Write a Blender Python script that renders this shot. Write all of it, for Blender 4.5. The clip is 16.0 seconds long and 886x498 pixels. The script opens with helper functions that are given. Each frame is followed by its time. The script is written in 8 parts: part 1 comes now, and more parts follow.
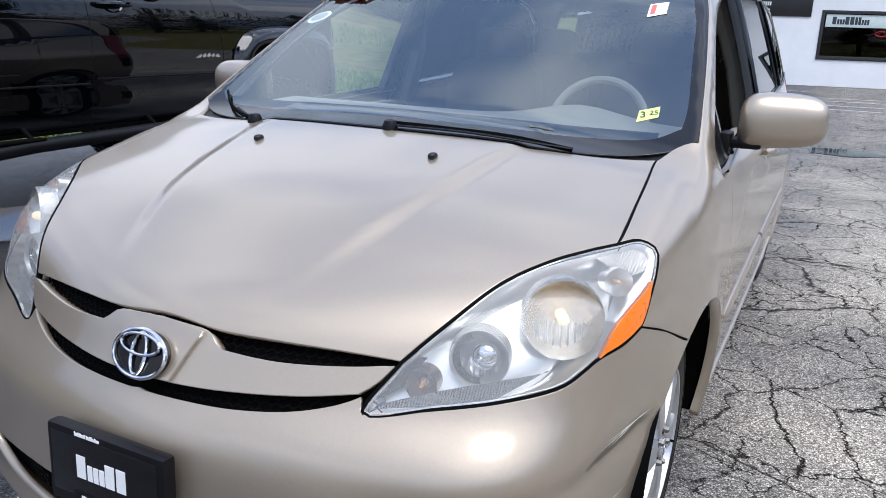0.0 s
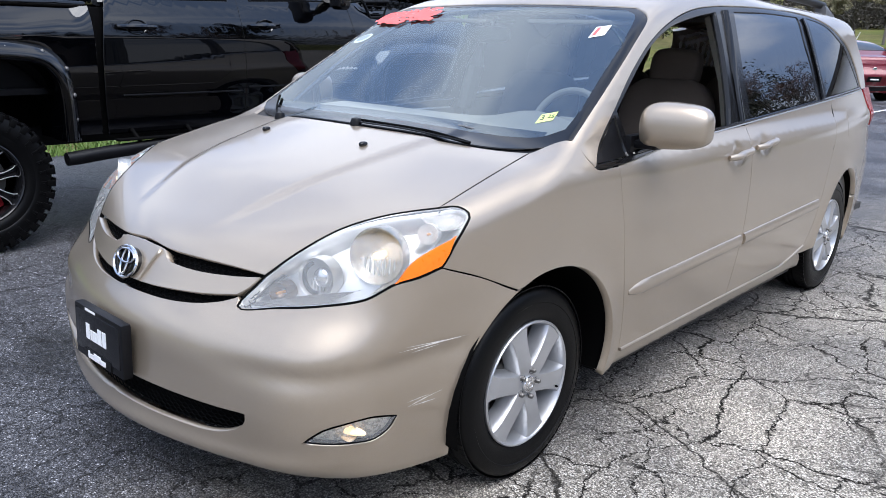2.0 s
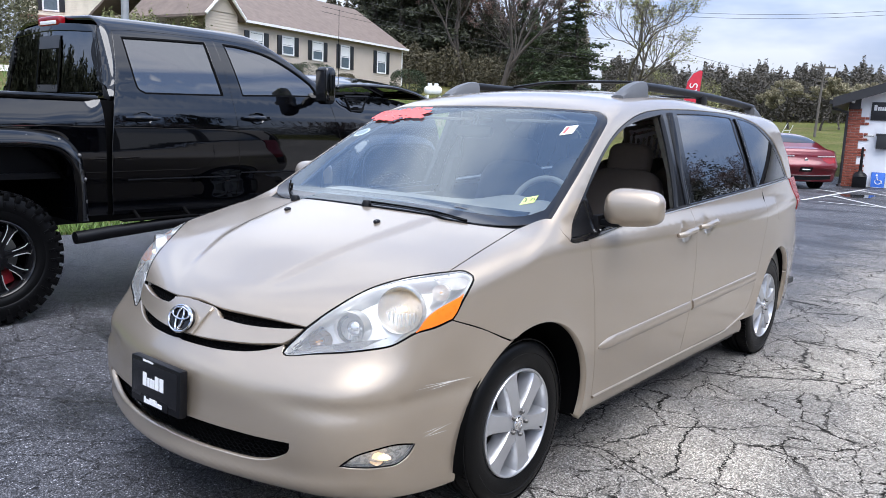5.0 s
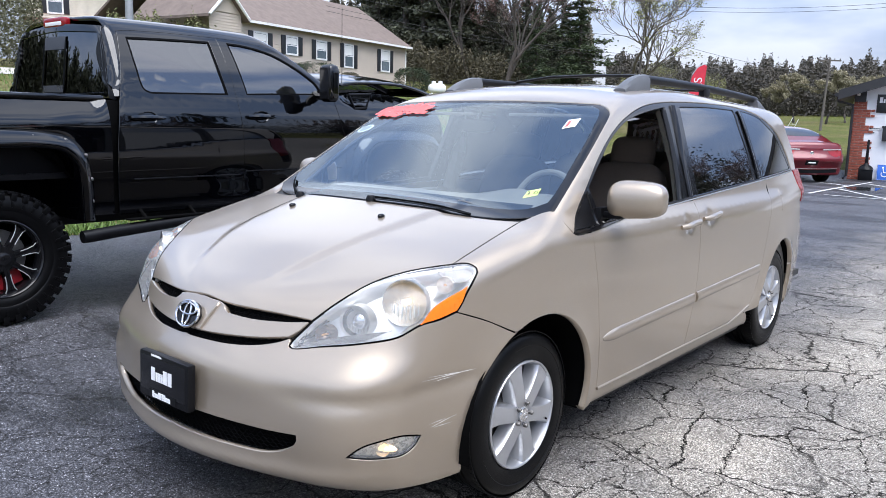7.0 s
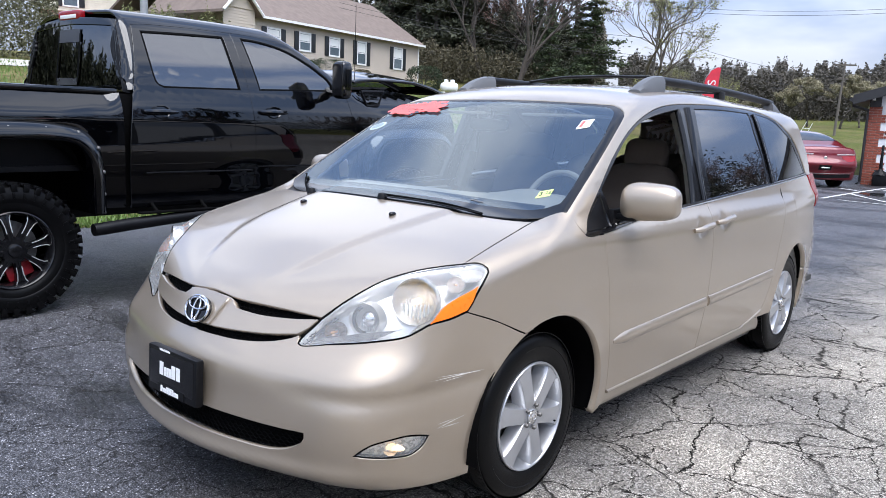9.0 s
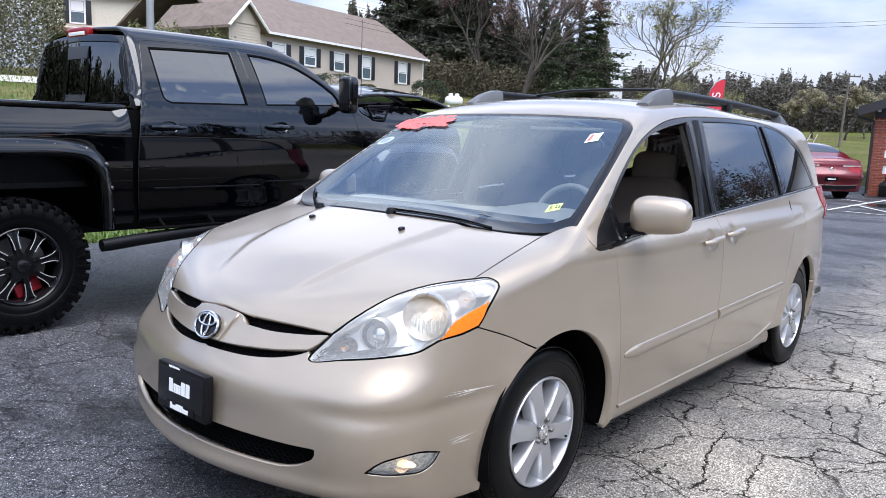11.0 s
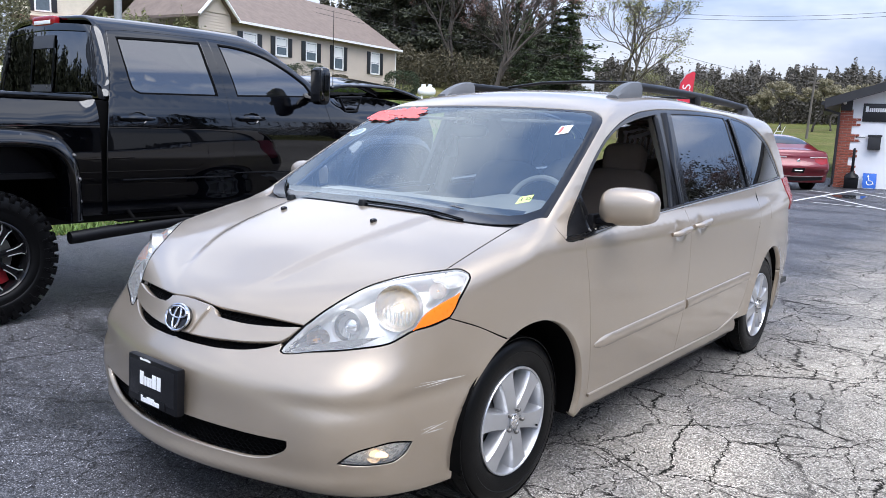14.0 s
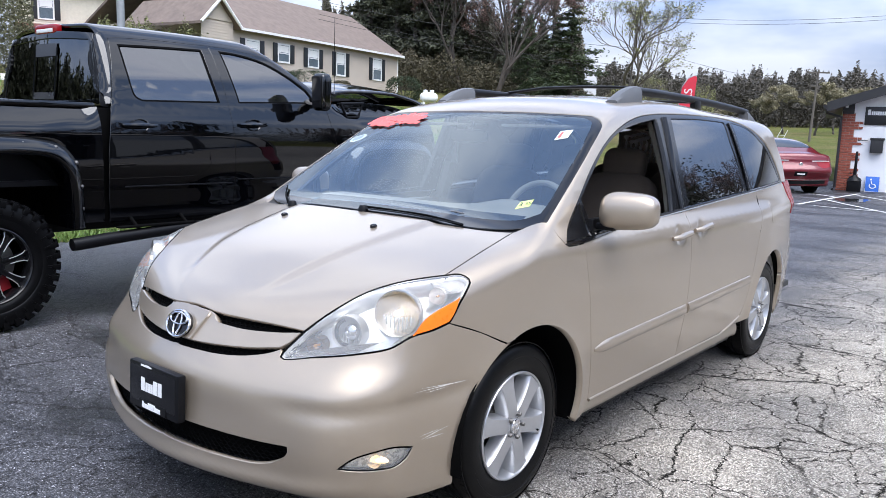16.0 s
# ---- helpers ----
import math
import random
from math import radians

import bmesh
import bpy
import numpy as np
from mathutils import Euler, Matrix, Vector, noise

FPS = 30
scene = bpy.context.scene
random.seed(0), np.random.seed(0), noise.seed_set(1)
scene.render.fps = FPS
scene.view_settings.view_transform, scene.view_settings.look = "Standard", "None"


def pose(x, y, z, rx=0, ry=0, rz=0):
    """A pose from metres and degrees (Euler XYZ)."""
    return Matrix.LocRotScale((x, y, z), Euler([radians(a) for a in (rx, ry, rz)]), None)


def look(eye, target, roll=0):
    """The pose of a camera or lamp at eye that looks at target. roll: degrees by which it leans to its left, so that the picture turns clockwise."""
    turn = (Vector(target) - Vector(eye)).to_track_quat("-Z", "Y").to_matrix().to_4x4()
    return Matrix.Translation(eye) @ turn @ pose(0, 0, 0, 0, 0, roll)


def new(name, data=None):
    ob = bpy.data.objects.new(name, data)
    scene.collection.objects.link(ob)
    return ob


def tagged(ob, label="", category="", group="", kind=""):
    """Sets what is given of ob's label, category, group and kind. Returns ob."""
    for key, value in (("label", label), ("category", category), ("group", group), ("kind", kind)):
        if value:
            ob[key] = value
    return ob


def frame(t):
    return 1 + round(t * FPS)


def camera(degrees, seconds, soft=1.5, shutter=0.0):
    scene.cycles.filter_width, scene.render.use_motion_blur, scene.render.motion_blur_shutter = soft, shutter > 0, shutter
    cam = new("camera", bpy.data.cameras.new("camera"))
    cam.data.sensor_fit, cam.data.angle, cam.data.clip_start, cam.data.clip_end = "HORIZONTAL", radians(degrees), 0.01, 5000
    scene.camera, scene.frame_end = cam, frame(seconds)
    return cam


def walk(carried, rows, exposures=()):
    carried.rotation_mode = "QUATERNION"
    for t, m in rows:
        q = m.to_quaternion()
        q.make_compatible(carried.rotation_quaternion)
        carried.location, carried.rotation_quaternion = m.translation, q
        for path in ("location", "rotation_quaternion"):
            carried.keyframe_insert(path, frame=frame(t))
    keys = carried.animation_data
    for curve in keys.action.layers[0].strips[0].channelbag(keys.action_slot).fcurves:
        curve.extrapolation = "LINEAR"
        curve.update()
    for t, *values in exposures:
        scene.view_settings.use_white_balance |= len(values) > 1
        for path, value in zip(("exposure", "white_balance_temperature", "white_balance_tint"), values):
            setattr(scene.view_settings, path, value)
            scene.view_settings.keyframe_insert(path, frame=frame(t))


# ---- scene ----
cam = camera(58.9, 16.0, soft=0.85)
PATH = [
    (0, (1.203, -1.988, 1.422), (0.347, -0.265, 0.876), 1.9),
    (0.5, (1.59, -1.833, 1.427), (0.492, -0.243, 0.91), 1.7),
    (1, (1.837, -1.681, 1.449), (0.605, -0.197, 0.92), 2.7),
    (1.5, (2.153, -1.766, 1.474), (0.85, -0.35, 0.931), 2.5),
    (2, (2.328, -2.006, 1.479), (1.026, -0.585, 0.947), 1.5),
    (2.5, (2.487, -2.187, 1.503), (1.208, -0.734, 0.999), 1.1),
    (3, (2.582, -2.293, 1.517), (1.318, -0.813, 1.056), 1.1),
    (3.5, (2.561, -2.447, 1.521), (1.309, -0.942, 1.114), 1.4),
    (4, (2.541, -2.51, 1.524), (1.295, -0.986, 1.169), 2.0),
    (4.2, (2.531, -2.508, 1.516), (1.288, -0.977, 1.182), 2.3),
    (6.5, (2.557, -2.544, 1.511), (1.289, -1.027, 1.205), 1.4),
    (7, (2.559, -2.532, 1.499), (1.298, -1.013, 1.175), 1.4),
    (7.5, (2.556, -2.533, 1.497), (1.302, -1.012, 1.16), 1.7),
    (8, (2.556, -2.537, 1.497), (1.302, -1.016, 1.154), 2.1),
    (8.5, (2.546, -2.526, 1.497), (1.284, -1.012, 1.159), 2.3),
    (9, (2.542, -2.523, 1.498), (1.264, -1.02, 1.17), 2.3),
    (9.5, (2.538, -2.527, 1.505), (1.244, -1.035, 1.191), 2.1),
    (9.7, (2.532, -2.534, 1.505), (1.232, -1.045, 1.198), 2.1),
    (12, (2.519, -2.518, 1.498), (1.239, -1.009, 1.207), 1.6),
    (12.5, (2.528, -2.516, 1.5), (1.263, -0.996, 1.204), 1.6),
    (13, (2.536, -2.52, 1.503), (1.287, -0.987, 1.2), 1.8),
    (13.5, (2.539, -2.53, 1.507), (1.303, -0.989, 1.197), 2.0),
    (14, (2.538, -2.537, 1.506), (1.301, -0.998, 1.191), 2.1),
    (14.5, (2.524, -2.543, 1.5), (1.281, -1.008, 1.184), 2.1),
    (15, (2.525, -2.541, 1.502), (1.277, -1.01, 1.188), 2.2),
    (15.5, (2.532, -2.536, 1.503), (1.284, -1.004, 1.194), 2.0),
    (16, (2.551, -2.534, 1.507), (1.306, -0.998, 1.205), 1.8),
]
walk(cam, [(t, look(eye, target, roll)) for t, eye, target, roll in PATH], [(0.0, 1.52, 5960, 11), (1.2, 1.64, 5960, 11), (3.0, 1.82, 5980, 11.5), (16.0, 1.86, 5980, 12)])
V = dict(
    w=0.9651,
    w_up=0.1969,
    w_down=0.195,
    w_front=0.1222,
    w_rear=0.0785,
    nose=(-0.898, -0.965, -1.010, -1.006, -0.992, -0.930, -0.885, -0.826, -0.7145),
    bow=(0.4582, 0.3628, 0.4542, 0.3751),
    bow4=-0.2261,
    hood=(0.73, 0.8328, 0.8765, 1.0035, 1.083, 1.14, 1.135, 1.12),
    crown=0.0684,
    tail=4.1062,
    tail_bow=0.1602,
    sill=0.1833,
    cab=0.9126,
    cab_in=0.2557,
    cab_in2=0.1304,
    cab_rear=0.0455,
    ws_y=0.0483,
    ws_bow=0.0533,
    ws_z=1.075,
    ws_slope=0.6423,
    ws_bend=0.0267,
    roof=(1.611, 1.6998, 1.7364, 1.7072, 1.6778, 1.6205),
    roof_crown=0.1029,
    cab_tail=4.0218,
    cab_rake=0.3598,
)


# ---- the van's body as one smooth solid: negative inside ----
def smax(a, b, k):
    h = np.maximum(k - np.abs(a - b), 0) / k
    return np.maximum(a, b) + h * h * k / 4


def smin(a, b, k):
    return -smax(-a, -b, k)


def ease(t):
    t = np.clip(t, 0, 1)
    return t * t * (3 - 2 * t)


def curve(v, xs, ys):
    """Smooth interpolation through a short table."""
    v = np.clip(v, xs[0], xs[-1])
    xs, ys = np.asarray(xs, float), np.asarray(ys, float)
    d = np.diff(ys) / np.diff(xs)
    m = np.r_[d[0], (d[1:] * np.diff(xs)[:-1] + d[:-1] * np.diff(xs)[1:]) / (xs[2:] - xs[:-2]), d[-1]]
    i = np.clip(np.searchsorted(xs, v) - 1, 0, len(xs) - 2)
    h = xs[i + 1] - xs[i]
    t = (v - xs[i]) / h
    return ((1 + 2 * t) * (1 - t) ** 2 * ys[i] + t * (1 - t) ** 2 * h * m[i]
            + t * t * (3 - 2 * t) * ys[i + 1] + t * t * (t - 1) * h * m[i + 1])


def van_lower(x, y, z):
    ax = np.abs(x)
    dz = z - 0.70
    w = V["w"] - np.where(dz > 0, V["w_up"], V["w_down"]) * dz * dz
    w = w - V["w_front"] * np.clip(0.25 - y, 0, 2) ** 2 - V["w_rear"] * np.clip(y - 2.6, 0, 2) ** 2
    for yw in (0.0, 3.03):
        r = np.hypot(y - yw, z - 0.335)
        w = w + 0.014 * np.exp(-((r - 0.39) / 0.075) ** 2)
    zc = 0.985 + 0.12 * y
    w = w - 0.007 * ease((z - zc) / 0.12) * ease((0.75 - y) / 0.5)
    for yh, zh in ((1.425, 1.0), (1.725, 1.02)):
        w = w - 0.012 * ease(1.25 - np.hypot((y - yh) / 0.062, (z - zh) / 0.055))
    side = ax - w
    yn = curve(z, (0.10, 0.20, 0.32, 0.50, 0.62, 0.72, 0.80, 0.90, 1.0), V["nose"]) - 0.022 * np.exp(-((z - 0.285) / 0.038) ** 2)
    c = curve(z, (0.2, 0.5, 0.75, 1.0), V["bow"])
    nose = (yn + c * ax * ax + V["bow4"] * ax ** 4 - y) / np.sqrt(1 + (1.6 * c * ax) ** 2)
    hc = curve(y, (-1.1, -0.95, -0.8, -0.5, -0.2, 0.1, 0.4, 0.7), V["hood"])
    xc = curve(y, (-0.8, -0.5, -0.2, 0.1), (0.22, 0.335, 0.40, 0.45))
    hc = hc + 0.010 * ease((xc - ax) / 0.06 + 0.5) * ease((y + 0.85) / 0.35)
    top = (z - hc + V["crown"] * ax * ax) * 0.95
    tail = y - V["tail"] + V["tail_bow"] * ax * ax + 0.2 * np.clip(z - 0.6, 0, 1) ** 2
    f = smax(side, nose, 0.18)
    zg = 0.565 + 0.05 * np.clip(y + 0.8, 0, 0.5)
    f = f + (0.005 * ease((0.60 - z) / 0.085) + 0.011 * np.exp(-((z - zg) / 0.036) ** 2)) * ease((ax - 0.40) / 0.3) * ease((-0.29 - y) / 0.07)
    f = smax(f, top, 0.08)
    f = smax(f, tail, 0.2)
    return smax(f, V["sill"] + 0.12 * np.clip(-0.5 - y, 0, 1) - z, 0.05)


def van_cabin(x, y, z):
    ax = np.abs(x)
    dz = np.clip(z - 1.05, 0, 1)
    side = (ax - V["cab"] + V["cab_in"] * dz + V["cab_in2"] * dz * dz + V["cab_rear"] * np.clip(y - 2.6, 0, 2) ** 2) * 0.95
    dy = y - V["ws_y"] - V["ws_bow"] * ax * ax
    glass = (z - V["ws_z"] - V["ws_slope"] * dy + V["ws_bend"] * dy * dy) * 0.85
    roof = z - curve(y, (0.6, 1.2, 1.8, 2.6, 3.4, 4.1), V["roof"]) + V["roof_crown"] * ax * ax
    tail = y - V["cab_tail"] + 0.2 * ax * ax + V["cab_rake"] * (z - 1.05)
    f = smax(side, glass, 0.04)
    f = smax(f, roof, 0.09)
    f = smax(f, tail, 0.15)
    return smax(f, 1.0 - z, 0.05)


def van_body(x, y, z):
    return smin(van_lower(x, y, z), van_cabin(x, y, z), 0.05)

# ---- sky and sun ----
world = bpy.data.worlds.new("overcast_sky")
scene.world = world
world.use_nodes = True
wn = world.node_tree
background = wn.nodes["Background"]
sky = wn.nodes.new("ShaderNodeTexSky")
sky.sky_type, sky.sun_disc = "NISHITA", False
sky.sun_elevation, sky.sun_rotation = radians(65), radians(118)
sky_dim = wn.nodes.new("ShaderNodeMix")
sky_dim.data_type = "RGBA"
direction = wn.nodes.new("ShaderNodeTexCoord")
stretch = wn.nodes.new("ShaderNodeMapping")
stretch.inputs["Scale"].default_value = (1.0, 1.0, 3.2)
clouds = wn.nodes.new("ShaderNodeTexNoise")
clouds.inputs["Scale"].default_value, clouds.inputs["Detail"].default_value = 2.9, 5
clouds.inputs["Roughness"].default_value = 0.5
cover = wn.nodes.new("ShaderNodeValToRGB")
cover.color_ramp.elements[0].position, cover.color_ramp.elements[0].color = 0.40, (3.0, 4.0, 6.2, 1)
cover.color_ramp.elements[1].position, cover.color_ramp.elements[1].color = 0.62, (9.0, 9.2, 9.8, 1)
wn.links.new(direction.outputs["Generated"], stretch.inputs["Vector"])
wn.links.new(stretch.outputs["Vector"], clouds.inputs["Vector"])
wn.links.new(clouds.outputs["Fac"], cover.inputs["Fac"])
sky_dim.inputs["Factor"].default_value = 0.86
wn.links.new(sky.outputs["Color"], sky_dim.inputs["A"])
wn.links.new(cover.outputs["Color"], sky_dim.inputs["B"])
# the overcast is dimmer near the horizon than overhead
height = wn.nodes.new("ShaderNodeSeparateXYZ")
wn.links.new(direction.outputs["Generated"], height.inputs["Vector"])
lift = wn.nodes.new("ShaderNodeMapRange")
lift.inputs["From Max"].default_value, lift.inputs["To Min"].default_value, lift.inputs["To Max"].default_value = 0.34, 0.32, 1.04
wn.links.new(height.outputs["Z"], lift.inputs["Value"])
graded = wn.nodes.new("ShaderNodeVectorMath")
graded.operation = "SCALE"
wn.links.new(sky_dim.outputs["Result"], graded.inputs[0])
wn.links.new(lift.outputs["Result"], graded.inputs["Scale"])
wn.links.new(graded.outputs["Vector"], background.inputs["Color"])
background.inputs["Strength"].default_value = 0.060

sun = bpy.data.lights.new("sun", "SUN")
sun.energy, sun.angle, sun.color = 1.45, radians(56), (1.0, 0.96, 0.90)
new("sun", sun).matrix_world = look((4.6, -2.4, 11), (0, 0, 0))


# ---- materials ----
def nodes_of(name):
    m = bpy.data.materials.new(name)
    m.use_nodes = True
    return m, m.node_tree, m.node_tree.nodes["Principled BSDF"]


def node(tree, kind, **inputs):
    n = tree.nodes.new(kind)
    for key, value in inputs.items():
        n.inputs[key.replace("_", " ")].default_value = value
    return n


def ramp(tree, fac, stops):
    n = tree.nodes.new("ShaderNodeValToRGB")
    while len(n.color_ramp.elements) < len(stops):
        n.color_ramp.elements.new(0.5)
    for e, (at, c) in zip(n.color_ramp.elements, stops):
        e.position, e.color = at, (*c, 1) if len(c) == 3 else c
    tree.links.new(fac, n.inputs["Fac"])
    return n.outputs["Color"]


def texture(tree, kind, scale, detail=4.0, rough=0.55, stretch=(1, 1, 1), coords="Object"):
    c = tree.nodes.new("ShaderNodeTexCoord")
    m = tree.nodes.new("ShaderNodeMapping")
    m.inputs["Scale"].default_value = stretch
    t = tree.nodes.new(kind)
    t.inputs["Scale"].default_value = scale
    if kind == "ShaderNodeTexNoise":
        t.inputs["Detail"].default_value, t.inputs["Roughness"].default_value = detail, rough
    tree.links.new(c.outputs[coords], m.inputs["Vector"])
    tree.links.new(m.outputs["Vector"], t.inputs["Vector"])
    return t


def mixed(tree, fac, a, b, how="MIX"):
    n = tree.nodes.new("ShaderNodeMix")
    n.data_type, n.blend_type = "RGBA", how
    for key, value in (("Factor", fac), ("A", a), ("B", b)):
        if isinstance(value, bpy.types.NodeSocket):
            tree.links.new(value, n.inputs[key])
        else:
            n.inputs[key].default_value = value if key == "Factor" else (*value, 1)
    return n.outputs["Result"]


def surface(name, colour, rough=0.5, metal=0.0, vary=0.15, scale=6.0, fine=120.0, bump=0.0, coat=0.0, stretch=(1, 1, 1), rough_vary=0.1, gloss=0.5):
    """A plain material with soft large-scale variation, fine grain and a little relief."""
    m, tree, b = nodes_of(name)
    large, small = texture(tree, "ShaderNodeTexNoise", scale, 5, stretch=stretch), texture(tree, "ShaderNodeTexNoise", fine, 3, stretch=stretch)
    low, high = [tuple(min(c * k, 1) for c in colour) for k in (1 - vary, 1 + vary)]
    c = ramp(tree, large.outputs["Fac"], [(0.3, low), (0.7, high)])
    c = mixed(tree, vary, c, ramp(tree, small.outputs["Fac"], [(0.35, low), (0.65, high)]))
    tree.links.new(c, b.inputs["Base Color"])
    b.inputs["Metallic"].default_value, b.inputs["Specular IOR Level"].default_value = metal, gloss
    r = node(tree, "ShaderNodeMapRange", To_Min=max(rough - rough_vary, 0.02), To_Max=min(rough + rough_vary, 1))
    tree.links.new(large.outputs["Fac"], r.inputs["Value"])
    tree.links.new(r.outputs["Result"], b.inputs["Roughness"])
    b.inputs["Coat Weight"].default_value, b.inputs["Coat Roughness"].default_value = coat, 0.03
    if bump:
        n = node(tree, "ShaderNodeBump", Strength=bump, Distance=0.004)
        tree.links.new(small.outputs["Fac"], n.inputs["Height"])
        tree.links.new(n.outputs["Normal"], b.inputs["Normal"])
    return m


def paint(name, colour, metal, rough, dirt=0.06, ior=1.6, gloss=0.05):
    """Clear-coated car paint with mica flakes and a thin film of dust."""
    m, tree, b = nodes_of(name)
    flakes = texture(tree, "ShaderNodeTexVoronoi", 900)
    dust = texture(tree, "ShaderNodeTexNoise", 3.5, 7, 0.6)
    c = ramp(tree, flakes.outputs["Color"], [(0.0, tuple(0.9 * v for v in colour)), (1.0, tuple(min(1.08 * v, 1) for v in colour))])
    c = mixed(tree, ramp(tree, dust.outputs["Fac"], [(0.5, (0, 0, 0)), (0.8, (dirt, dirt, dirt))]), c, (0.42, 0.39, 0.35))
    tree.links.new(c, b.inputs["Base Color"])
    b.inputs["Metallic"].default_value, b.inputs["Roughness"].default_value = metal, rough
    b.inputs["Coat Weight"].default_value, b.inputs["Coat Roughness"].default_value, b.inputs["Coat IOR"].default_value = 1.0, gloss, ior
    b.inputs["Specular IOR Level"].default_value = 0.5 if metal else 0.0
    return m


def glass(name, tint, ior=1.5, rough=0.0, haze=0.0, sheen=(1, 1, 1)):
    """A thin pane: tinted see-through with the gloss of its outer face."""
    m, tree, b = nodes_of(name)
    tree.nodes.remove(b)
    clear = tree.nodes.new("ShaderNodeBsdfTransparent")
    clear.inputs["Color"].default_value = (*tint, 1)
    gloss = tree.nodes.new("ShaderNodeBsdfGlossy")
    gloss.inputs["Roughness"].default_value = rough
    gloss.inputs["Color"].default_value = (*sheen, 1)
    f = node(tree, "ShaderNodeFresnel", IOR=ior)
    mix = tree.nodes.new("ShaderNodeMixShader")
    tree.links.new(f.outputs[0], mix.inputs[0])
    tree.links.new(clear.outputs[0], mix.inputs[1])
    tree.links.new(gloss.outputs[0], mix.inputs[2])
    out = mix
    if haze:
        film = node(tree, "ShaderNodeBsdfDiffuse")
        film.inputs["Color"].default_value = (0.85, 0.86, 0.86, 1)
        out = tree.nodes.new("ShaderNodeMixShader")
        out.inputs[0].default_value = haze
        tree.links.new(mix.outputs[0], out.inputs[1])
        tree.links.new(film.outputs[0], out.inputs[2])
    tree.links.new(out.outputs[0], tree.nodes["Material Output"].inputs["Surface"])
    return m


def glow(name, colour, strength):
    m, tree, b = nodes_of(name)
    b.inputs["Base Color"].default_value = (*colour, 1)
    b.inputs["Emission Color"].default_value, b.inputs["Emission Strength"].default_value = (*colour, 1), strength
    return m


CHAMPAGNE = paint("champagne_mica_paint", (0.384, 0.321, 0.249), 0.70, 0.42, gloss=0.085)
BLACK_PAINT = paint("black_clearcoat_paint", (0.0007, 0.0008, 0.0013), 0.0, 0.3, 0.0008, 1.65, 0.02)
RED_PAINT = paint("dark_red_paint", (0.13, 0.003, 0.009), 0.2, 0.3, 0.006, 1.4)
PLASTIC = surface("black_plastic", (0.0045, 0.0045, 0.0055), 0.40, fine=400, bump=0.05, gloss=0.2)
GLOSS_BLACK = surface("gloss_black_trim", (0.006, 0.006, 0.007), 0.14, rough_vary=0.04, gloss=0.4)
RUBBER = surface("tyre_rubber", (0.0024, 0.0024, 0.0027), 0.38, vary=0.4, fine=300, bump=0.12, gloss=0.14, rough_vary=0.14)
SEAL = surface("rubber_seal", (0.0018, 0.0018, 0.002), 0.7, gloss=0.06)
CHROME = surface("chrome", (0.75, 0.75, 0.77), 0.1, 1.0, 0.04, rough_vary=0.04)
ALLOY = surface("painted_alloy", (0.46, 0.465, 0.48), 0.33, 0.75, 0.06, 8, 500, 0.02)
STEEL = surface("brake_steel", (0.16, 0.155, 0.15), 0.45, 0.8, 0.25)
REFLECTOR = surface("silvered_reflector", (0.66, 0.655, 0.64), 0.33, 0.9, 0.06, rough_vary=0.1)
WINDSHIELD = glass("windshield_glass", (0.70, 0.80, 0.84), 2.4, 0.03, sheen=(0.87, 0.96, 1.0))
PRIVACY = glass("privacy_glass", (0.03, 0.034, 0.04), 2.6)
LENS = glass("hazed_lamp_lens", (0.98, 0.98, 0.97), 1.45, haze=0.16)
AMBER = surface("amber_reflector", (0.92, 0.19, 0.012), 0.3, 0.0, 0.08, 60, 300, 0.1, 0.1, gloss=0.25)
RED_LENS = surface("red_lamp_lens", (0.24, 0.006, 0.010), 0.2, 0.0, 0.1, 30, coat=0.15)
FABRIC = surface("taupe_cloth", (0.125, 0.102, 0.088), 0.9, vary=0.12, fine=500, bump=0.2)
DASH = surface("stone_grey_dash", (0.26, 0.25, 0.225), 0.6, vary=0.06, fine=600, bump=0.08)
LINER = surface("headliner", (0.26, 0.245, 0.22), 0.95, vary=0.06)
CARPET = surface("dark_carpet", (0.03, 0.03, 0.03), 0.95)
WHITE = surface("white_plastic", (0.78, 0.78, 0.76), 0.4, vary=0.04)


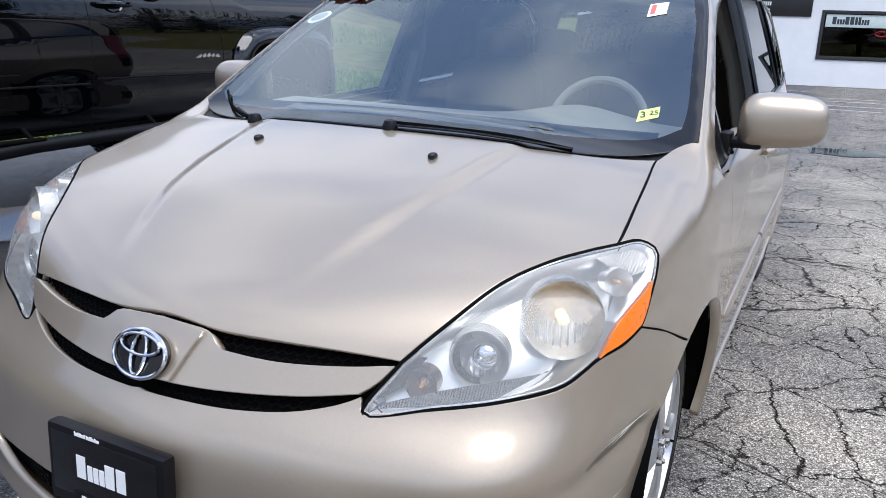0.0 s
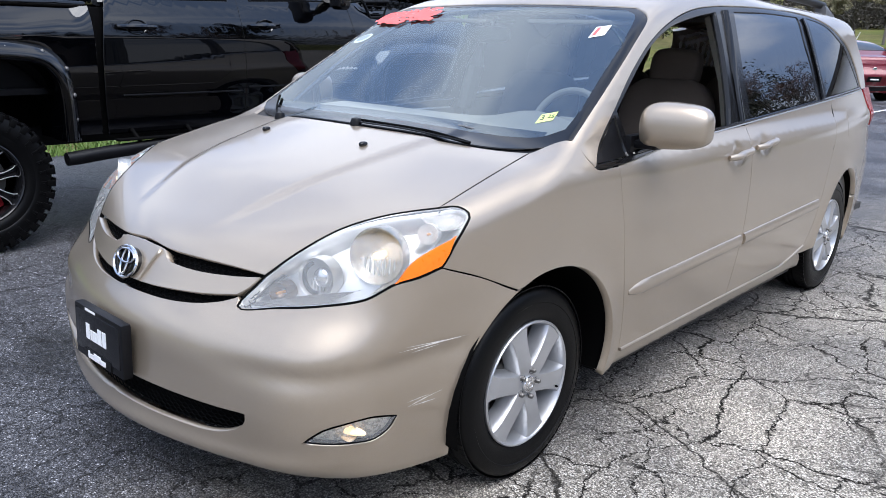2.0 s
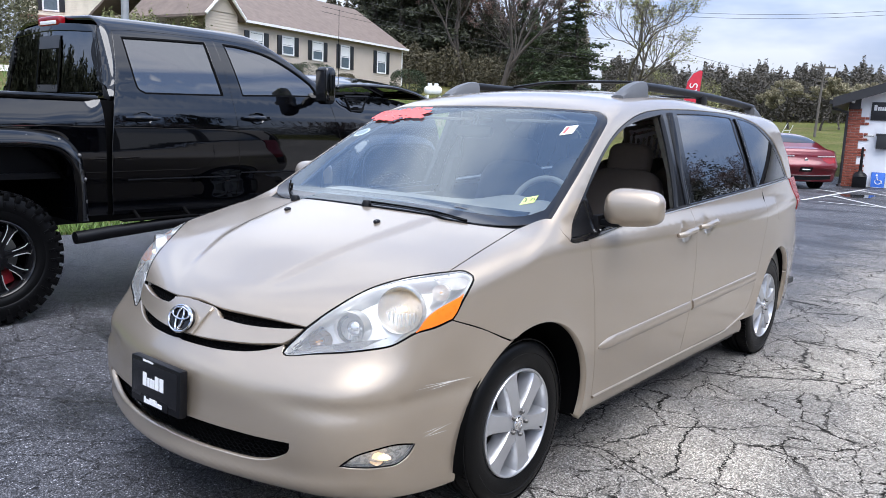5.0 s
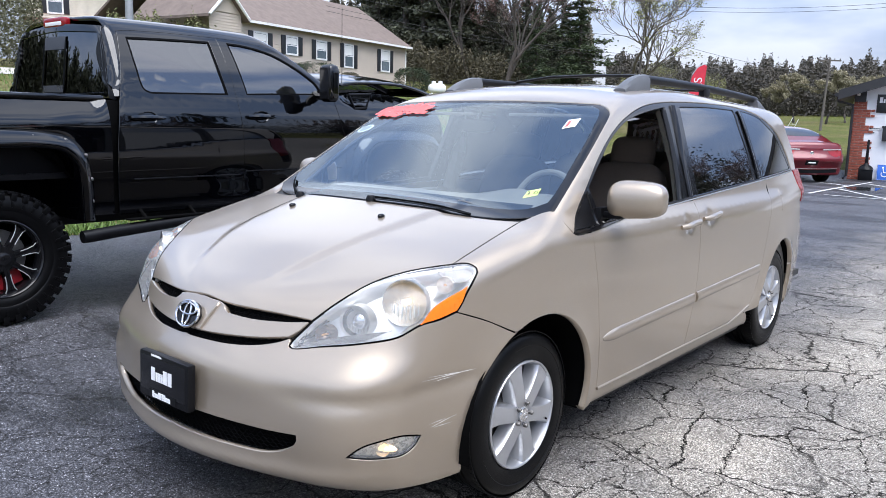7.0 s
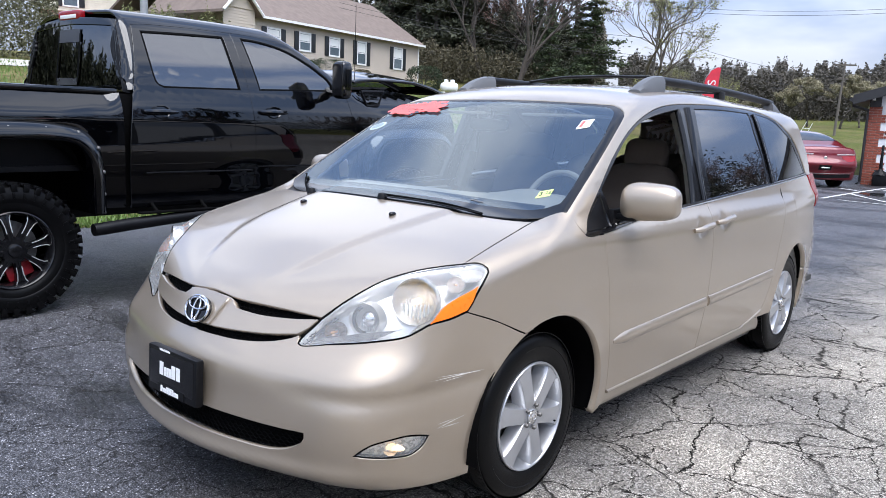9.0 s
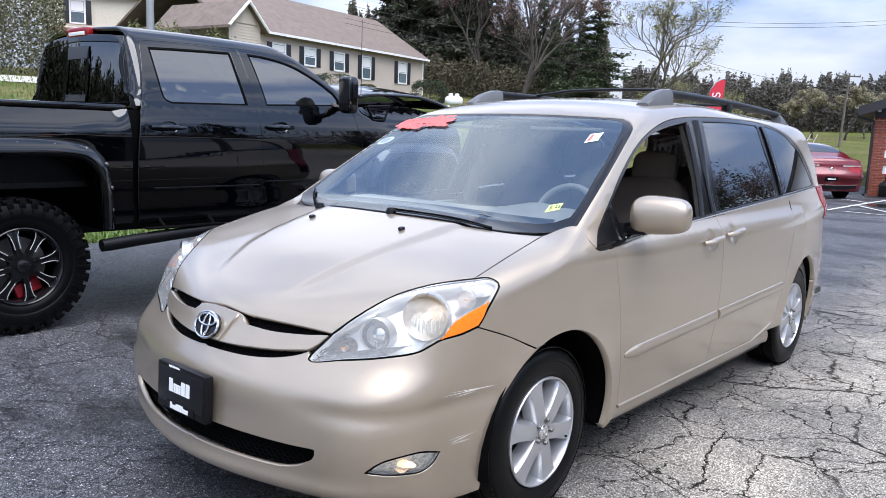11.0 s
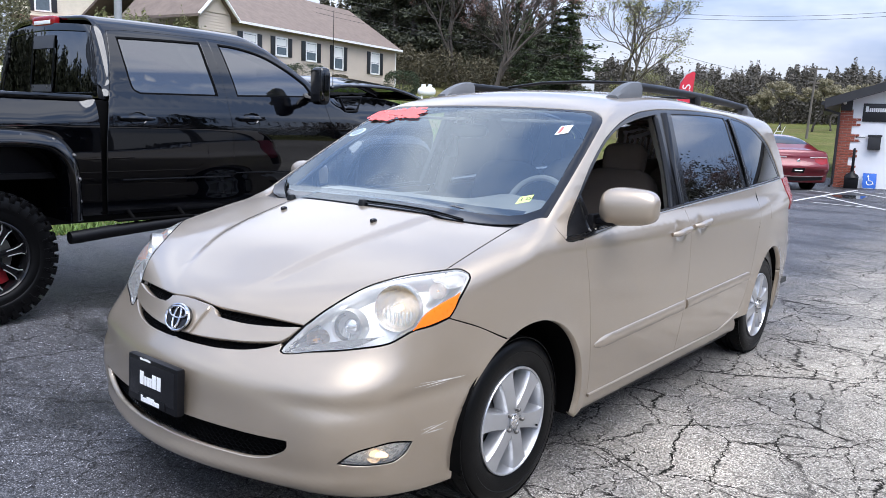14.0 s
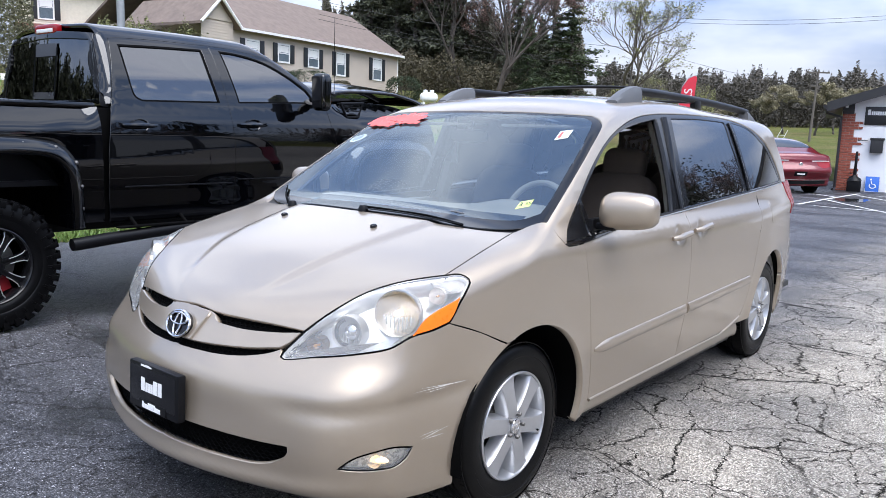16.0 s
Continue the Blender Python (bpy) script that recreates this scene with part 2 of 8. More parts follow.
# ---- meshes ----
class Geo:
    def __init__(self):
        self.v, self.f = [], []

    def add(self, verts, faces, m=None):
        n = len(self.v)
        self.v += [tuple(m @ Vector(p)) if m else tuple(p) for p in verts]
        self.f += [tuple(n + i for i in f) for f in faces]
        return self

    def box(self, lo, hi, bevel=0.0, m=None):
        lo, hi = Vector(lo), Vector(hi)
        c, h = (lo + hi) / 2, (hi - lo) / 2
        b = min(bevel, *(0.49 * 2 * a for a in h))
        bm = bmesh.new()
        bmesh.ops.create_cube(bm, size=2, matrix=Matrix.Translation(c) @ Matrix.Diagonal((*h, 1)))
        if b > 0:
            bmesh.ops.bevel(bm, geom=bm.edges[:] + bm.verts[:], offset=b, segments=2, affect="EDGES", profile=0.6)
        bm.verts.index_update()
        self.add([v.co for v in bm.verts], [[v.index for v in f.verts] for f in bm.faces], m)
        bm.free()
        return self

    def lathe(self, profile, n=32, m=None, start=0.0, turn=2 * math.pi):
        """Revolves (radius, height) pairs about the local z axis."""
        full = abs(turn - 2 * math.pi) < 1e-6
        k = n if full else n + 1
        v = [(r * math.cos(start + turn * i / n), r * math.sin(start + turn * i / n), h) for i in range(k) for r, h in profile]
        p = len(profile)
        f = [(i * p + j, (i + 1) % k * p + j, (i + 1) % k * p + j + 1, i * p + j + 1) for i in range(n) for j in range(p - 1)]
        return self.add(v, f, m)

    def tube(self, points, radii, n=8, caps=True, flat=1.0):
        points = [Vector(p) for p in points]
        if not isinstance(radii, (list, tuple)):
            radii = [radii] * len(points)
        v, f = [], []
        up = Vector((0, 0, 1))
        for i, p in enumerate(points):
            d = (points[min(i + 1, len(points) - 1)] - points[max(i - 1, 0)]).normalized()
            a = d.cross(up if abs(d.z) < 0.95 else Vector((1, 0, 0))).normalized()
            b = a.cross(d)
            v += [p + radii[i] * (math.cos(t) * a + flat * math.sin(t) * b) for t in (2 * math.pi * k / n for k in range(n))]
        for i in range(len(points) - 1):
            f += [(i * n + k, i * n + (k + 1) % n, (i + 1) * n + (k + 1) % n, (i + 1) * n + k) for k in range(n)]
        if caps:
            f += [tuple(range(n))[::-1], tuple((len(points) - 1) * n + k for k in range(n))]
        return self.add(v, f)

    def prism(self, outline, depth, m=None):
        """Extrudes a flat outline of (x, y) by depth along z."""
        n = len(outline)
        v = [(x, y, 0) for x, y in outline] + [(x, y, depth) for x, y in outline]
        f = [tuple(range(n))[::-1], tuple(range(n, 2 * n))] + [(i, (i + 1) % n, n + (i + 1) % n, n + i) for i in range(n)]
        return self.add(v, f, m)

    def blob(self, centre, half, power=0.6, n=24, m=None):
        """A rounded-box solid."""
        def s(t, e):
            return math.copysign(abs(t) ** e, t)
        v, f = [], []
        for i in range(n + 1):
            a = -math.pi / 2 + math.pi * i / n
            for j in range(2 * n):
                b = math.pi * j / n
                v.append((centre[0] + half[0] * s(math.cos(a), power) * s(math.cos(b), power),
                          centre[1] + half[1] * s(math.cos(a), power) * s(math.sin(b), power),
                          centre[2] + half[2] * s(math.sin(a), power)))
        f = [(i * 2 * n + j, i * 2 * n + (j + 1) % (2 * n), (i + 1) * 2 * n + (j + 1) % (2 * n), (i + 1) * 2 * n + j) for i in range(n) for j in range(2 * n)]
        return self.add(v, f, m)


def mesh_of(name, geo, material, angle=35):
    me = bpy.data.meshes.new(name)
    me.from_pydata(geo.v, [], geo.f)
    me.materials.append(material)
    me.polygons.foreach_set("use_smooth", [True] * len(me.polygons))
    me.set_sharp_from_angle(angle=radians(angle))
    me.update()
    return me


def part(name, geo, material, parent=None, label="", m=None, angle=35):
    ob = new(name, mesh_of(name, geo, material, angle))
    if parent:
        ob.parent = parent
    if m:
        ob.matrix_basis = m
    return tagged(ob, label) if label else ob


def thing(name, label, category, group="", m=None):
    ob = tagged(new(name), label, category, group)
    ob.empty_display_size = 0.1
    if m:
        ob.matrix_basis = m
    return ob


# ---- panels cut out of a smooth solid ----
def first_hit(o, d, fn, far, inset=0.0, steps=200):
    s = np.linspace(0, far, steps)
    p = o[:, None, :] + s[None, :, None] * d
    inside = fn(p[..., 0], p[..., 1], p[..., 2]) + inset < 0
    i = np.argmax(inside, axis=1)
    ok = inside.any(axis=1) & (i > 0)
    lo, hi = s[np.maximum(i - 1, 0)], s[i]
    for _ in range(22):
        mid = (lo + hi) / 2
        q = o + mid[:, None] * d
        inn = fn(q[:, 0], q[:, 1], q[:, 2]) + inset < 0
        hi, lo = np.where(inn, mid, hi), np.where(inn, lo, mid)
    return o + hi[:, None] * d, ok


def slope(p, fn, e=0.0015):
    g = np.stack([fn(*(p + e * np.eye(3)[i]).T) - fn(*(p - e * np.eye(3)[i]).T) for i in range(3)], axis=1)
    return g / np.linalg.norm(g, axis=1, keepdims=True)


def spline(points, step):
    """A smooth curve through the points, sampled at even steps, without its last point."""
    p = np.asarray(points, float)
    p = p[np.r_[True, np.linalg.norm(np.diff(p, axis=0), axis=1) > 1e-4]]
    if len(p) < 2:
        return p[:0]
    if len(p) > 2:
        u = np.r_[0, np.cumsum(np.sqrt(np.linalg.norm(np.diff(p, axis=0), axis=1)))]
        fine = np.linspace(0, u[-1], 24 * len(p))
        p = np.stack([curve(fine, u, p[:, k]) for k in range(p.shape[1])], axis=1)
    u = np.r_[0, np.cumsum(np.linalg.norm(np.diff(p, axis=0), axis=1))]
    n = max(2, int(round(u[-1] / step)) + 1)
    return np.stack([np.interp(np.linspace(0, u[-1], n), u, p[:, k]) for k in range(p.shape[1])], axis=1)[:-1]


def loop(segments, step):
    """A closed outline from curves that meet in corners; each begins where the last one ends."""
    out = []
    for i, s in enumerate(segments):
        out.append(spline([*s, segments[(i + 1) % len(segments)][0]], step))
    return np.concatenate(out)


def inside_of(q, ring):
    a, b = ring, np.roll(ring, -1, axis=0)
    x, y = q[:, :1], q[:, 1:]
    with np.errstate(divide="ignore", invalid="ignore"):
        cross = (a[:, 1] > y) != (b[:, 1] > y)
        at = (b[:, 0] - a[:, 0]) * (y - a[:, 1]) / (b[:, 1] - a[:, 1]) + a[:, 0]
    return (cross & (x < at)).sum(axis=1) % 2 == 1


def shrunk(ring, by, keep=None):
    d = np.roll(ring, -1, axis=0) - np.roll(ring, 1, axis=0)
    n = np.stack([-d[:, 1], d[:, 0]], axis=1) / np.maximum(np.linalg.norm(d, axis=1, keepdims=True), 1e-9)
    area = np.sum(ring[:, 0] * np.roll(ring[:, 1], -1) - ring[:, 1] * np.roll(ring[:, 0], -1))
    n *= np.sign(area) * by
    if keep is not None:
        n[keep] = 0
    return ring + n


def panel(name, segments, way, fn, material, parent, holes=(), inset=0.0, gap=0.0032, depth=0.03, step=0.028, mirror="", label="", hole_gap=None):
    """One sheet of the solid fn, bounded by a smooth outline and seen along way, with turned-in edges.
    mirror: copy (a second part on the other side) or join (both halves in one mesh)."""
    from mathutils.geometry import delaunay_2d_cdt
    D = np.array(Vector(way).normalized())
    U = np.array(Vector(D).orthogonal().normalized())
    W = np.cross(D, U)
    rings = []
    for k, segs in enumerate([segments, *holes]):
        r3 = loop(segs, min(step, 0.02))
        flat = np.stack([r3 @ U, r3 @ W], axis=1)
        centre = np.abs(r3[:, 0]) < 1e-5
        rings.append((shrunk(flat, gap if k == 0 else (-gap if hole_gap is None else hole_gap), centre if mirror == "join" else None), centre))
    outer = rings[0][0]
    lo, hi = outer.min(axis=0), outer.max(axis=0)
    gx, gy = np.meshgrid(np.arange(lo[0], hi[0], step), np.arange(lo[1], hi[1], step * 0.866))
    gx = gx + (np.arange(gx.shape[0]) % 2)[:, None] * step / 2
    g = np.stack([gx.ravel(), gy.ravel()], axis=1)
    ok = inside_of(g, outer)
    for ring, _ in rings[1:]:
        ok &= ~inside_of(g, ring)
    g = g[ok]
    edge = np.concatenate([r for r, _ in rings])
    if len(g):
        near = np.concatenate([np.min(np.linalg.norm(c[:, None] - edge[None], axis=2), axis=1) for c in np.array_split(g, max(1, len(g) // 400))])
        g = g[near > 0.45 * step]
    flat = np.concatenate([edge, g])
    edges, n = [], 0
    for ring, _ in rings:
        edges += [(n + i, n + (i + 1) % len(ring)) for i in range(len(ring))]
        n += len(ring)
    got = delaunay_2d_cdt([Vector(p) for p in flat], edges, [], 0, 1e-6)
    q, tri = np.array([tuple(p) for p in got[0]]), np.array([f for f in got[2]])
    mid = q[tri].mean(axis=1)
    ok = inside_of(mid, outer)
    for ring, _ in rings[1:]:
        ok &= ~inside_of(mid, ring)
    tri = tri[ok]
    centre3 = np.mean([np.mean([np.mean(s, axis=0) for s in segments], axis=0)], axis=0)
    base = float(centre3 @ D) - 1.3
    o = q[:, :1] * U + q[:, 1:] * W + base * D
    p, hit = first_hit(o, D, fn, 2.6, inset)
    tri = tri[hit[tri].all(axis=1)]
    nrm = slope(p, fn)
    face = np.cross(p[tri[:, 1]] - p[tri[:, 0]], p[tri[:, 2]] - p[tri[:, 0]])
    wrong = np.einsum("ij,ij->i", face, nrm[tri[:, 0]]) < 0
    tri[wrong] = tri[wrong][:, ::-1]
    # turned-in edges along every open side
    count = {}
    for t in tri:
        for i in range(3):
            a, b = int(t[i]), int(t[(i + 1) % 3])
            count[(a, b)] = count.get((a, b), 0) + 1
    verts, norms, faces = [tuple(x) for x in p], [tuple(x) for x in nrm], [tuple(int(i) for i in t) for t in tri]
    if mirror == "join":
        on = np.abs(p[:, 0]) < 0.004
        for i in np.nonzero(on)[0]:
            if flat.shape[0] and abs(verts[i][0]) < 0.004:
                verts[i] = (0.0, verts[i][1], verts[i][2])
                norms[i] = tuple(Vector((0.0, norms[i][1], norms[i][2])).normalized())
    turned = {}
    if depth:
        for (a, b) in [e for e in count if (e[1], e[0]) not in count]:
            if mirror == "join" and abs(verts[a][0]) < 0.004 and abs(verts[b][0]) < 0.004:
                continue
            pa, pb, na, nb = Vector(verts[a]), Vector(verts[b]), Vector(norms[a]), Vector(norms[b])
            out = (pb - pa).cross(na).normalized()
            r = 0.25 * min(depth, 0.012)
            for i, pi, ni in ((a, pa, na), (b, pb, nb)):
                if i not in turned:
                    turned[i] = len(verts)
                    verts += [tuple(pi - r * ni + r * 0.5 * out), tuple(pi - depth * ni)]
                    norms += [tuple((ni + out).normalized()), tuple(out)]
            ka, kb = turned[a], turned[b]
            faces += [(b, a, ka, kb), (kb, ka, ka + 1, kb + 1)]
    def build(v, nn, f):
        me = bpy.data.meshes.new(name)
        me.from_pydata(v, [], f)
        me.materials.append(material)
        me.polygons.foreach_set("use_smooth", [True] * len(me.polygons))
        me.normals_split_custom_set_from_vertices(nn)
        ob = new(name, me)
        ob.parent = parent
        return tagged(ob, label) if label else ob
    flip_v, flip_n = [(-x, y, z) for x, y, z in verts], [(-x, y, z) for x, y, z in norms]
    flip_f = [f[::-1] for f in faces]
    if mirror == "join":
        k = len(verts)
        return build(verts + flip_v, norms + flip_n, faces + [tuple(i + k for i in f) for f in flip_f])
    ob = build(verts, norms, faces)
    if mirror == "copy":
        return ob, build(flip_v, flip_n, flip_f)
    return ob


# ---- the minivan ----
def snap(o, d):
    p, _ = first_hit(np.array([o], float), np.array(d, float), van_body, 3.0, steps=400)
    return tuple(p[0])


def on_side(y, z):
    return snap((1.8, y, z), (-1, 0, 0))


def on_front(x, z):
    return snap((x, -2.0, z), (0, 1, 0))


def on_top(x, y):
    return snap((x, y, 2.6), (0, 0, -1))


def sides(*yz):
    return [on_side(*q) for q in yz]


def fronts(*xz):
    return [on_front(*q) for q in xz]


def tops(*xy):
    return [on_top(*q) for q in xy]


def arc(yc, zc, r, a0, a1, n=9):
    return sides(*[(yc + r * math.cos(radians(a0 + (a1 - a0) * i / n)), zc + r * math.sin(radians(a0 + (a1 - a0) * i / n))) for i in range(n + 1)])


def both(half):
    """A curve across the van from its half on the driver's side, which begins on the middle line."""
    return [(-x, y, z) for x, y, z in half[:0:-1]] + list(half)


van = thing("minivan", "champagne gold minivan with roof rack and alloy wheels on cracked asphalt", "car")

# outlines that neighbouring panels share
hood_front = fronts((0.0, 0.825), (0.14, 0.815), (0.28, 0.812), (0.40, 0.808), (0.52, 0.80))
lamp_top = fronts((0.52, 0.80), (0.58, 0.868)) + tops((0.645, -0.60), (0.71, -0.51), (0.77, -0.44), (0.82, -0.385))
hood_side = tops((0.82, -0.385), (0.805, -0.16), (0.785, 0.085))
hood_rear = tops((0.0, -0.032), (0.26, -0.02), (0.49, 0.008), (0.63, 0.03), (0.72, 0.058), (0.785, 0.085))
lamp_outer = [on_top(0.82, -0.385), on_top(0.855, -0.34)] + sides((-0.325, 0.975), (-0.36, 0.94), (-0.40, 0.90), (-0.43, 0.86), (-0.45, 0.84))
lamp_low = sides((-0.45, 0.84), (-0.52, 0.822)) + fronts((0.853, 0.808), (0.835, 0.79), (0.81, 0.77), (0.72, 0.748), (0.61, 0.728), (0.475, 0.71))
bumper_line = sides((-0.45, 0.84), (-0.30, 0.785), (-0.16, 0.722))
door_edge = sides((0.41, 1.045), (0.42, 0.95), (0.44, 0.83), (0.46, 0.68), (0.49, 0.52), (0.52, 0.33))
b_line = sides((1.57, 1.108), (1.565, 1.03), (1.56, 0.91), (1.545, 0.76), (1.53, 0.61), (1.505, 0.46), (1.49, 0.335))
slide_edge = sides((2.79, 1.168), (2.75, 0.98), (2.66, 0.81), (2.59, 0.62), (2.51, 0.44), (2.42, 0.345))
sill_z = 0.325
WAY_SIDE, WAY_TOP = (-0.9, 0.05, -0.42), (0, 0.42, -0.9)

part_hood = panel("hood", [both(hood_front)[:-1], lamp_top, hood_side[:-1], both(hood_rear)[::-1], [(-x, y, z) for x, y, z in hood_side[::-1]], [(-x, y, z) for x, y, z in lamp_top[::-1]]],
                  (0, 0.55, -0.83), van_body, CHAMPAGNE, van, depth=0.03, step=0.024, label="champagne hood with two washer nozzles and raised crease lines")

# front wings, cut round the wheels
ARCH = (0.02, 0.345, 0.412)
wing_arch = arc(*ARCH, -14, 113, 14)
panel("fender", [lamp_outer[::-1], hood_side, [on_top(0.785, 0.085), on_top(0.86, 0.20)], sides((0.235, 1.085), (0.27, 1.05), (0.41, 1.045)), door_edge, sides((0.52, 0.325), (0.49, 0.262)), wing_arch, bumper_line[::-1]],
      (-0.85, 0.14, -0.52), van_body, CHAMPAGNE, van, mirror="copy", step=0.02)

# front bumper with its lower intake and lamp pockets
bumper_top = fronts((0.0, 0.690), (0.12, 0.690), (0.23, 0.692), (0.34, 0.702), (0.42, 0.72), (0.465, 0.738))
bumper_arch = arc(*ARCH, 113, 197, 9)
bumper_foot = sides((-0.375, 0.215), (-0.47, 0.205)) + fronts((0.80, 0.215), (0.56, 0.212), (0.34, 0.215), (0.0, 0.215))
intake_half = [fronts((0.0, 0.438), (0.29, 0.434), (0.49, 0.432), (0.585, 0.435)), fronts((0.585, 0.435), (0.582, 0.41), (0.53, 0.372), (0.46, 0.352), (0.29, 0.348), (0.0, 0.352)), fronts((0.0, 0.352), (0.0, 0.395))]
fog_ring = [fronts((0.742, 0.376), (0.785, 0.416), (0.825, 0.432)) + sides((-0.665, 0.434), (-0.578, 0.416)), sides((-0.578, 0.416), (-0.602, 0.378), (-0.645, 0.356)) + fronts((0.82, 0.358), (0.785, 0.366))]
middle = [on_front(0.0, z) for z in (0.215, 0.24, 0.26, 0.28, 0.30, 0.33, 0.352)]
middle_up = [on_front(0.0, z) for z in (0.438, 0.46, 0.50, 0.54, 0.58, 0.62, 0.66, 0.69)]
panel("front_bumper", [bumper_top, [on_front(0.465, 0.738)] + [lamp_low[-1]], lamp_low[::-1], bumper_line, bumper_arch, bumper_foot, middle, intake_half[1][::-1], intake_half[0][::-1], middle_up],
      (-0.55, 0.83, -0.06), van_body, CHAMPAGNE, van, holes=[fog_ring], mirror="join", step=0.018, depth=0.022, label="champagne bumper with scuff marks at its corner")

# grille: body-coloured bar with the emblem's shield, dark openings above and below
bar_low = fronts((0.0, 0.713), (0.10, 0.714), (0.20, 0.718), (0.35, 0.728), (0.46, 0.742))
bar_end = fronts((0.46, 0.742), (0.49, 0.765), (0.512, 0.795))
bar_top = fronts((0.512, 0.795), (0.43, 0.786), (0.29, 0.780), (0.165, 0.786))
shield = fronts((0.165, 0.786), (0.15, 0.795), (0.125, 0.812), (0.06, 0.818), (0.0, 0.82))
bar = panel("grille_bar", [bar_low, bar_end, bar_top, shield, [on_front(0.0, z) for z in (0.82, 0.80, 0.78, 0.76, 0.74, 0.72)]], (-0.25, 0.95, -0.15), van_body, CHAMPAGNE, van, inset=-0.006, gap=0.001, mirror="join", step=0.022, depth=0.04)
panel("emblem_shield", [fronts((0.0, 0.716), (0.075, 0.718)), fronts((0.075, 0.718), (0.10, 0.775), (0.118, 0.812)), fronts((0.118, 0.812), (0.06, 0.819), (0.0, 0.821)), [on_front(0.0, z) for z in (0.82, 0.80, 0.78, 0.76, 0.74, 0.72)]], (-0.1, 0.95, -0.2), van_body, CHAMPAGNE, van, inset=-0.018, gap=0.0, mirror="join", step=0.02, depth=0.02)
dark = fronts((0.0, 0.66), (0.3, 0.67), (0.45, 0.70), (0.53, 0.745))
panel("grille_backing", [dark, fronts((0.53, 0.745), (0.56, 0.80)), fronts((0.56, 0.80), (0.3, 0.83), (0.0, 0.85)), [on_front(0.0, z) for z in (0.85, 0.8, 0.76, 0.72, 0.68)]], (-0.2, 0.97, -0.1), van_body, SEAL, van, inset=0.045, mirror="join", depth=0.0, step=0.03)
panel("intake_backing", [fronts((0.0, 0.46), (0.3, 0.46), (0.62, 0.455)), fronts((0.62, 0.455), (0.62, 0.40), (0.55, 0.34)), fronts((0.55, 0.34), (0.3, 0.325), (0.0, 0.33)), [on_front(0.0, z) for z in (0.33, 0.36, 0.40, 0.43)]], (-0.2, 0.97, 0.0), van_body, SEAL, van, inset=0.06, mirror="join", depth=0.0, step=0.03)


def lattice(name, zlo, zhi, half, pitch, inset):
    """Honeycomb mesh of bent wires that follows the nose."""
    g = Geo()
    rows = int((zhi - zlo) / (pitch * 0.5)) + 1
    for r in range(rows):
        z = zlo + r * pitch * 0.5
        n = int(2 * half / (pitch * 0.5))
        xs = [-half + 2 * half * i / n for i in range(n + 1)]
        zs = [z + pitch * 0.14 * (1 if (i + r) % 2 else -1) for i in range(n + 1)]
        o = np.array([(x, -2.0, q) for x, q in zip(xs, zs)])
        p, _ = first_hit(o, np.array((0, 1.0, 0)), van_body, 3.0, inset, 300)
        pts = [Vector(q) for q in p]
        g.tube(pts, 0.0022, 4, False)
        for i in range(0, n + 1):
            if (i + r) % 2 and r + 1 < rows:
                g.tube([pts[i], pts[i] + Vector((0, 0, pitch * 0.22))], 0.0022, 4, False)
    return part(name, g, SEAL, van)


lattice("intake_mesh", 0.345, 0.445, 0.60, 0.026, 0.04)
lattice("grille_mesh", 0.685, 0.825, 0.50, 0.022, 0.028)

# emblem: chrome ring with two crossed ovals
emblem = part("emblem", Geo().lathe([(0.0, -0.003), (0.03, -0.003), (0.049, -0.003), (0.049, -0.02)], 32, Matrix.Diagonal((1.42, 1, 1, 1))), GLOSS_BLACK, van, "black badge with chrome rings",
              pose(0.0, on_front(0, 0.762)[1] - 0.034, 0.762, 90 - 22, 0, 0))


def oval(cx, cy, rx, ry, w):
    return [(cx + rx * math.cos(2 * math.pi * i / 40), cy + ry * math.sin(2 * math.pi * i / 40), w) for i in range(41)]


for ring in (oval(0, 0, 0.070, 0.049, 0), oval(0, 0.0, 0.019, 0.043, 0.002), oval(0, 0.019, 0.052, 0.021, 0.003)):
    part("ring", Geo().tube(ring, 0.0046 if ring[0][0] > 0.06 else 0.0038, 8, False), CHROME, emblem)

# licence-plate frame with its dealer insert; the lettering stands as plain bars
plate_m = pose(-0.006, on_front(0, 0.53)[1] - 0.008, 0.525, 90 - 2, 0, 0)
plate = part("plate_frame", Geo().box((-0.164, -0.088, 0.0), (0.164, 0.088, 0.034), 0.010), PLASTIC, van, "black plastic plate frame with white lettering bars", plate_m)
part("plate_insert", Geo().box((-0.148, -0.060, 0.030), (0.148, 0.074, 0.0362), 0.002), GLOSS_BLACK, plate)
part("banner", Geo().box((-0.088, -0.083, 0.030), (0.092, -0.048, 0.0385), 0.003), PLASTIC, plate)
INK = surface("white_print", (0.8, 0.8, 0.8), 0.5, vary=0.03)


def bars(word, x0, y0, h, z, parent, material=None, m=None, thin=0.0015):
    """Plain upright bars in the rhythm of a word: t tall, s short, space, b broad."""
    x = x0
    for ch in word:
        w = h * {"t": 0.42, "s": 0.34, "b": 0.62, " ": 0.3}[ch]
        if ch != " ":
            tall = h if ch in "tb" else 0.68 * h
            part("lettering_bar", Geo().box((x, y0, z), (x + w * 0.8, y0 + tall, z + thin)), material or INK, parent, m=m)
        x += w
    return x


bars("bsssbb", -0.074, -0.014, 0.050, 0.0362, plate)
bars("bssstbbtssss", -0.062, -0.077, 0.024, 0.0385, plate)
bars("tsststssst tsstbsstsss", -0.078, 0.0765, 0.0085, 0.0342, plate)

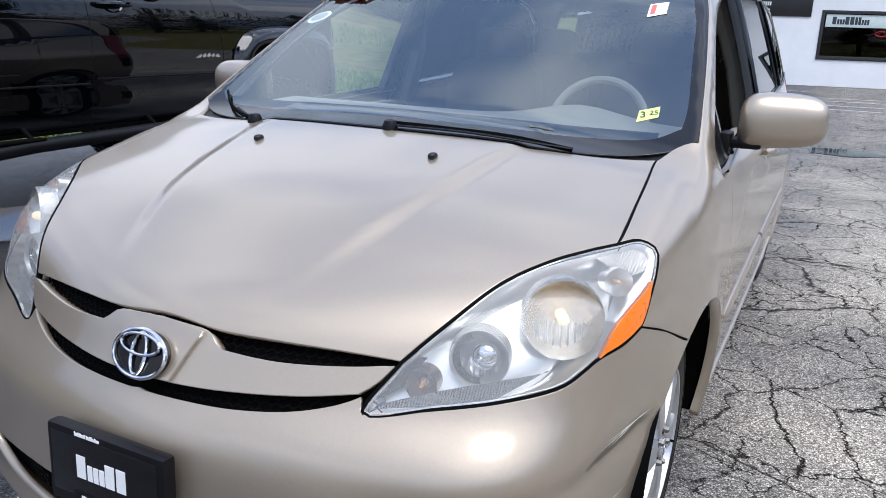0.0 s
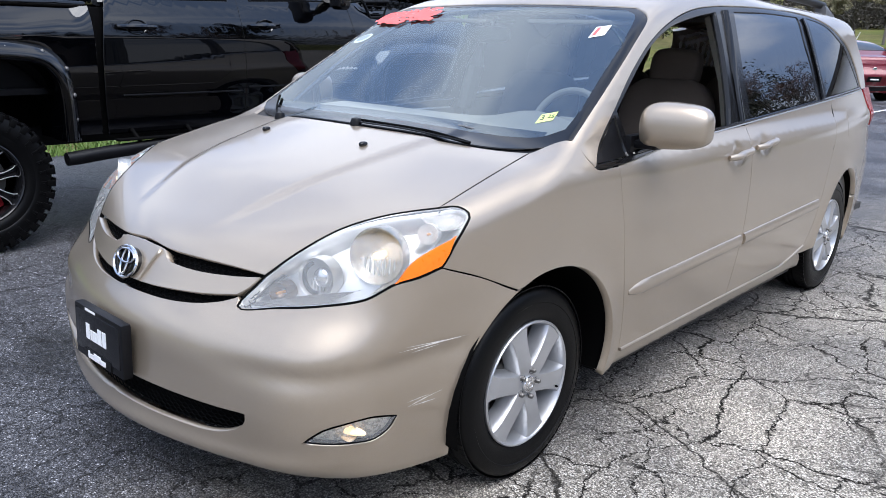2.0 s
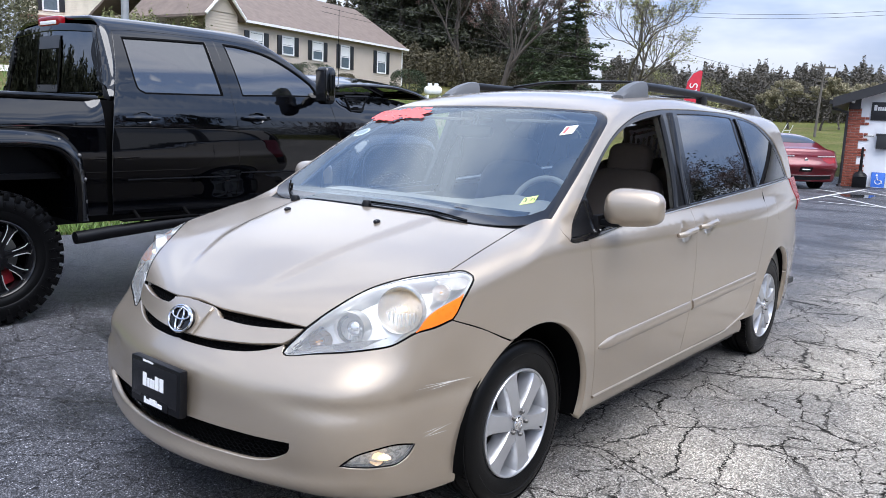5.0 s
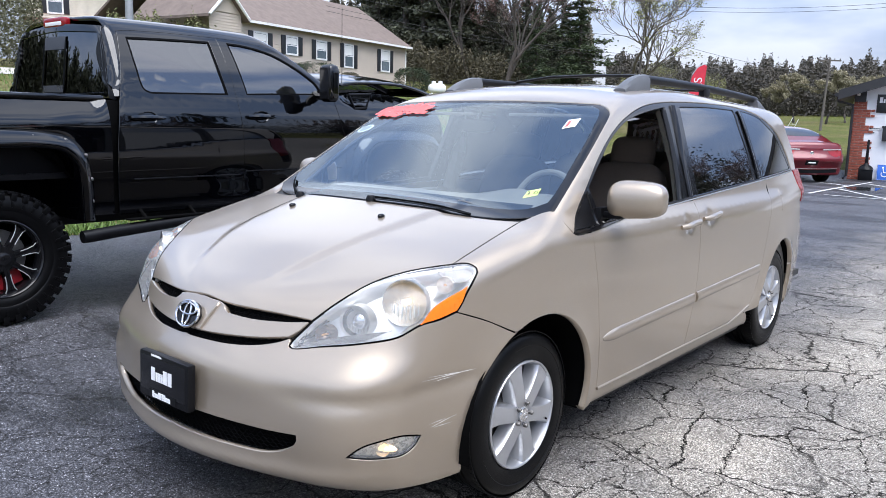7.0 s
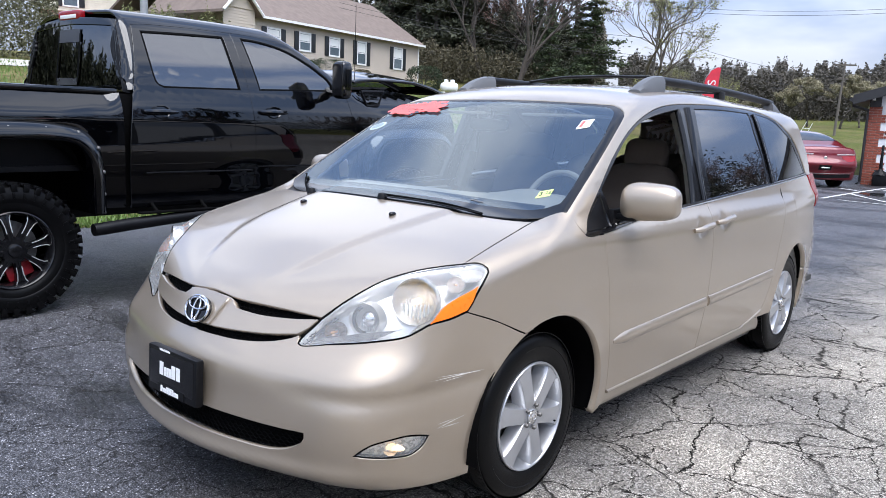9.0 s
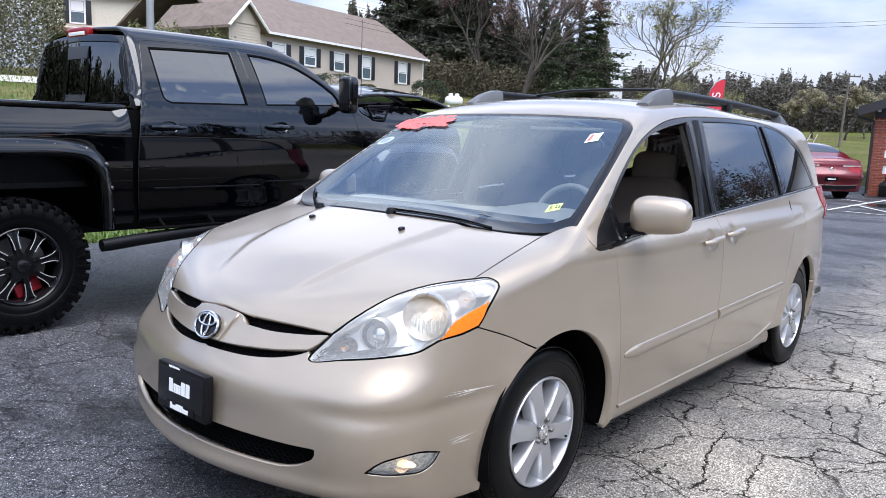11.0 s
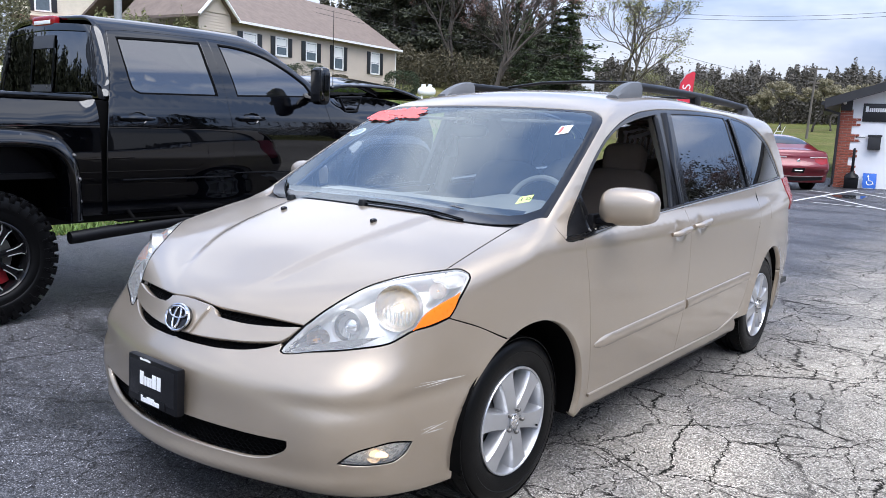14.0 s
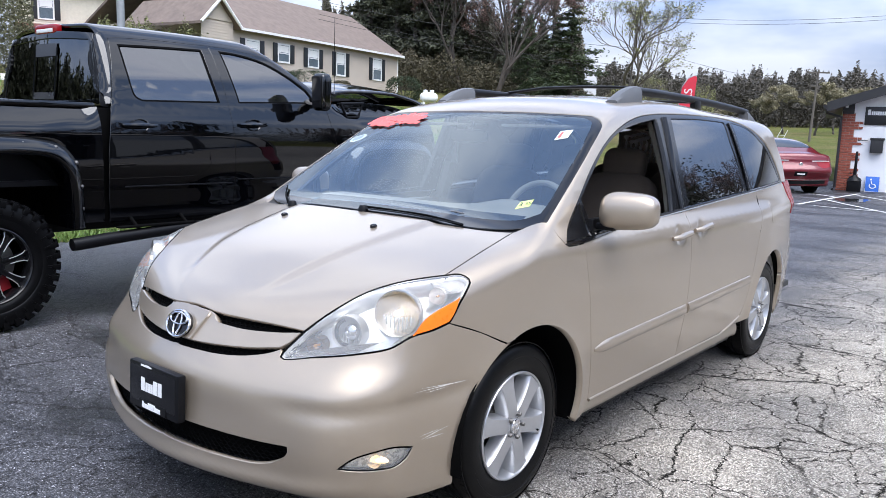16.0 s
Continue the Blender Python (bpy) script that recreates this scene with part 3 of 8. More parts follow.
# head lamps
lamp_ring = [lamp_top, lamp_outer, lamp_low]
WAY_LAMP = (-0.62, 0.62, -0.48)
lamps = panel("headlamp", lamp_ring, WAY_LAMP, van_body, LENS, van, gap=0.006, depth=0.004, step=0.022, mirror="copy", label="clear headlamp with round reflectors and an amber side marker")
AMBER_RING = [fronts((0.853, 0.809))[:1] + sides((-0.54, 0.868), (-0.39, 0.925)), sides((-0.39, 0.925), (-0.42, 0.872), (-0.448, 0.842)), sides((-0.448, 0.842), (-0.52, 0.824)) + fronts((0.853, 0.809))[:1]]
BULB_GLOW = glow("warm_bulb", (1.0, 0.70, 0.34), 0.25)
CLEAR_AMBER = surface("pale_amber_bulb", (0.85, 0.42, 0.14), 0.25, vary=0.1)
AMBER_SMOKE = surface("smoked_amber_bowl", (0.20, 0.14, 0.10), 0.22, 0.8, 0.25, 60)


def ribbed(name, colour, across, depth):
    """Silvered plastic pressed into fine upright ribs."""
    m, tree, b = nodes_of(name)
    w = texture(tree, "ShaderNodeTexWave", across)
    b.inputs["Base Color"].default_value = (*colour, 1)
    b.inputs["Metallic"].default_value, b.inputs["Roughness"].default_value = 0.85, 0.2
    n = node(tree, "ShaderNodeBump", Strength=1.0, Distance=depth)
    tree.links.new(w.outputs["Fac"], n.inputs["Height"])
    tree.links.new(n.outputs["Normal"], b.inputs["Normal"])
    return m


RIBBED = ribbed("ribbed_lamp_reflector", (0.70, 0.68, 0.65), 60, 0.008)
FACETED = surface("faceted_lamp_bowl", (0.50, 0.48, 0.44), 0.18, 0.95, 0.25, 70, 260, 0.6)
rib_low = lamp_low[5:]
rib_ring = [rib_low, [on_front(0.475, 0.71)] + fronts((0.50, 0.735)), fronts((0.50, 0.735), (0.60, 0.765), (0.72, 0.795), (0.80, 0.805))]
corner_ring = [tops((0.77, -0.44), (0.82, -0.385)), lamp_outer[1:4], sides((-0.36, 0.94), (-0.45, 0.945)) + tops((0.77, -0.44))[:0]]
for lamp, s in zip(lamps, (1, -1)):
    flip = Matrix.Diagonal((s, 1, 1, 1))

    def inner(name, segs, inset, material, depth=0.0, gap=0.006, step=0.022, label="", holes=(), hole_gap=None):
        ob = panel(name, segs, WAY_LAMP, van_body, material, lamp, inset=inset, gap=gap, depth=depth, step=step, label=label, holes=holes, hole_gap=hole_gap)
        if s < 0:
            ob.data.transform(flip)
            ob.data.flip_normals()
        return ob

    inner("seal", lamp_ring, -0.0004, SEAL, 0.014, -0.0012, holes=[lamp_ring], hole_gap=0.0028)
    inner("housing", lamp_ring, 0.075, REFLECTOR, 0.0, -0.012)
    inner("lamp_wall", lamp_ring, 0.006, REFLECTOR, 0.075, 0.004, holes=[lamp_ring], hole_gap=0.0065)
    inner("side_marker", AMBER_RING, -0.0015, AMBER, 0.012, 0.004, 0.02, "amber side marker")
    inner("lower_ribs", rib_ring, 0.030, RIBBED, 0.0, 0.008, 0.016)
    inner("corner_ribs", corner_ring, 0.022, RIBBED, 0.0, 0.008, 0.016)
    for (c, r, deep, aim) in (((0.776, -0.585, 0.874), 0.076, 0.055, (0.42, -0.88, 0.12)), ((0.647, -0.696, 0.803), 0.056, 0.05, (0.30, -0.94, 0.10)), ((0.845, -0.452, 0.928), 0.028, 0.03, (0.5, -0.8, 0.2)), ((0.556, -0.760, 0.752), 0.030, 0.03, (0.25, -0.95, 0.10))):
        m = Matrix.Translation((s * c[0], c[1], c[2])) @ Vector((s * aim[0], aim[1], aim[2])).to_track_quat("Z", "Y").to_matrix().to_4x4()
        part("reflector", Geo().lathe([(0.011, -deep), (0.3 * r, -0.93 * deep), (0.5 * r, -0.82 * deep), (0.78 * r, -0.5 * deep), (0.95 * r, -0.12 * deep), (r, 0.0), (1.05 * r, 0.003), (1.09 * r, -0.01), (1.10 * r, -0.045)], 40, m), FACETED if r > 0.07 else AMBER_SMOKE if c[0] < 0.6 else REFLECTOR, lamp)
        part("bulb", Geo().lathe([(0.0, 0.010), (0.08 * r, 0.008), (0.15 * r, 0.0), (0.15 * r, -deep), (0.0, -deep)], 14, m), CLEAR_AMBER if r < 0.032 else BULB_GLOW if r > 0.07 else CHROME, lamp)
        if 0.05 < r < 0.07:
            part("lamp_ball", Geo().blob((0.012, 0.004, -0.016), (0.029, 0.029, 0.020), 1.0, 14, m), CHROME, lamp)
            part("lamp_shroud", Geo().lathe([(0.70 * r, -0.012), (0.92 * r, -0.006), (0.90 * r, -0.016)], 24, m, 1.9, 2.9), PLASTIC, lamp)
        for k in range(-4, 5):
            if r > 0.05:
                part("flute", Geo().box((k * r * 0.19 - 0.0016, -r * 0.80 * math.sqrt(1 - (k / 5.2) ** 2), -0.60 * deep), (k * r * 0.19 + 0.0016, -r * 0.15, -0.48 * deep), 0.0, m), REFLECTOR, lamp)

# fog lamps
FOG_SILVER = surface("warm_silvered_bowl", (0.72, 0.66, 0.55), 0.28, 0.35, 0.15, 60, 200, 0.3)
FOG_WAY = (-0.75, 0.65, -0.05)
WARM = glow("warm_lamp_glow", (1.0, 0.68, 0.36), 0.4)
for fog, s in zip(panel("fog_lamp", fog_ring, FOG_WAY, van_body, LENS, van, inset=0.004, gap=0.004, depth=0.002, step=0.016, mirror="copy", label="slim fog lamp with a warm glow"), (1, -1)):
    flip = Matrix.Diagonal((s, 1, 1, 1))
    for nm, inset, mt, gp, cut in (("housing", 0.018, FOG_SILVER, 0.002, ()), ("seal", 0.003, SEAL, 0.001, [fog_ring])):
        ob = panel(nm, fog_ring, FOG_WAY, van_body, mt, fog, inset=inset, gap=gp, depth=0.03 if cut else 0.0, step=0.016, holes=cut, hole_gap=0.0045)
        if s < 0:
            ob.data.transform(flip)
            ob.data.flip_normals()
    c = on_front(0.815, 0.402)
    m = Matrix.Translation((s * (c[0] - 0.004), c[1] + 0.016, c[2] - 0.004)) @ Vector((s * 0.35, -0.92, 0.05)).to_track_quat("Z", "Y").to_matrix().to_4x4()
    part("reflector", Geo().lathe([(0.008, -0.02), (0.022, -0.012), (0.028, 0.004)], 24, m), REFLECTOR, fog)
    part("bulb", Geo().lathe([(0.0, 0.002), (0.016, -0.001), (0.026, -0.012)], 16, m @ Matrix.Diagonal((1.9, 0.55, 1, 1))), WARM, fog)

# doors, quarter panels, sills
belt_front = sides((1.57, 1.108), (1.26, 1.098), (0.80, 1.075), (0.41, 1.045))
belt_rear = sides((2.79, 1.168), (2.4, 1.152), (2.0, 1.132), (1.57, 1.108))
belt_quarter = sides((3.50, 1.20), (3.15, 1.188), (2.79, 1.168))
front_door = panel("front_door", [belt_front[::-1], b_line, sides((1.49, sill_z), (1.0, 0.32), (0.52, 0.325)), door_edge[::-1]], WAY_SIDE, van_body, CHAMPAGNE, van, mirror="copy", step=0.021)
slide_door = panel("sliding_door", [belt_rear[::-1], slide_edge, sides((2.42, 0.345), (2.2, 0.335), (1.8, 0.33), (1.49, 0.33)), b_line[::-1]], WAY_SIDE, van_body, CHAMPAGNE, van, mirror="copy", step=0.021)
ARCH_R = (3.045, 0.345, 0.412)
panel("quarter_panel", [belt_quarter[::-1], sides((3.50, 1.20), (3.60, 1.10), (3.70, 0.95)), sides((3.74, 0.78), (3.60, 0.64), (3.405, 0.56))[:2] + arc(*ARCH_R, 28, 28, 1)[:1], arc(*ARCH_R, 28, 178, 14), sides((2.62, 0.345), (2.5, 0.34), (2.42, 0.345)), slide_edge[::-1]],
      (-0.93, -0.25, -0.28), van_body, CHAMPAGNE, van, mirror="copy", step=0.021)
panel("rear_bumper", [sides((3.74, 0.78), (3.60, 0.64)) + arc(*ARCH_R, 28, 28, 1)[:1], arc(*ARCH_R, 28, -14, 6), sides((3.47, 0.225), (3.60, 0.20), (3.80, 0.24)), sides((3.80, 0.24), (3.86, 0.5), (3.80, 0.74))], (-0.8, -0.6, 0), van_body, CHAMPAGNE, van, mirror="copy", step=0.021)


def backs(*xz):
    return [snap((x, 5.0, z), (0, -1, 0)) for x, z in xz]


panel("bumper_corner", [sides((3.80, 0.24), (3.84, 0.36), (3.86, 0.5), (3.84, 0.64), (3.80, 0.74)), backs((0.78, 0.74), (0.78, 0.5), (0.75, 0.36), (0.72, 0.245))], (-0.62, -0.78, 0), van_body, CHAMPAGNE, van, mirror="copy", gap=0.0, step=0.03)
panel("bumper_rear_face", [backs((0, 0.24), (0.4, 0.24), (0.72, 0.245)), backs((0.72, 0.245), (0.78, 0.5), (0.78, 0.74)), backs((0.78, 0.74), (0.4, 0.755), (0, 0.76)), backs((0, 0.76), (0, 0.6), (0, 0.4), (0, 0.28))], (0, -1, 0), van_body, CHAMPAGNE, van, mirror="join", step=0.05)
panel("tailgate", [backs((0, 0.765), (0.4, 0.76), (0.77, 0.745)), backs((0.77, 0.745), (0.76, 0.95), (0.72, 1.2)), backs((0.72, 1.2), (0.4, 1.21), (0, 1.215)), backs((0, 1.215), (0, 1.1), (0, 0.9), (0, 0.8))], (0, -1, 0), van_body, CHAMPAGNE, van, mirror="join", step=0.05)
panel("tailgate_window", [backs((0, 1.22), (0.4, 1.215), (0.71, 1.205)), backs((0.71, 1.205), (0.66, 1.4), (0.58, 1.55)), backs((0.58, 1.55), (0.3, 1.58), (0, 1.585)), backs((0, 1.585), (0, 1.5), (0, 1.4), (0, 1.25))], (0, -1, 0), van_body, PRIVACY, van, mirror="join", depth=0.0, step=0.05)
panel("tail_lamp", [sides((3.52, 1.20), (3.60, 1.09), (3.71, 0.96)), sides((3.71, 0.96), (3.80, 0.98), (3.80, 1.10), (3.70, 1.21)), sides((3.70, 1.21), (3.52, 1.20))[:2]], (-0.75, -0.65, 0), van_body, RED_LENS, van, inset=-0.004, mirror="copy", step=0.025, label="red wraparound tail lamp")
panel("tailgate", [[(0.0, 4.3, 0.45), (0.6, 4.3, 0.45), (0.74, 4.3, 0.5)], [(0.74, 4.3, 0.5), (0.74, 4.3, 0.8), (0.70, 4.3, 1.16), (0.62, 4.3, 1.55)], [(0.62, 4.3, 1.55), (0.3, 4.3, 1.6), (0.0, 4.3, 1.6)], [(0.0, 4.3, 1.6), (0.0, 4.3, 1.0), (0.0, 4.3, 0.6)]], (0, -1, 0), van_body, CHAMPAGNE, van, mirror="join", step=0.05)
panel("rocker_underside", [sides((0.52, 0.315), (1.0, 0.31), (1.6, 0.315), (2.3, 0.33), (2.47, 0.36)), sides((2.47, 0.36), (2.56, 0.29), (2.58, 0.225)), sides((2.58, 0.225), (1.5, 0.215), (0.46, 0.225)), sides((0.46, 0.225), (0.50, 0.265), (0.52, 0.315))[:3]], (-1, 0, 0.15), van_body, CHAMPAGNE, van, inset=0.03, mirror="copy", step=0.025)
for s in (1, -1):
    o = sides(*[(0.53 + 1.93 * i / 24, 0.322 + (0.0 if i < 20 else 0.012 * (i - 20) ** 1.2)) for i in range(25)])
    part("sill_lip", Geo().tube([(s * (x + 0.001), y, z) for x, y, z in o], 0.0075, 8), CHAMPAGNE, van)
    for y0, y1 in ((0.515, 1.51), (1.545, 2.545)):
        n = 20
        pts = sides(*[(y0 + (y1 - y0) * i / n, 0.547 + 0.027 * (y0 + (y1 - y0) * i / n)) for i in range(n + 1)])
        g = Geo()
        radii = [0.005 if (i == 0 and y0 < 1) else 0.013 if i < 2 and y0 < 1 else 0.0165 for i in range(n + 1)]
        g.tube([(s * (x - 0.002), y, z) for x, y, z in pts], radii, 12, True, 1.75)
        part("side_moulding", g, CHAMPAGNE, van)

# roof with its pillars, dark window surround and the panes
ws_side = tops((0.645, 0.945)) + sides((0.90, 1.565), (0.87, 1.545), (0.71, 1.452), (0.50, 1.325), (0.32, 1.215), (0.20, 1.14))
ws_top = tops((0.0, 0.925), (0.25, 0.927), (0.46, 0.932), (0.645, 0.945))
frame_line = sides((0.27, 1.055), (0.34, 1.12), (0.49, 1.238), (0.64, 1.35), (0.83, 1.46), (1.02, 1.537), (1.26, 1.597), (1.49, 1.622), (1.75, 1.632), (2.12, 1.636), (2.63, 1.628), (3.03, 1.57), (3.33, 1.46), (3.42, 1.36), (3.50, 1.20))
panel("roof", [ws_top, ws_side, sides((0.20, 1.14), (0.235, 1.087), (0.27, 1.055))[:2], frame_line, sides((3.50, 1.20), (3.62, 1.20)), sides((3.62, 1.20), (3.66, 1.35), (3.62, 1.5)) + tops((0.60, 3.72), (0.3, 3.84), (0.0, 3.86)), [on_top(0.0, 3.86 - 2.935 * i / 40) for i in range(40)]],
      (-0.55, 0.12, -0.83), van_body, CHAMPAGNE, van, mirror="join", step=0.03, depth=0.02, label="champagne roof skin with pillars")
front_win = [sides((0.50, 1.225), (0.63, 1.318), (0.82, 1.437), (1.02, 1.518), (1.23, 1.562), (1.50, 1.598)), sides((1.50, 1.598), (1.485, 1.42), (1.455, 1.22), (1.43, 1.115)), sides((1.43, 1.115), (1.0, 1.098), (0.55, 1.075)), sides((0.55, 1.075), (0.53, 1.15), (0.50, 1.225))[:2]]
tri_win = [sides((0.285, 1.065), (0.36, 1.12), (0.48, 1.21)), sides((0.48, 1.21), (0.50, 1.13), (0.51, 1.075))[:2], sides((0.51, 1.072), (0.4, 1.066), (0.285, 1.065))[:2]]
slide_win = [sides((1.70, 1.605), (2.1, 1.613), (2.53, 1.607)), sides((2.53, 1.607), (2.535, 1.48), (2.57, 1.34), (2.58, 1.178)), sides((2.58, 1.178), (2.1, 1.155), (1.66, 1.133)), sides((1.66, 1.133), (1.655, 1.30), (1.675, 1.48), (1.70, 1.605))]
quarter_win = [sides((2.67, 1.606), (2.85, 1.588), (3.03, 1.55), (3.25, 1.455)), sides((3.25, 1.455), (3.37, 1.32), (3.45, 1.215)), sides((3.45, 1.215), (3.1, 1.20), (2.74, 1.185)), sides((2.74, 1.185), (2.71, 1.31), (2.69, 1.49), (2.67, 1.606))]
belt_low = sides((3.50, 1.20), (3.15, 1.190), (2.79, 1.170), (2.4, 1.154), (2.0, 1.134), (1.57, 1.110), (1.26, 1.100), (0.80, 1.077), (0.41, 1.047), (0.27, 1.052))
frames = panel("window_surround", [frame_line, belt_low], WAY_SIDE, van_body, GLOSS_BLACK, van, holes=[front_win, tri_win, slide_win, quarter_win], inset=0.005, depth=0.03, mirror="copy", step=0.03, label="gloss black window surround")
# black plastic sail in the front corner of the side windows
panel("sail_panel", tri_win, WAY_SIDE, van_body, PLASTIC, van, inset=0.012, depth=0.0, mirror="copy", step=0.03)
panel("sliding_door_window", slide_win, WAY_SIDE, van_body, PRIVACY, van, inset=0.009, depth=0.0, mirror="copy", step=0.04, label="dark privacy glass")
panel("quarter_window", quarter_win, WAY_SIDE, van_body, PRIVACY, van, inset=0.007, depth=0.0, mirror="copy", step=0.04, label="dark privacy glass")
for s in (1, -1):
    strip = sides(*[(0.56 + 2.9 * i / 40, 1.077 + 0.0452 * (0.56 + 2.9 * i / 40 - 0.56)) for i in range(41)])
    part("belt_strip", Geo().tube([(s * (x + 0.001), y, z) for x, y, z in strip], 0.0065, 8), GLOSS_BLACK, van)
    part("bright_strip", Geo().tube([(s * (x + 0.004), y, z - 0.0095) for x, y, z in strip[4:]], 0.004, 6), ALLOY, van)
    pillar = sides(*[(1.60 - 0.015 * i / 8 + 0.06 * (i / 8) ** 2, 1.125 + 0.48 * i / 8) for i in range(9)])
    part("pillar_trim", Geo().tube([(s * (x - 0.001), y - 0.055, z) for x, y, z in pillar], 0.022, 8, True, 0.5), GLOSS_BLACK, van)
    part("slider_trim", Geo().tube([(s * (x - 0.0005), y, z) for x, y, z in sides(*[(2.655 - 0.055 * i / 8, 1.172 + 0.43 * i / 8) for i in range(9)])], 0.016, 8, True, 0.5), GLOSS_BLACK, van)

# windshield, its dark border and the cowl
ws_low = tops((0.80, 0.145), (0.63, 0.062), (0.26, 0.012), (0.0, 0.0))
ws_half = [ws_top, tops((0.645, 0.945)) + sides((0.88, 1.552), (0.71, 1.452), (0.50, 1.325), (0.32, 1.215), (0.22, 1.15)) + tops((0.80, 0.145))[:0], [on_side(0.22, 1.15)] + ws_low]
glass_edge = [[on_top(0.0, 0.905), on_top(0.3, 0.907), on_top(0.62, 0.918)], [on_top(0.62, 0.918), on_top(0.675, 0.885)] + [on_top(0.735, 0.72), on_top(0.778, 0.50), on_top(0.812, 0.31), on_top(0.815, 0.24)], [on_top(0.815, 0.24), on_top(0.74, 0.185), on_top(0.45, 0.135), on_top(0.2, 0.118), on_top(0.0, 0.115)]]
across = [both(glass_edge[0])[:-1], glass_edge[1], [*glass_edge[2][:-1], *[(-x, y, z) for x, y, z in glass_edge[2][::-1]]], [(-x, y, z) for x, y, z in glass_edge[1][::-1]]]
border = [both(ws_half[0])[:-1], ws_half[1], [*ws_half[2][:-1], *[(-x, y, z) for x, y, z in ws_half[2][::-1]]], [(-x, y, z) for x, y, z in ws_half[1][::-1]]]
WAY_WS = (0, 0.5, -0.86)
windshield = panel("windshield", across, WAY_WS, van_body, WINDSHIELD, van, inset=0.004, gap=-0.004, depth=0.004, step=0.04, label="laminated windshield with stickers and red brushed markings")
panel("windshield_border", border, WAY_WS, van_body, GLOSS_BLACK, van, holes=[across], inset=0.0035, gap=0.001, depth=0.006, step=0.03)
panel("cowl", [both(tops((0.0, -0.03), (0.26, -0.02), (0.49, 0.008), (0.63, 0.03), (0.72, 0.058), (0.785, 0.085))), tops((0.785, 0.085), (0.82, 0.20))[1:], both(tops((0.0, 0.04), (0.4, 0.06), (0.7, 0.13), (0.82, 0.20)))[::-1], tops((-0.82, 0.20), (-0.785, 0.085))[:1]], (0, 0.1, -1), van_body, PLASTIC, van, inset=0.012, gap=-0.003, depth=0.0, step=0.03)

# dark tubes behind the gaps between the panels put shade into them
for s in (1, -1):
    for line in (door_edge, b_line, slide_edge, bumper_line):
        o = spline(line, 0.04).tolist() + [list(line[-1])]
        part("gap_shade", Geo().tube([(s * (x - 0.0135), y, z) for x, y, z in o], 0.010, 8), SEAL, van)
    o = spline(hood_side, 0.04).tolist() + [list(hood_side[-1])]
    part("gap_shade", Geo().tube([(s * (x - 0.003), y, z - 0.0105) for x, y, z in o], 0.009, 8), SEAL, van)

# washer nozzles, wipers
for x, y in ((0.268, -0.184), (-0.30, -0.19)):
    z = on_top(x, y)[2]
    part("washer_nozzle", Geo().blob((x, y, z + 0.004), (0.011, 0.017, 0.010), 0.8, 10), GLOSS_BLACK, van)
for pivot, mid, tip, elbow in (((0.04, -0.018), (0.28, -0.004), (0.575, 0.03), (0.02, 0.012)), ((-0.47, -0.002), (-0.55, 0.05), (-0.64, 0.115), (-0.78, 0.225))):
    arm = thing("wiper", "", "")
    arm.parent = van
    lift = [(x, y, on_top(x, y)[2] + 0.010) for x, y in (pivot, mid, tip)]
    part("wiper_arm", Geo().tube(spline(lift, 0.03).tolist() + [lift[-1]], [0.0085] + [0.0055] * len(spline(lift, 0.03)), 6, True, 0.6), PLASTIC, arm)
    part("wiper_pivot", Geo().lathe([(0.0, 0.016), (0.016, 0.013), (0.022, 0.0), (0.024, -0.02)], 18, Matrix.Translation(lift[0])), PLASTIC, arm)
    far = [(x, y, on_top(x, y)[2] + 0.007) for x, y in ((elbow, (0.2, 0.015), (0.40, 0.022), tip) if tip[0] > 0 else (elbow, (-0.72, 0.165), (-0.60, 0.075), (-0.50, 0.012)))]
    part("wiper_blade", Geo().tube(spline(far, 0.03).tolist() + [far[-1]], 0.0045, 6, True, 1.6), SEAL, arm)

# door mirrors
for s in (1, -1):
    mirror = part("door_mirror", Geo(), CHAMPAGNE, van, "body-coloured door mirror on a black foot")
    g = Geo().blob((0, 0, 0), (0.124, 0.064, 0.088), 0.58, 22)
    g.v = [(x, y * (1.0 - 0.35 * (x / 0.124)) + 0.10 * x * 0.35 - (0.018 if y < 0 else 0) * (1 - (z / 0.088) ** 2), z * (1 - 0.10 * x / 0.124) * (0.86 if z < 0 else 1.0) + 0.03 * x) for x, y, z in g.v]
    shell = part("mirror_shell", g, CHAMPAGNE, mirror, m=Matrix.Translation((s * 1.046, 0.612, 1.174)) @ Matrix.Diagonal((s, 1, 1, 1)))
    part("mirror_glass", Geo().prism([(0.088 * math.copysign(abs(math.cos(a)) ** 0.5, math.cos(a)), 0.062 * math.copysign(abs(math.sin(a)) ** 0.5, math.sin(a))) for a in (2 * math.pi * i / 32 for i in range(32))], 0.004), CHROME, mirror, m=pose(s * 1.052, 0.668, 1.172, 90, 0, 0))
    part("mirror_foot", Geo().box((0.89, 0.545, 1.092), (1.00, 0.625, 1.122), 0.012, Matrix.Diagonal((s, 1, 1, 1))).box((0.875, 0.525, 1.075), (0.912, 0.62, 1.14), 0.012, Matrix.Diagonal((s, 1, 1, 1))), PLASTIC, mirror)

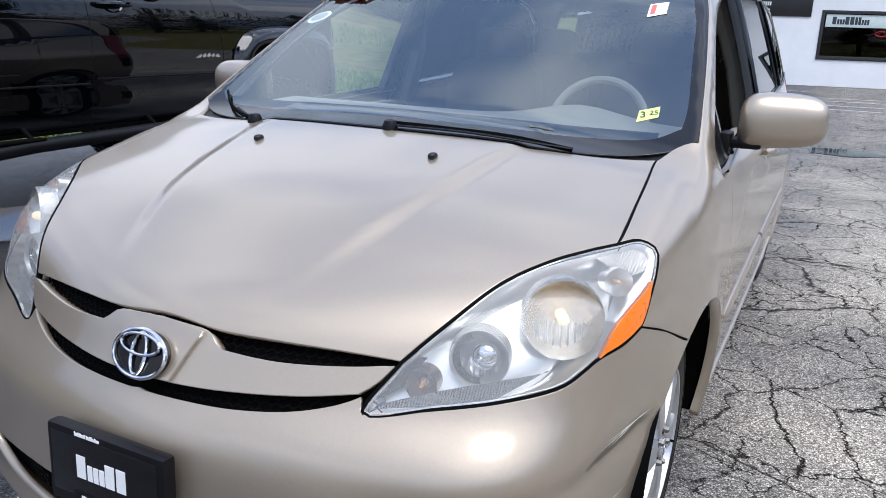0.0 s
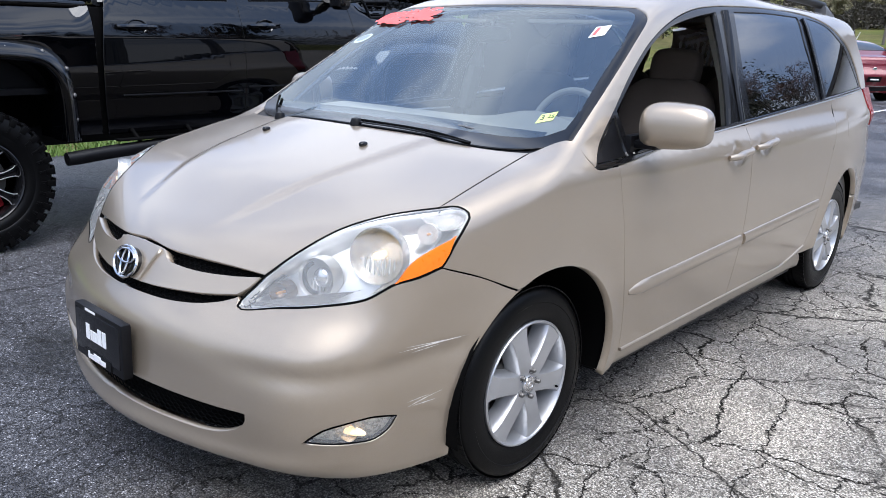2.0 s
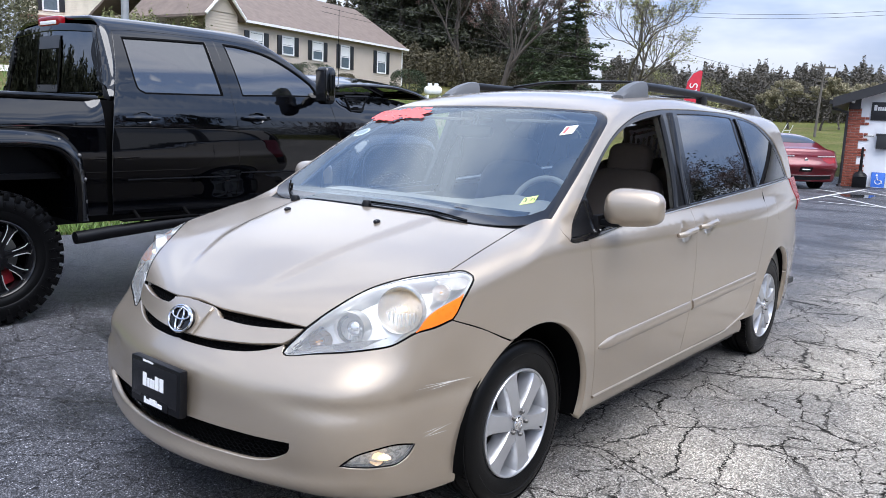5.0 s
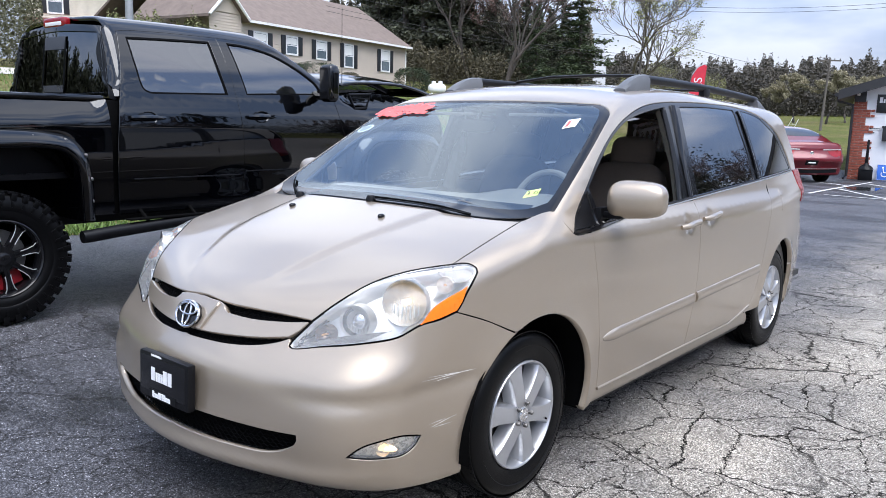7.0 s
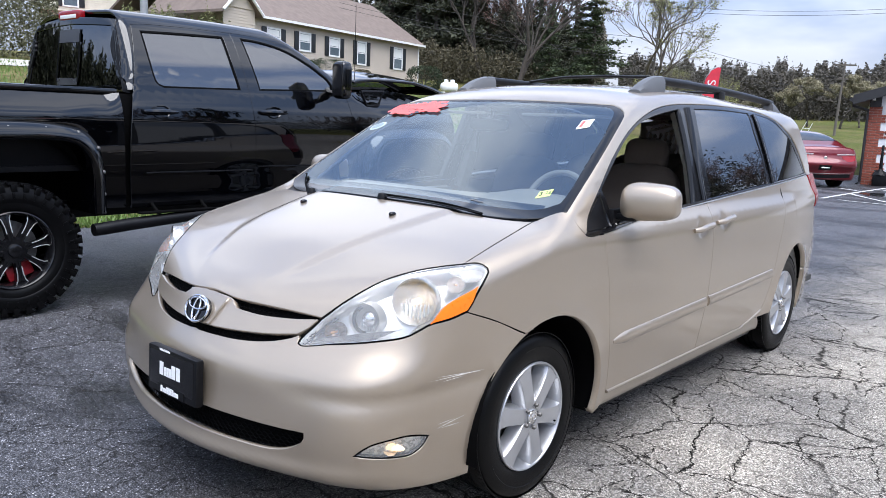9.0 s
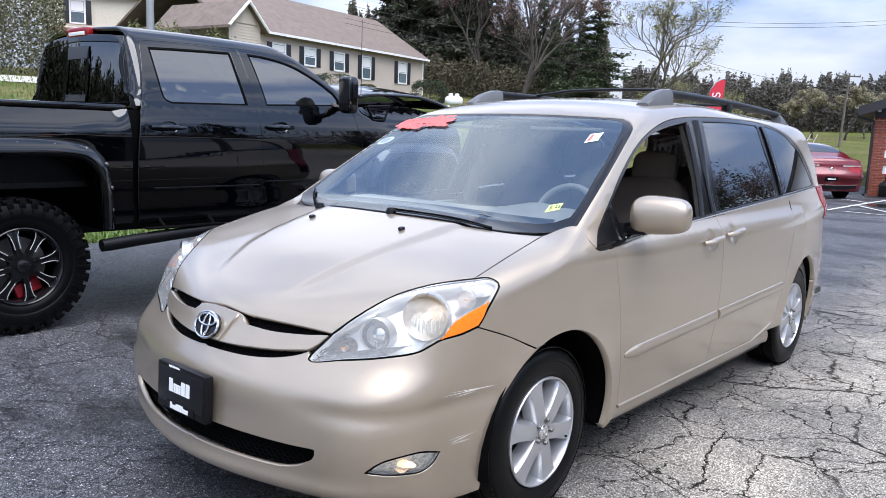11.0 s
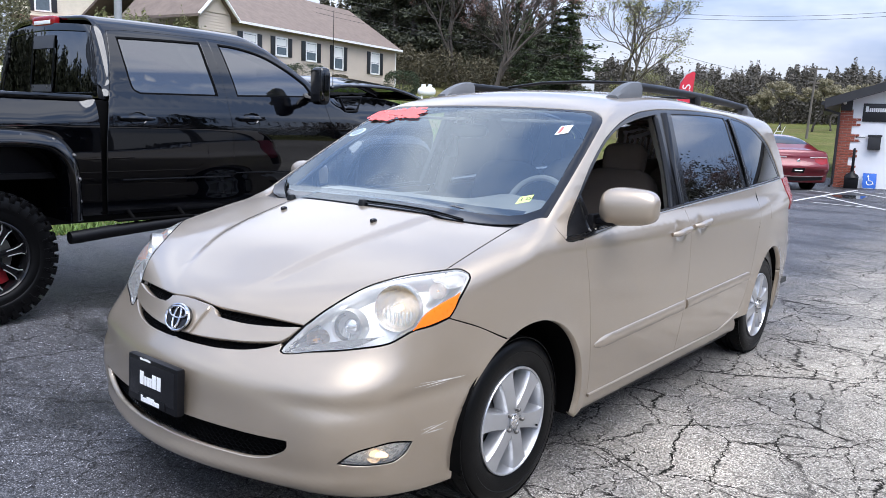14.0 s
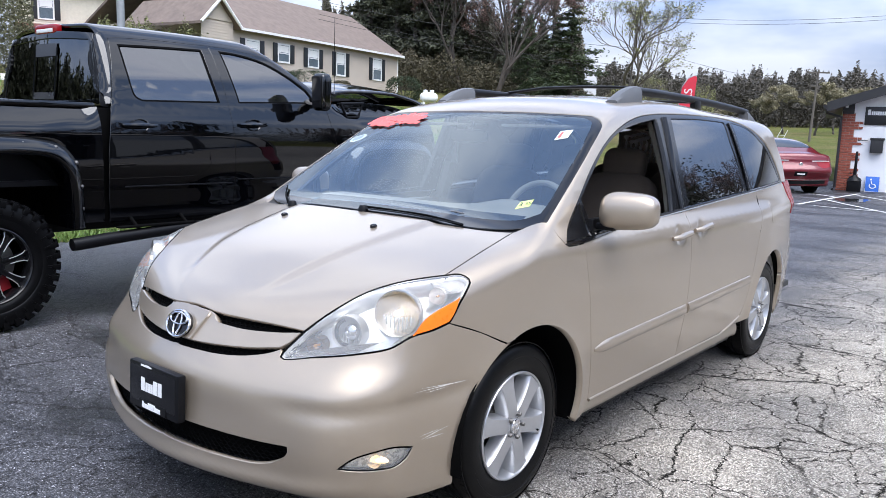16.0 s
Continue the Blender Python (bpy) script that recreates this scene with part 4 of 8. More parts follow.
# door handles with their finger cups, fuel flap
for s in (1, -1):
    for y in (1.30, 1.60):
        handle = part("door_handle", Geo(), CHAMPAGNE, van)
        z = 0.988 + 0.02 * (y - 1.3) / 0.3
        pts = [on_side(y + 0.24 * i / 10, z + 0.018 * i / 10) for i in range(11)]
        bow = [0.008, 0.020, 0.027, 0.030, 0.031, 0.031, 0.031, 0.030, 0.027, 0.020, 0.008]
        part("grip", Geo().tube([(s * (x + b), q, w) for (x, q, w), b in zip(pts, bow)], [0.011, 0.014, 0.0155, 0.016, 0.016, 0.016, 0.016, 0.016, 0.0155, 0.014, 0.011], 12), CHAMPAGNE, handle)
flap = [on_side(y, z) for y, z in ((3.0, 1.085), (3.04, 1.10), (3.16, 1.105), (3.20, 1.09), (3.205, 0.98), (3.19, 0.945), (3.04, 0.94), (3.005, 0.955))]
panel("fuel_flap", [flap], WAY_SIDE, van_body, CHAMPAGNE, van, inset=-0.001, step=0.03, depth=0.003)

# roof rack
GREY_PLASTIC = surface("grey_plastic", (0.10, 0.104, 0.112), 0.45, gloss=0.3)
for s in (1, -1):
    rack = part("roof_rail", Geo(), PLASTIC, van, "black roof rail on grey feet")
    line = [(s * (0.575 - 0.01 * (i / 20) ** 2), 1.50 + 1.89 * i / 20, 1.748 - 0.050 * (i / 20) ** 2.2) for i in range(21)]
    part("rail", Geo().tube(line + [(s * 0.562, 3.46, 1.665)], [0.022] * 21 + [0.018], 12, True, 1.05), PLASTIC, rack)
    for (y0, y1) in ((1.27, 1.56), (3.32, 3.50)):
        g = Geo()
        n, v, f = 14, [], []
        for i in range(n + 1):
            t = i / n
            y = y0 + (y1 - y0) * t
            base = on_top(0.575, y)[2] - 0.006
            rise = 0.09 * math.sin(math.pi * min(1.0, 0.08 + t * 1.0) / 2) ** 0.75 if y0 < 2 else 0.06 * math.cos(math.pi * t / 2) ** 0.8
            rise = min(rise, 0.086)
            for a, h in ((-0.036, 0.0), (-0.034, 0.6), (-0.022, 0.94), (0.0, 1.0), (0.022, 0.94), (0.034, 0.6), (0.036, 0.0)):
                v.append((s * (0.575 + a), y, base + h * rise))
        f = [(i * 7 + j, i * 7 + j + 1, i * 7 + j + 8, i * 7 + j + 7) for i in range(n) for j in range(6)] + [tuple(range(7)), tuple(range(n * 7, n * 7 + 7))]
        g.add(v, f)
        part("rail_foot", g, GREY_PLASTIC, rack, "grey plastic foot")
    part("rail_bracket", Geo().box((s * 0.575 - 0.02, 2.36, on_top(0.575, 2.4)[2] - 0.005), (s * 0.575 + 0.02, 2.46, 1.74), 0.012), PLASTIC, rack)
for y in (1.98, 3.05):
    z = on_top(0.5, y)[2] + 0.055
    part("cross_bar", Geo().tube([(-0.57, y, z), (-0.3, y, z + 0.03), (0.0, y, z + 0.036), (0.3, y, z + 0.03), (0.57, y, z)], 0.016, 10, True, 0.6), PLASTIC, van)

windshield.visible_shadow = False

# stickers and brushed marks on the glass
LIME = surface("lime_sticker", (0.56, 0.70, 0.22), 0.45, vary=0.08)
WHITE_STICKER = surface("white_sticker", (0.82, 0.83, 0.82), 0.45, vary=0.05)
RED_BRUSH = surface("red_window_paint", (0.80, 0.12, 0.11), 0.6, vary=0.12, fine=60)
DARK_INK = surface("dark_print", (0.03, 0.04, 0.05), 0.5)


def on_glass(name, corners, material, lift, label="", n=10):
    """A flat decal that follows the windshield; corners as (x, y), clockwise."""
    g = Geo()
    a, b, c, d = [Vector(q) for q in corners]
    grid = [[(a.lerp(b, i / n)).lerp(d.lerp(c, i / n), j / n) for i in range(n + 1)] for j in range(n + 1)]
    o = np.array([(q.x, q.y, 2.6) for row in grid for q in row])
    p, _ = first_hit(o, np.array((0, 0, -1.0)), van_body, 3.0, lift, 400)
    m1 = n + 1
    g.add(p, [(j * m1 + i, j * m1 + i + 1, (j + 1) * m1 + i + 1, (j + 1) * m1 + i) for i in range(n) for j in range(n)])
    return part(name, g, material, windshield, label)


on_glass("inspection_sticker", [(0.684, 0.286), (0.737, 0.312), (0.743, 0.270), (0.688, 0.242)], LIME, 0.002, "pale lime inspection sticker", 4)
on_glass("registration_sticker", [(0.575, 0.775), (0.632, 0.795), (0.640, 0.73), (0.582, 0.705)], WHITE_STICKER, 0.002, "white and red sticker", 4)
on_glass("sticker_stripe", [(0.583, 0.770), (0.598, 0.775), (0.603, 0.725), (0.588, 0.718)], RED_BRUSH, 0.0012, "", 3)
on_glass("number_panel", [(0.40, 0.165), (0.47, 0.17), (0.475, 0.160), (0.405, 0.155)], STEEL, 0.002, "", 3)


def oval_on_glass(name, centre, half, turn, material, lift, label):
    """A round decal that follows the windshield."""
    c, sn = math.cos(turn), math.sin(turn)
    ring = [(centre[0] + q * (half[0] * math.cos(a) * c - half[1] * math.sin(a) * sn), centre[1] + q * (half[0] * math.cos(a) * sn + half[1] * math.sin(a) * c)) for q in (0.5, 1.0) for a in (2 * math.pi * i / 28 for i in range(28))]
    p, _ = first_hit(np.array([(x, y, 2.6) for x, y in [centre] + ring]), np.array((0, 0, -1.0)), van_body, 3.0, lift, 400)
    faces = [(0, 1 + i, 1 + (i + 1) % 28) for i in range(28)] + [(1 + i, 29 + i, 29 + (i + 1) % 28, 1 + (i + 1) % 28) for i in range(28)]
    return part(name, Geo().add([tuple(q) for q in p], faces), material, windshield, label)


oval_on_glass("oval_sticker", (-0.695, 0.67), (0.048, 0.030), 0.6, WHITE_STICKER, 0.006, "white oval sticker")
oval_on_glass("sticker_print", (-0.695, 0.67), (0.036, 0.021), 0.6, surface("grey_sticker_print", (0.36, 0.37, 0.38), 0.5), 0.0045, "")


# dark ceramic band along the foot of the glass
band = []
for i in range(25):
    x = -0.76 + 1.52 * i / 24
    top_y, low_y = 0.192 + 0.050 * x * x, 0.004 + 0.17 * x * x + 0.02 * abs(x)
    band += [(x, low_y + (top_y - low_y) * j / 4, 2.6) for j in range(5)]
p, _ = first_hit(np.array(band), np.array((0, 0, -1.0)), van_body, 3.0, 0.007, 400)
part("ceramic_band", Geo().add([tuple(q) for q in p], [(i * 5 + j, i * 5 + 5 + j, i * 5 + 6 + j, i * 5 + 1 + j) for i in range(24) for j in range(4)]), SEAL, windshield, "black ceramic band")


def text(body, size, m, material, parent):
    c = bpy.data.curves.new("figures", "FONT")
    c.body, c.size, c.align_x, c.align_y, c.extrude = body, size, "CENTER", "CENTER", 0.0004
    tmp = bpy.data.objects.new("figures", c)
    scene.collection.objects.link(tmp)
    me = bpy.data.meshes.new_from_object(tmp.evaluated_get(bpy.context.evaluated_depsgraph_get()))
    bpy.data.objects.remove(tmp)
    me.materials.clear()
    me.materials.append(material)
    ob = new("figures", me)
    ob.parent, ob.matrix_basis = parent, m
    return ob


def facing(x, y, lift=-0.0008):
    """A pose flat on the windshield, upright for somebody who stands before it."""
    p = np.array([on_top(x, y)])
    n = Vector(slope(p, van_body)[0])
    right = Vector((1, 0, 0)) - n.x * n
    right.normalize()
    up = n.cross(right)
    m = Matrix((right, up, n)).transposed().to_4x4()
    return Matrix.Translation(Vector(p[0]) + lift * n) @ m


text("3", 0.038, facing(0.699, 0.270) @ pose(0, 0, 0, 0, 0, 12), DARK_INK, windshield)
text("25", 0.026, facing(0.727, 0.283) @ pose(0, 0, 0, 0, 0, 12), DARK_INK, windshield)
# price brushed across the upper corner, too smeared to read
random.seed(7)
for k in range(7):
    x0, n = -0.70 + 0.052 * k, 26
    line = [(x0 + 0.045 * math.sin(0.52 * i + k), 0.775 + 0.105 * i / n + 0.05 * (x0 + 0.55) + 0.010 * math.cos(0.8 * i + k)) for i in range(n + 1)]
    m3 = [Vector(on_top(x, y)) + Vector((0, -0.004, 0.004)) for x, y in line]
    v = []
    for i, q in enumerate(m3):
        d = (m3[min(i + 1, n)] - m3[max(i - 1, 0)]).normalized()
        side = d.cross(Vector((0, -0.5, 0.86))).normalized()
        wide = 0.012 + 0.004 * math.sin(0.7 * i + 2 * k)
        v += [q - side * wide, q + side * wide * random.uniform(0.9, 1.1)]
    part("brushed_mark", Geo().add(v, [(2 * i, 2 * i + 1, 2 * i + 3, 2 * i + 2) for i in range(n)]), RED_BRUSH, windshield)

# pale scuffs on the bumper's corner
SCUFF = surface("bare_scuffed_paint", (0.62, 0.59, 0.54), 0.7, vary=0.3, scale=90)
for y0, z0, y1, z1, w in ((-0.60, 0.617, -0.35, 0.620, 0.0016), (-0.57, 0.628, -0.38, 0.617, 0.0011), (-0.55, 0.606, -0.44, 0.612, 0.0009), (-0.55, 0.434, -0.43, 0.464, 0.0014), (-0.533, 0.433, -0.45, 0.438, 0.0012), (-0.553, 0.449, -0.476, 0.458, 0.0010)):
    v = []
    for i in range(13):
        x, y, z = on_side(y0 + (y1 - y0) * i / 12, z0 + (z1 - z0) * i / 12)
        k = w * math.sin(math.pi * (i + 0.3) / 12.6) * random.uniform(0.6, 1.3)
        v += [(x + 0.0009, y, z - k), (x + 0.0009, y, z + k)]
    part("scuff_mark", Geo().add(v, [(2 * i, 2 * i + 1, 2 * i + 3, 2 * i + 2) for i in range(12)]), SCUFF, van)

# cabin
seat_at = ((0.40, 1.55, 1.0), (-0.40, 1.55, 1.0), (0.42, 2.45, 0.98), (-0.42, 2.45, 0.98))
for x, y, k in seat_at:
    seat = part("cabin_seat", Geo(), FABRIC, van)
    part("seat_cushion", Geo().blob((x, y - 0.16, 0.66), (0.26, 0.27, 0.10), 0.45, 12), FABRIC, seat)
    part("seat_back", Geo().blob((0, 0, 0), (0.25, 0.085, 0.34), 0.5, 14), FABRIC, seat, m=pose(x, y + 0.17, 0.95, -16, 0, 0))
    part("head_rest", Geo().blob((0, 0, 0), (0.135, 0.055, 0.10), 0.55, 12), FABRIC, seat, m=pose(x, y + 0.28, 1.33, -10, 0, 0))
bench = part("rear_bench", Geo().blob((0, 3.3, 0.98), (0.62, 0.10, 0.32), 0.4, 12), FABRIC, van)
dash = Geo()
n, rows = 24, []
for i in range(n + 1):
    x = -0.80 + 1.6 * i / n
    hump = 0.05 * math.exp(-((x - 0.40) / 0.19) ** 2)
    rows += [(x, 0.14 + 0.16 * x * x, 1.075), (x, 0.30 + 0.10 * x * x, 1.105 + 0.2 * hump), (x, 0.50, 1.125 + 0.7 * hump), (x, 0.64, 1.13 + hump), (x, 0.74, 1.09 + hump), (x, 0.80, 1.0 + hump), (x, 0.78, 0.72)]
dash.add(rows, [(i * 7 + j, i * 7 + j + 1, (i + 1) * 7 + j + 1, (i + 1) * 7 + j) for i in range(n) for j in range(6)])
part("dashboard", dash, DASH, van, "stone grey dashboard", angle=60)
wheel_m = pose(0.40, 0.86, 1.085, 68, 0, 0)
steer = part("steering_wheel", Geo().lathe([(0.178 + 0.0155 * math.cos(2 * math.pi * i / 10), 0.0155 * math.sin(2 * math.pi * i / 10)) for i in range(11)], 44), DASH, van, "grey steering wheel", wheel_m)
part("steering_boss", Geo().blob((0, -0.01, -0.01), (0.085, 0.07, 0.03), 0.6, 12).box((-0.165, -0.02, -0.02), (0.165, 0.02, 0.0), 0.008).box((-0.02, -0.165, -0.02), (0.02, 0.0, 0.0), 0.008), DASH, steer)
part("rear_view_mirror", Geo().blob((0.0, 0.80, 1.475), (0.125, 0.018, 0.036), 0.6, 12).tube([(0, 0.80, 1.48), (0, 0.84, 1.545)], 0.01, 8), PLASTIC, van)
part("headliner", Geo().add([(sx * 0.62, y, 1.585 + 0.03 * math.sin((y - 0.9) * 1.1)) for y in (1.0, 1.6, 2.2, 2.8, 3.5) for sx in (-1, 0, 1)], [(i * 3 + j, i * 3 + j + 1, i * 3 + j + 4, i * 3 + j + 3) for i in range(4) for j in range(2)]), LINER, van)
for s in (1, -1):
    part("sun_visor", Geo().box((0.12, 0.92, 1.53), (0.55, 1.14, 1.545), 0.006, Matrix.Diagonal((s, 1, 1, 1))), LINER, van)
    part("pillar_lining", Geo().tube([(s * 0.83, 1.60, 1.05), (s * 0.77, 1.62, 1.3), (s * 0.67, 1.62, 1.58)], 0.055, 8, True, 0.8), DASH, van)
    part("door_lining", Geo().box((0.80, 0.50, 0.35), (0.86, 1.48, 1.06), 0.02, Matrix.Diagonal((s, 1, 1, 1))), DASH, van)
    part("rear_lining", Geo().box((0.80, 1.60, 0.35), (0.86, 3.6, 1.10), 0.02, Matrix.Diagonal((s, 1, 1, 1))), DASH, van)
part("cabin_floor", Geo().box((-0.84, 0.62, 0.38), (0.84, 3.9, 0.42)), CARPET, van)
part("underbody", Geo().box((-0.62, -0.72, 0.20), (0.62, 3.85, 0.26), 0.02).box((-0.88, 0.5, 0.21), (0.88, 2.52, 0.26), 0.02), PLASTIC, van)
part("engine_bay", Geo().box((-0.58, -0.72, 0.26), (0.58, 0.5, 0.70), 0.05), PLASTIC, van)
for s in (1, -1):
    for y in (0.02, 3.045):
        g = Geo()
        ring = [(y + 0.425 * math.cos(t), 0.345 + 0.425 * math.sin(t)) for t in (radians((-12 if y < 1 else 14) + (204 if y < 1 else 170) * i / 24) for i in range(25))]
        g.add([(s * x, q, w) for q, w in ring for x in (0.935 if y < 1 else 0.90, 0.60)], [(2 * i, 2 * i + 1, 2 * i + 3, 2 * i + 2) for i in range(24)])
        g.add([(s * 0.60, q, w) for q, w in ring], [tuple(range(25))])
        part("wheel_liner", g, SEAL, van)


# wheels
def road_wheel(parent, name, m, label):
    """A six-spoke alloy wheel; the axle is the local z axis, its outer face up."""
    w = part(name, Geo(), RUBBER, parent, label, m)
    tread = [(0.335, -0.2), (0.337, -0.175), (0.3385, -0.15), (0.3385, -0.145), (0.331, -0.143), (0.331, -0.136), (0.3388, -0.134), (0.339, -0.115), (0.339, -0.112), (0.331, -0.110), (0.331, -0.103), (0.339, -0.101), (0.3388, -0.082), (0.331, -0.080), (0.331, -0.073), (0.3385, -0.071), (0.3375, -0.045), (0.335, -0.025)]
    wall = [(0.332, -0.012), (0.325, -0.003), (0.312, 0.004), (0.295, 0.008), (0.286, 0.009), (0.284, 0.007), (0.270, 0.008), (0.245, 0.006), (0.228, 0.001), (0.219, -0.006)]
    part("tyre", Geo().lathe([(0.215, -0.2), (0.30, -0.215)] + tread + wall + [(0.212, -0.02)], 72), RUBBER, w, "black road tyre with ribbed tread")
    blocks = Geo()
    for i in range(90):
        a = 2 * math.pi * i / 90
        blocks.box((0.3365, -0.010, -0.032), (0.3405, 0.010, -0.006), 0.0, Matrix.Rotation(a, 4, "Z"))
    tagged(part("tread_pattern", blocks, RUBBER, w), kind="stuff")
    part("rim", Geo().lathe([(0.222, -0.004), (0.2225, 0.004), (0.219, 0.008), (0.2145, 0.007), (0.211, 0.0), (0.207, -0.018), (0.200, -0.045), (0.194, -0.09), (0.195, -0.15)], 60), ALLOY, w, "silver painted alloy rim")
    spoke = Geo()
    rs = [0.040, 0.060, 0.085, 0.12, 0.16, 0.19, 0.2125]
    hw = [0.030, 0.032, 0.0315, 0.032, 0.035, 0.041, 0.053]
    hz = [0.003, 0.006, 0.007, 0.006, 0.004, 0.002, 0.001]
    sec = [(-1.30, -0.060), (-1.12, -0.022), (-1.0, -0.004), (-0.93, 0.0), (0.0, 0.0012), (0.93, 0.0), (1.0, -0.004), (1.12, -0.022), (1.30, -0.060)]
    v = [(r, k * b, z + d) for r, b, z in zip(rs, hw, hz) for k, d in sec]
    spoke.add(v, [(i * 9 + j, i * 9 + j + 1, i * 9 + j + 10, i * 9 + j + 9) for i in range(6) for j in range(8)])
    me = mesh_of("spoke", spoke, ALLOY, 30)
    for i in range(6):
        ob = new("spoke", me)
        ob.parent, ob.matrix_basis = w, Matrix.Rotation(2 * math.pi * i / 6 + 0.25, 4, "Z")
    part("hub", Geo().lathe([(0.0, 0.012), (0.026, 0.0115), (0.031, 0.008), (0.032, 0.003), (0.036, 0.003), (0.052, 0.002), (0.060, -0.004), (0.070, -0.026), (0.074, -0.05)], 36), ALLOY, w)
    cap = part("hub_cap", Geo().lathe([(0.0, 0.0155), (0.020, 0.0150), (0.0275, 0.0125), (0.029, 0.009)], 32), CHROME, w, "chrome centre cap")
    part("cap_ring", Geo().tube([(0.014 * math.cos(a), 0.010 * math.sin(a), 0.0158) for a in (2 * math.pi * i / 24 for i in range(25))], 0.0014, 6, False), ALLOY, cap)
    nut = Geo().lathe([(0.0, 0.016), (0.006, 0.015), (0.0095, 0.010), (0.0105, -0.004)], 6)
    pocket = Geo().lathe([(0.0, -0.006), (0.0125, -0.005), (0.015, 0.0045)], 18)
    mn, mp = mesh_of("lug_nut", nut, STEEL), mesh_of("nut_pocket", pocket, PLASTIC)
    for i in range(5):
        a = 2 * math.pi * i / 5 + 0.4
        for name_, me_ in (("lug_nut", mn), ("nut_pocket", mp)):
            ob = new(name_, me_)
            ob.parent, ob.matrix_basis = w, Matrix.Translation((0.049 * math.cos(a), 0.049 * math.sin(a), 0.004 if name_ == "lug_nut" else 0.0005))
    part("brake_disc", Geo().lathe([(0.0, -0.06), (0.08, -0.055), (0.085, -0.075), (0.15, -0.075), (0.15, -0.10), (0.0, -0.10)], 40), STEEL, w)
    part("brake_caliper", Geo().box((0.09, -0.06, -0.11), (0.165, 0.06, -0.05), 0.015), STEEL, w)
    part("wheel_back", Geo().lathe([(0.0, -0.13), (0.19, -0.14)], 32), PLASTIC, w)
    valve = part("valve_stem", Geo().tube([(0.188, 0.02, -0.012), (0.176, 0.02, 0.012)], 0.004, 8), SEAL, w)
    return w


for y in (0.0, 3.03):
    for s in (1, -1):
        road_wheel(van, "wheel", pose(s * 0.893, y, 0.338, 0, 90 * s, 0) @ Matrix.Rotation(0.5 if y else 1.1, 4, "Z"), "alloy road wheel with six broad spokes")


# ---- the lifted pickup beside it; it faces away, its far half mirrored about x = TX ----
TX, THW = -4.06, 1.0
truck = thing("pickup_truck", "lifted glossy black crew-cab pickup with flares and tube steps", "truck", m=Matrix.Translation((0, 0, 0)))


def truck_lower(x, y, z):
    ax = np.abs(x - TX)
    w = THW - curve(z, (0.65, 0.80, 0.98, 1.03, 1.25, 1.42, 1.50, 1.56, 1.61, 1.66), (0.05, 0.025, 0.012, 0.006, 0.0, 0.004, 0.016, 0.035, 0.06, 0.10))
    w = w + 0.014 * ease((0.20 - y) / 0.3) * np.exp(-((z - 1.40) / 0.09) ** 2)
    w = w - 0.035 * ease((z - 1.42) / 0.2) * ease((0.40 - y) / 0.15)
    crown = 0.13 * ease((y - 2.5) / 0.3) * (ax * ax - 0.80)
    top = z + crown - curve(y, (-2.2, -0.5, 0.12, 0.30, 0.42, 2.4, 2.7, 3.2, 4.0, 4.4), (1.605, 1.607, 1.608, 1.612, 1.66, 1.68, 1.80, 1.86, 1.80, 1.68))
    f = smax(ax - w, top, 0.03)
    f = smax(f, y - 4.45 + 0.12 * ax * ax, 0.2)
    f = smax(f, -1.95 - y, 0.05)
    return smax(f, 0.68 - z, 0.04)


def truck_cab(x, y, z):
    ax = np.abs(x - TX)
    dz = np.clip(z - 1.62, 0, 1)
    side = ax - 0.955 + 0.20 * dz + 0.42 * dz * dz
    roof = z - 2.25 + 0.05 * ax * ax + 0.02 * np.clip(y - 1.2, -1, 2) ** 2
    rear = 0.40 - y + 0.10 * dz + 0.06 * ax * ax
    front = (z - 1.76 + 0.60 * (y - 2.80) + 0.12 * ax * ax) * 0.86
    f = smax(side, roof, 0.16)
    f = smax(f, rear, 0.07)
    f = smax(f, front, 0.06)
    return smax(f, 1.5 - z, 0.03)


def truck_body(x, y, z):
    return smin(truck_lower(x, y, z), truck_cab(x, y, z), 0.05)


def tside(*yz):
    o = np.array([(-2.2, y, z) for y, z in yz])
    p, _ = first_hit(o, np.array((-1.0, 0, 0)), truck_body, 2.6, 0.0, 400)
    return [tuple(q) for q in p]


def ttop(*xy):
    o = np.array([(x, y, 3.0) for x, y in xy])
    p, _ = first_hit(o, np.array((0, 0, -1.0)), truck_body, 2.6, 0.0, 400)
    return [tuple(q) for q in p]


def trear(*xz):
    o = np.array([(x, -0.6, z) for x, z in xz])
    p, _ = first_hit(o, np.array((0, 1.0, 0)), truck_cab, 2.6, 0.0, 400)
    return [tuple(q) for q in p]


TWAY = (-0.93, 0.0, -0.36)


def truck_panel(name, segs, material, parent=truck, twin=True, **more):
    ob = panel(name, segs, more.pop("way", TWAY), more.pop("fn", truck_body), material, parent, **more)
    if twin:
        me = ob.data.copy()
        me.transform(Matrix.Translation((2 * TX, 0, 0)) @ Matrix.Diagonal((-1, 1, 1, 1)))
        me.flip_normals()
        o2 = new(name, me)
        o2.parent = ob.parent
    return ob


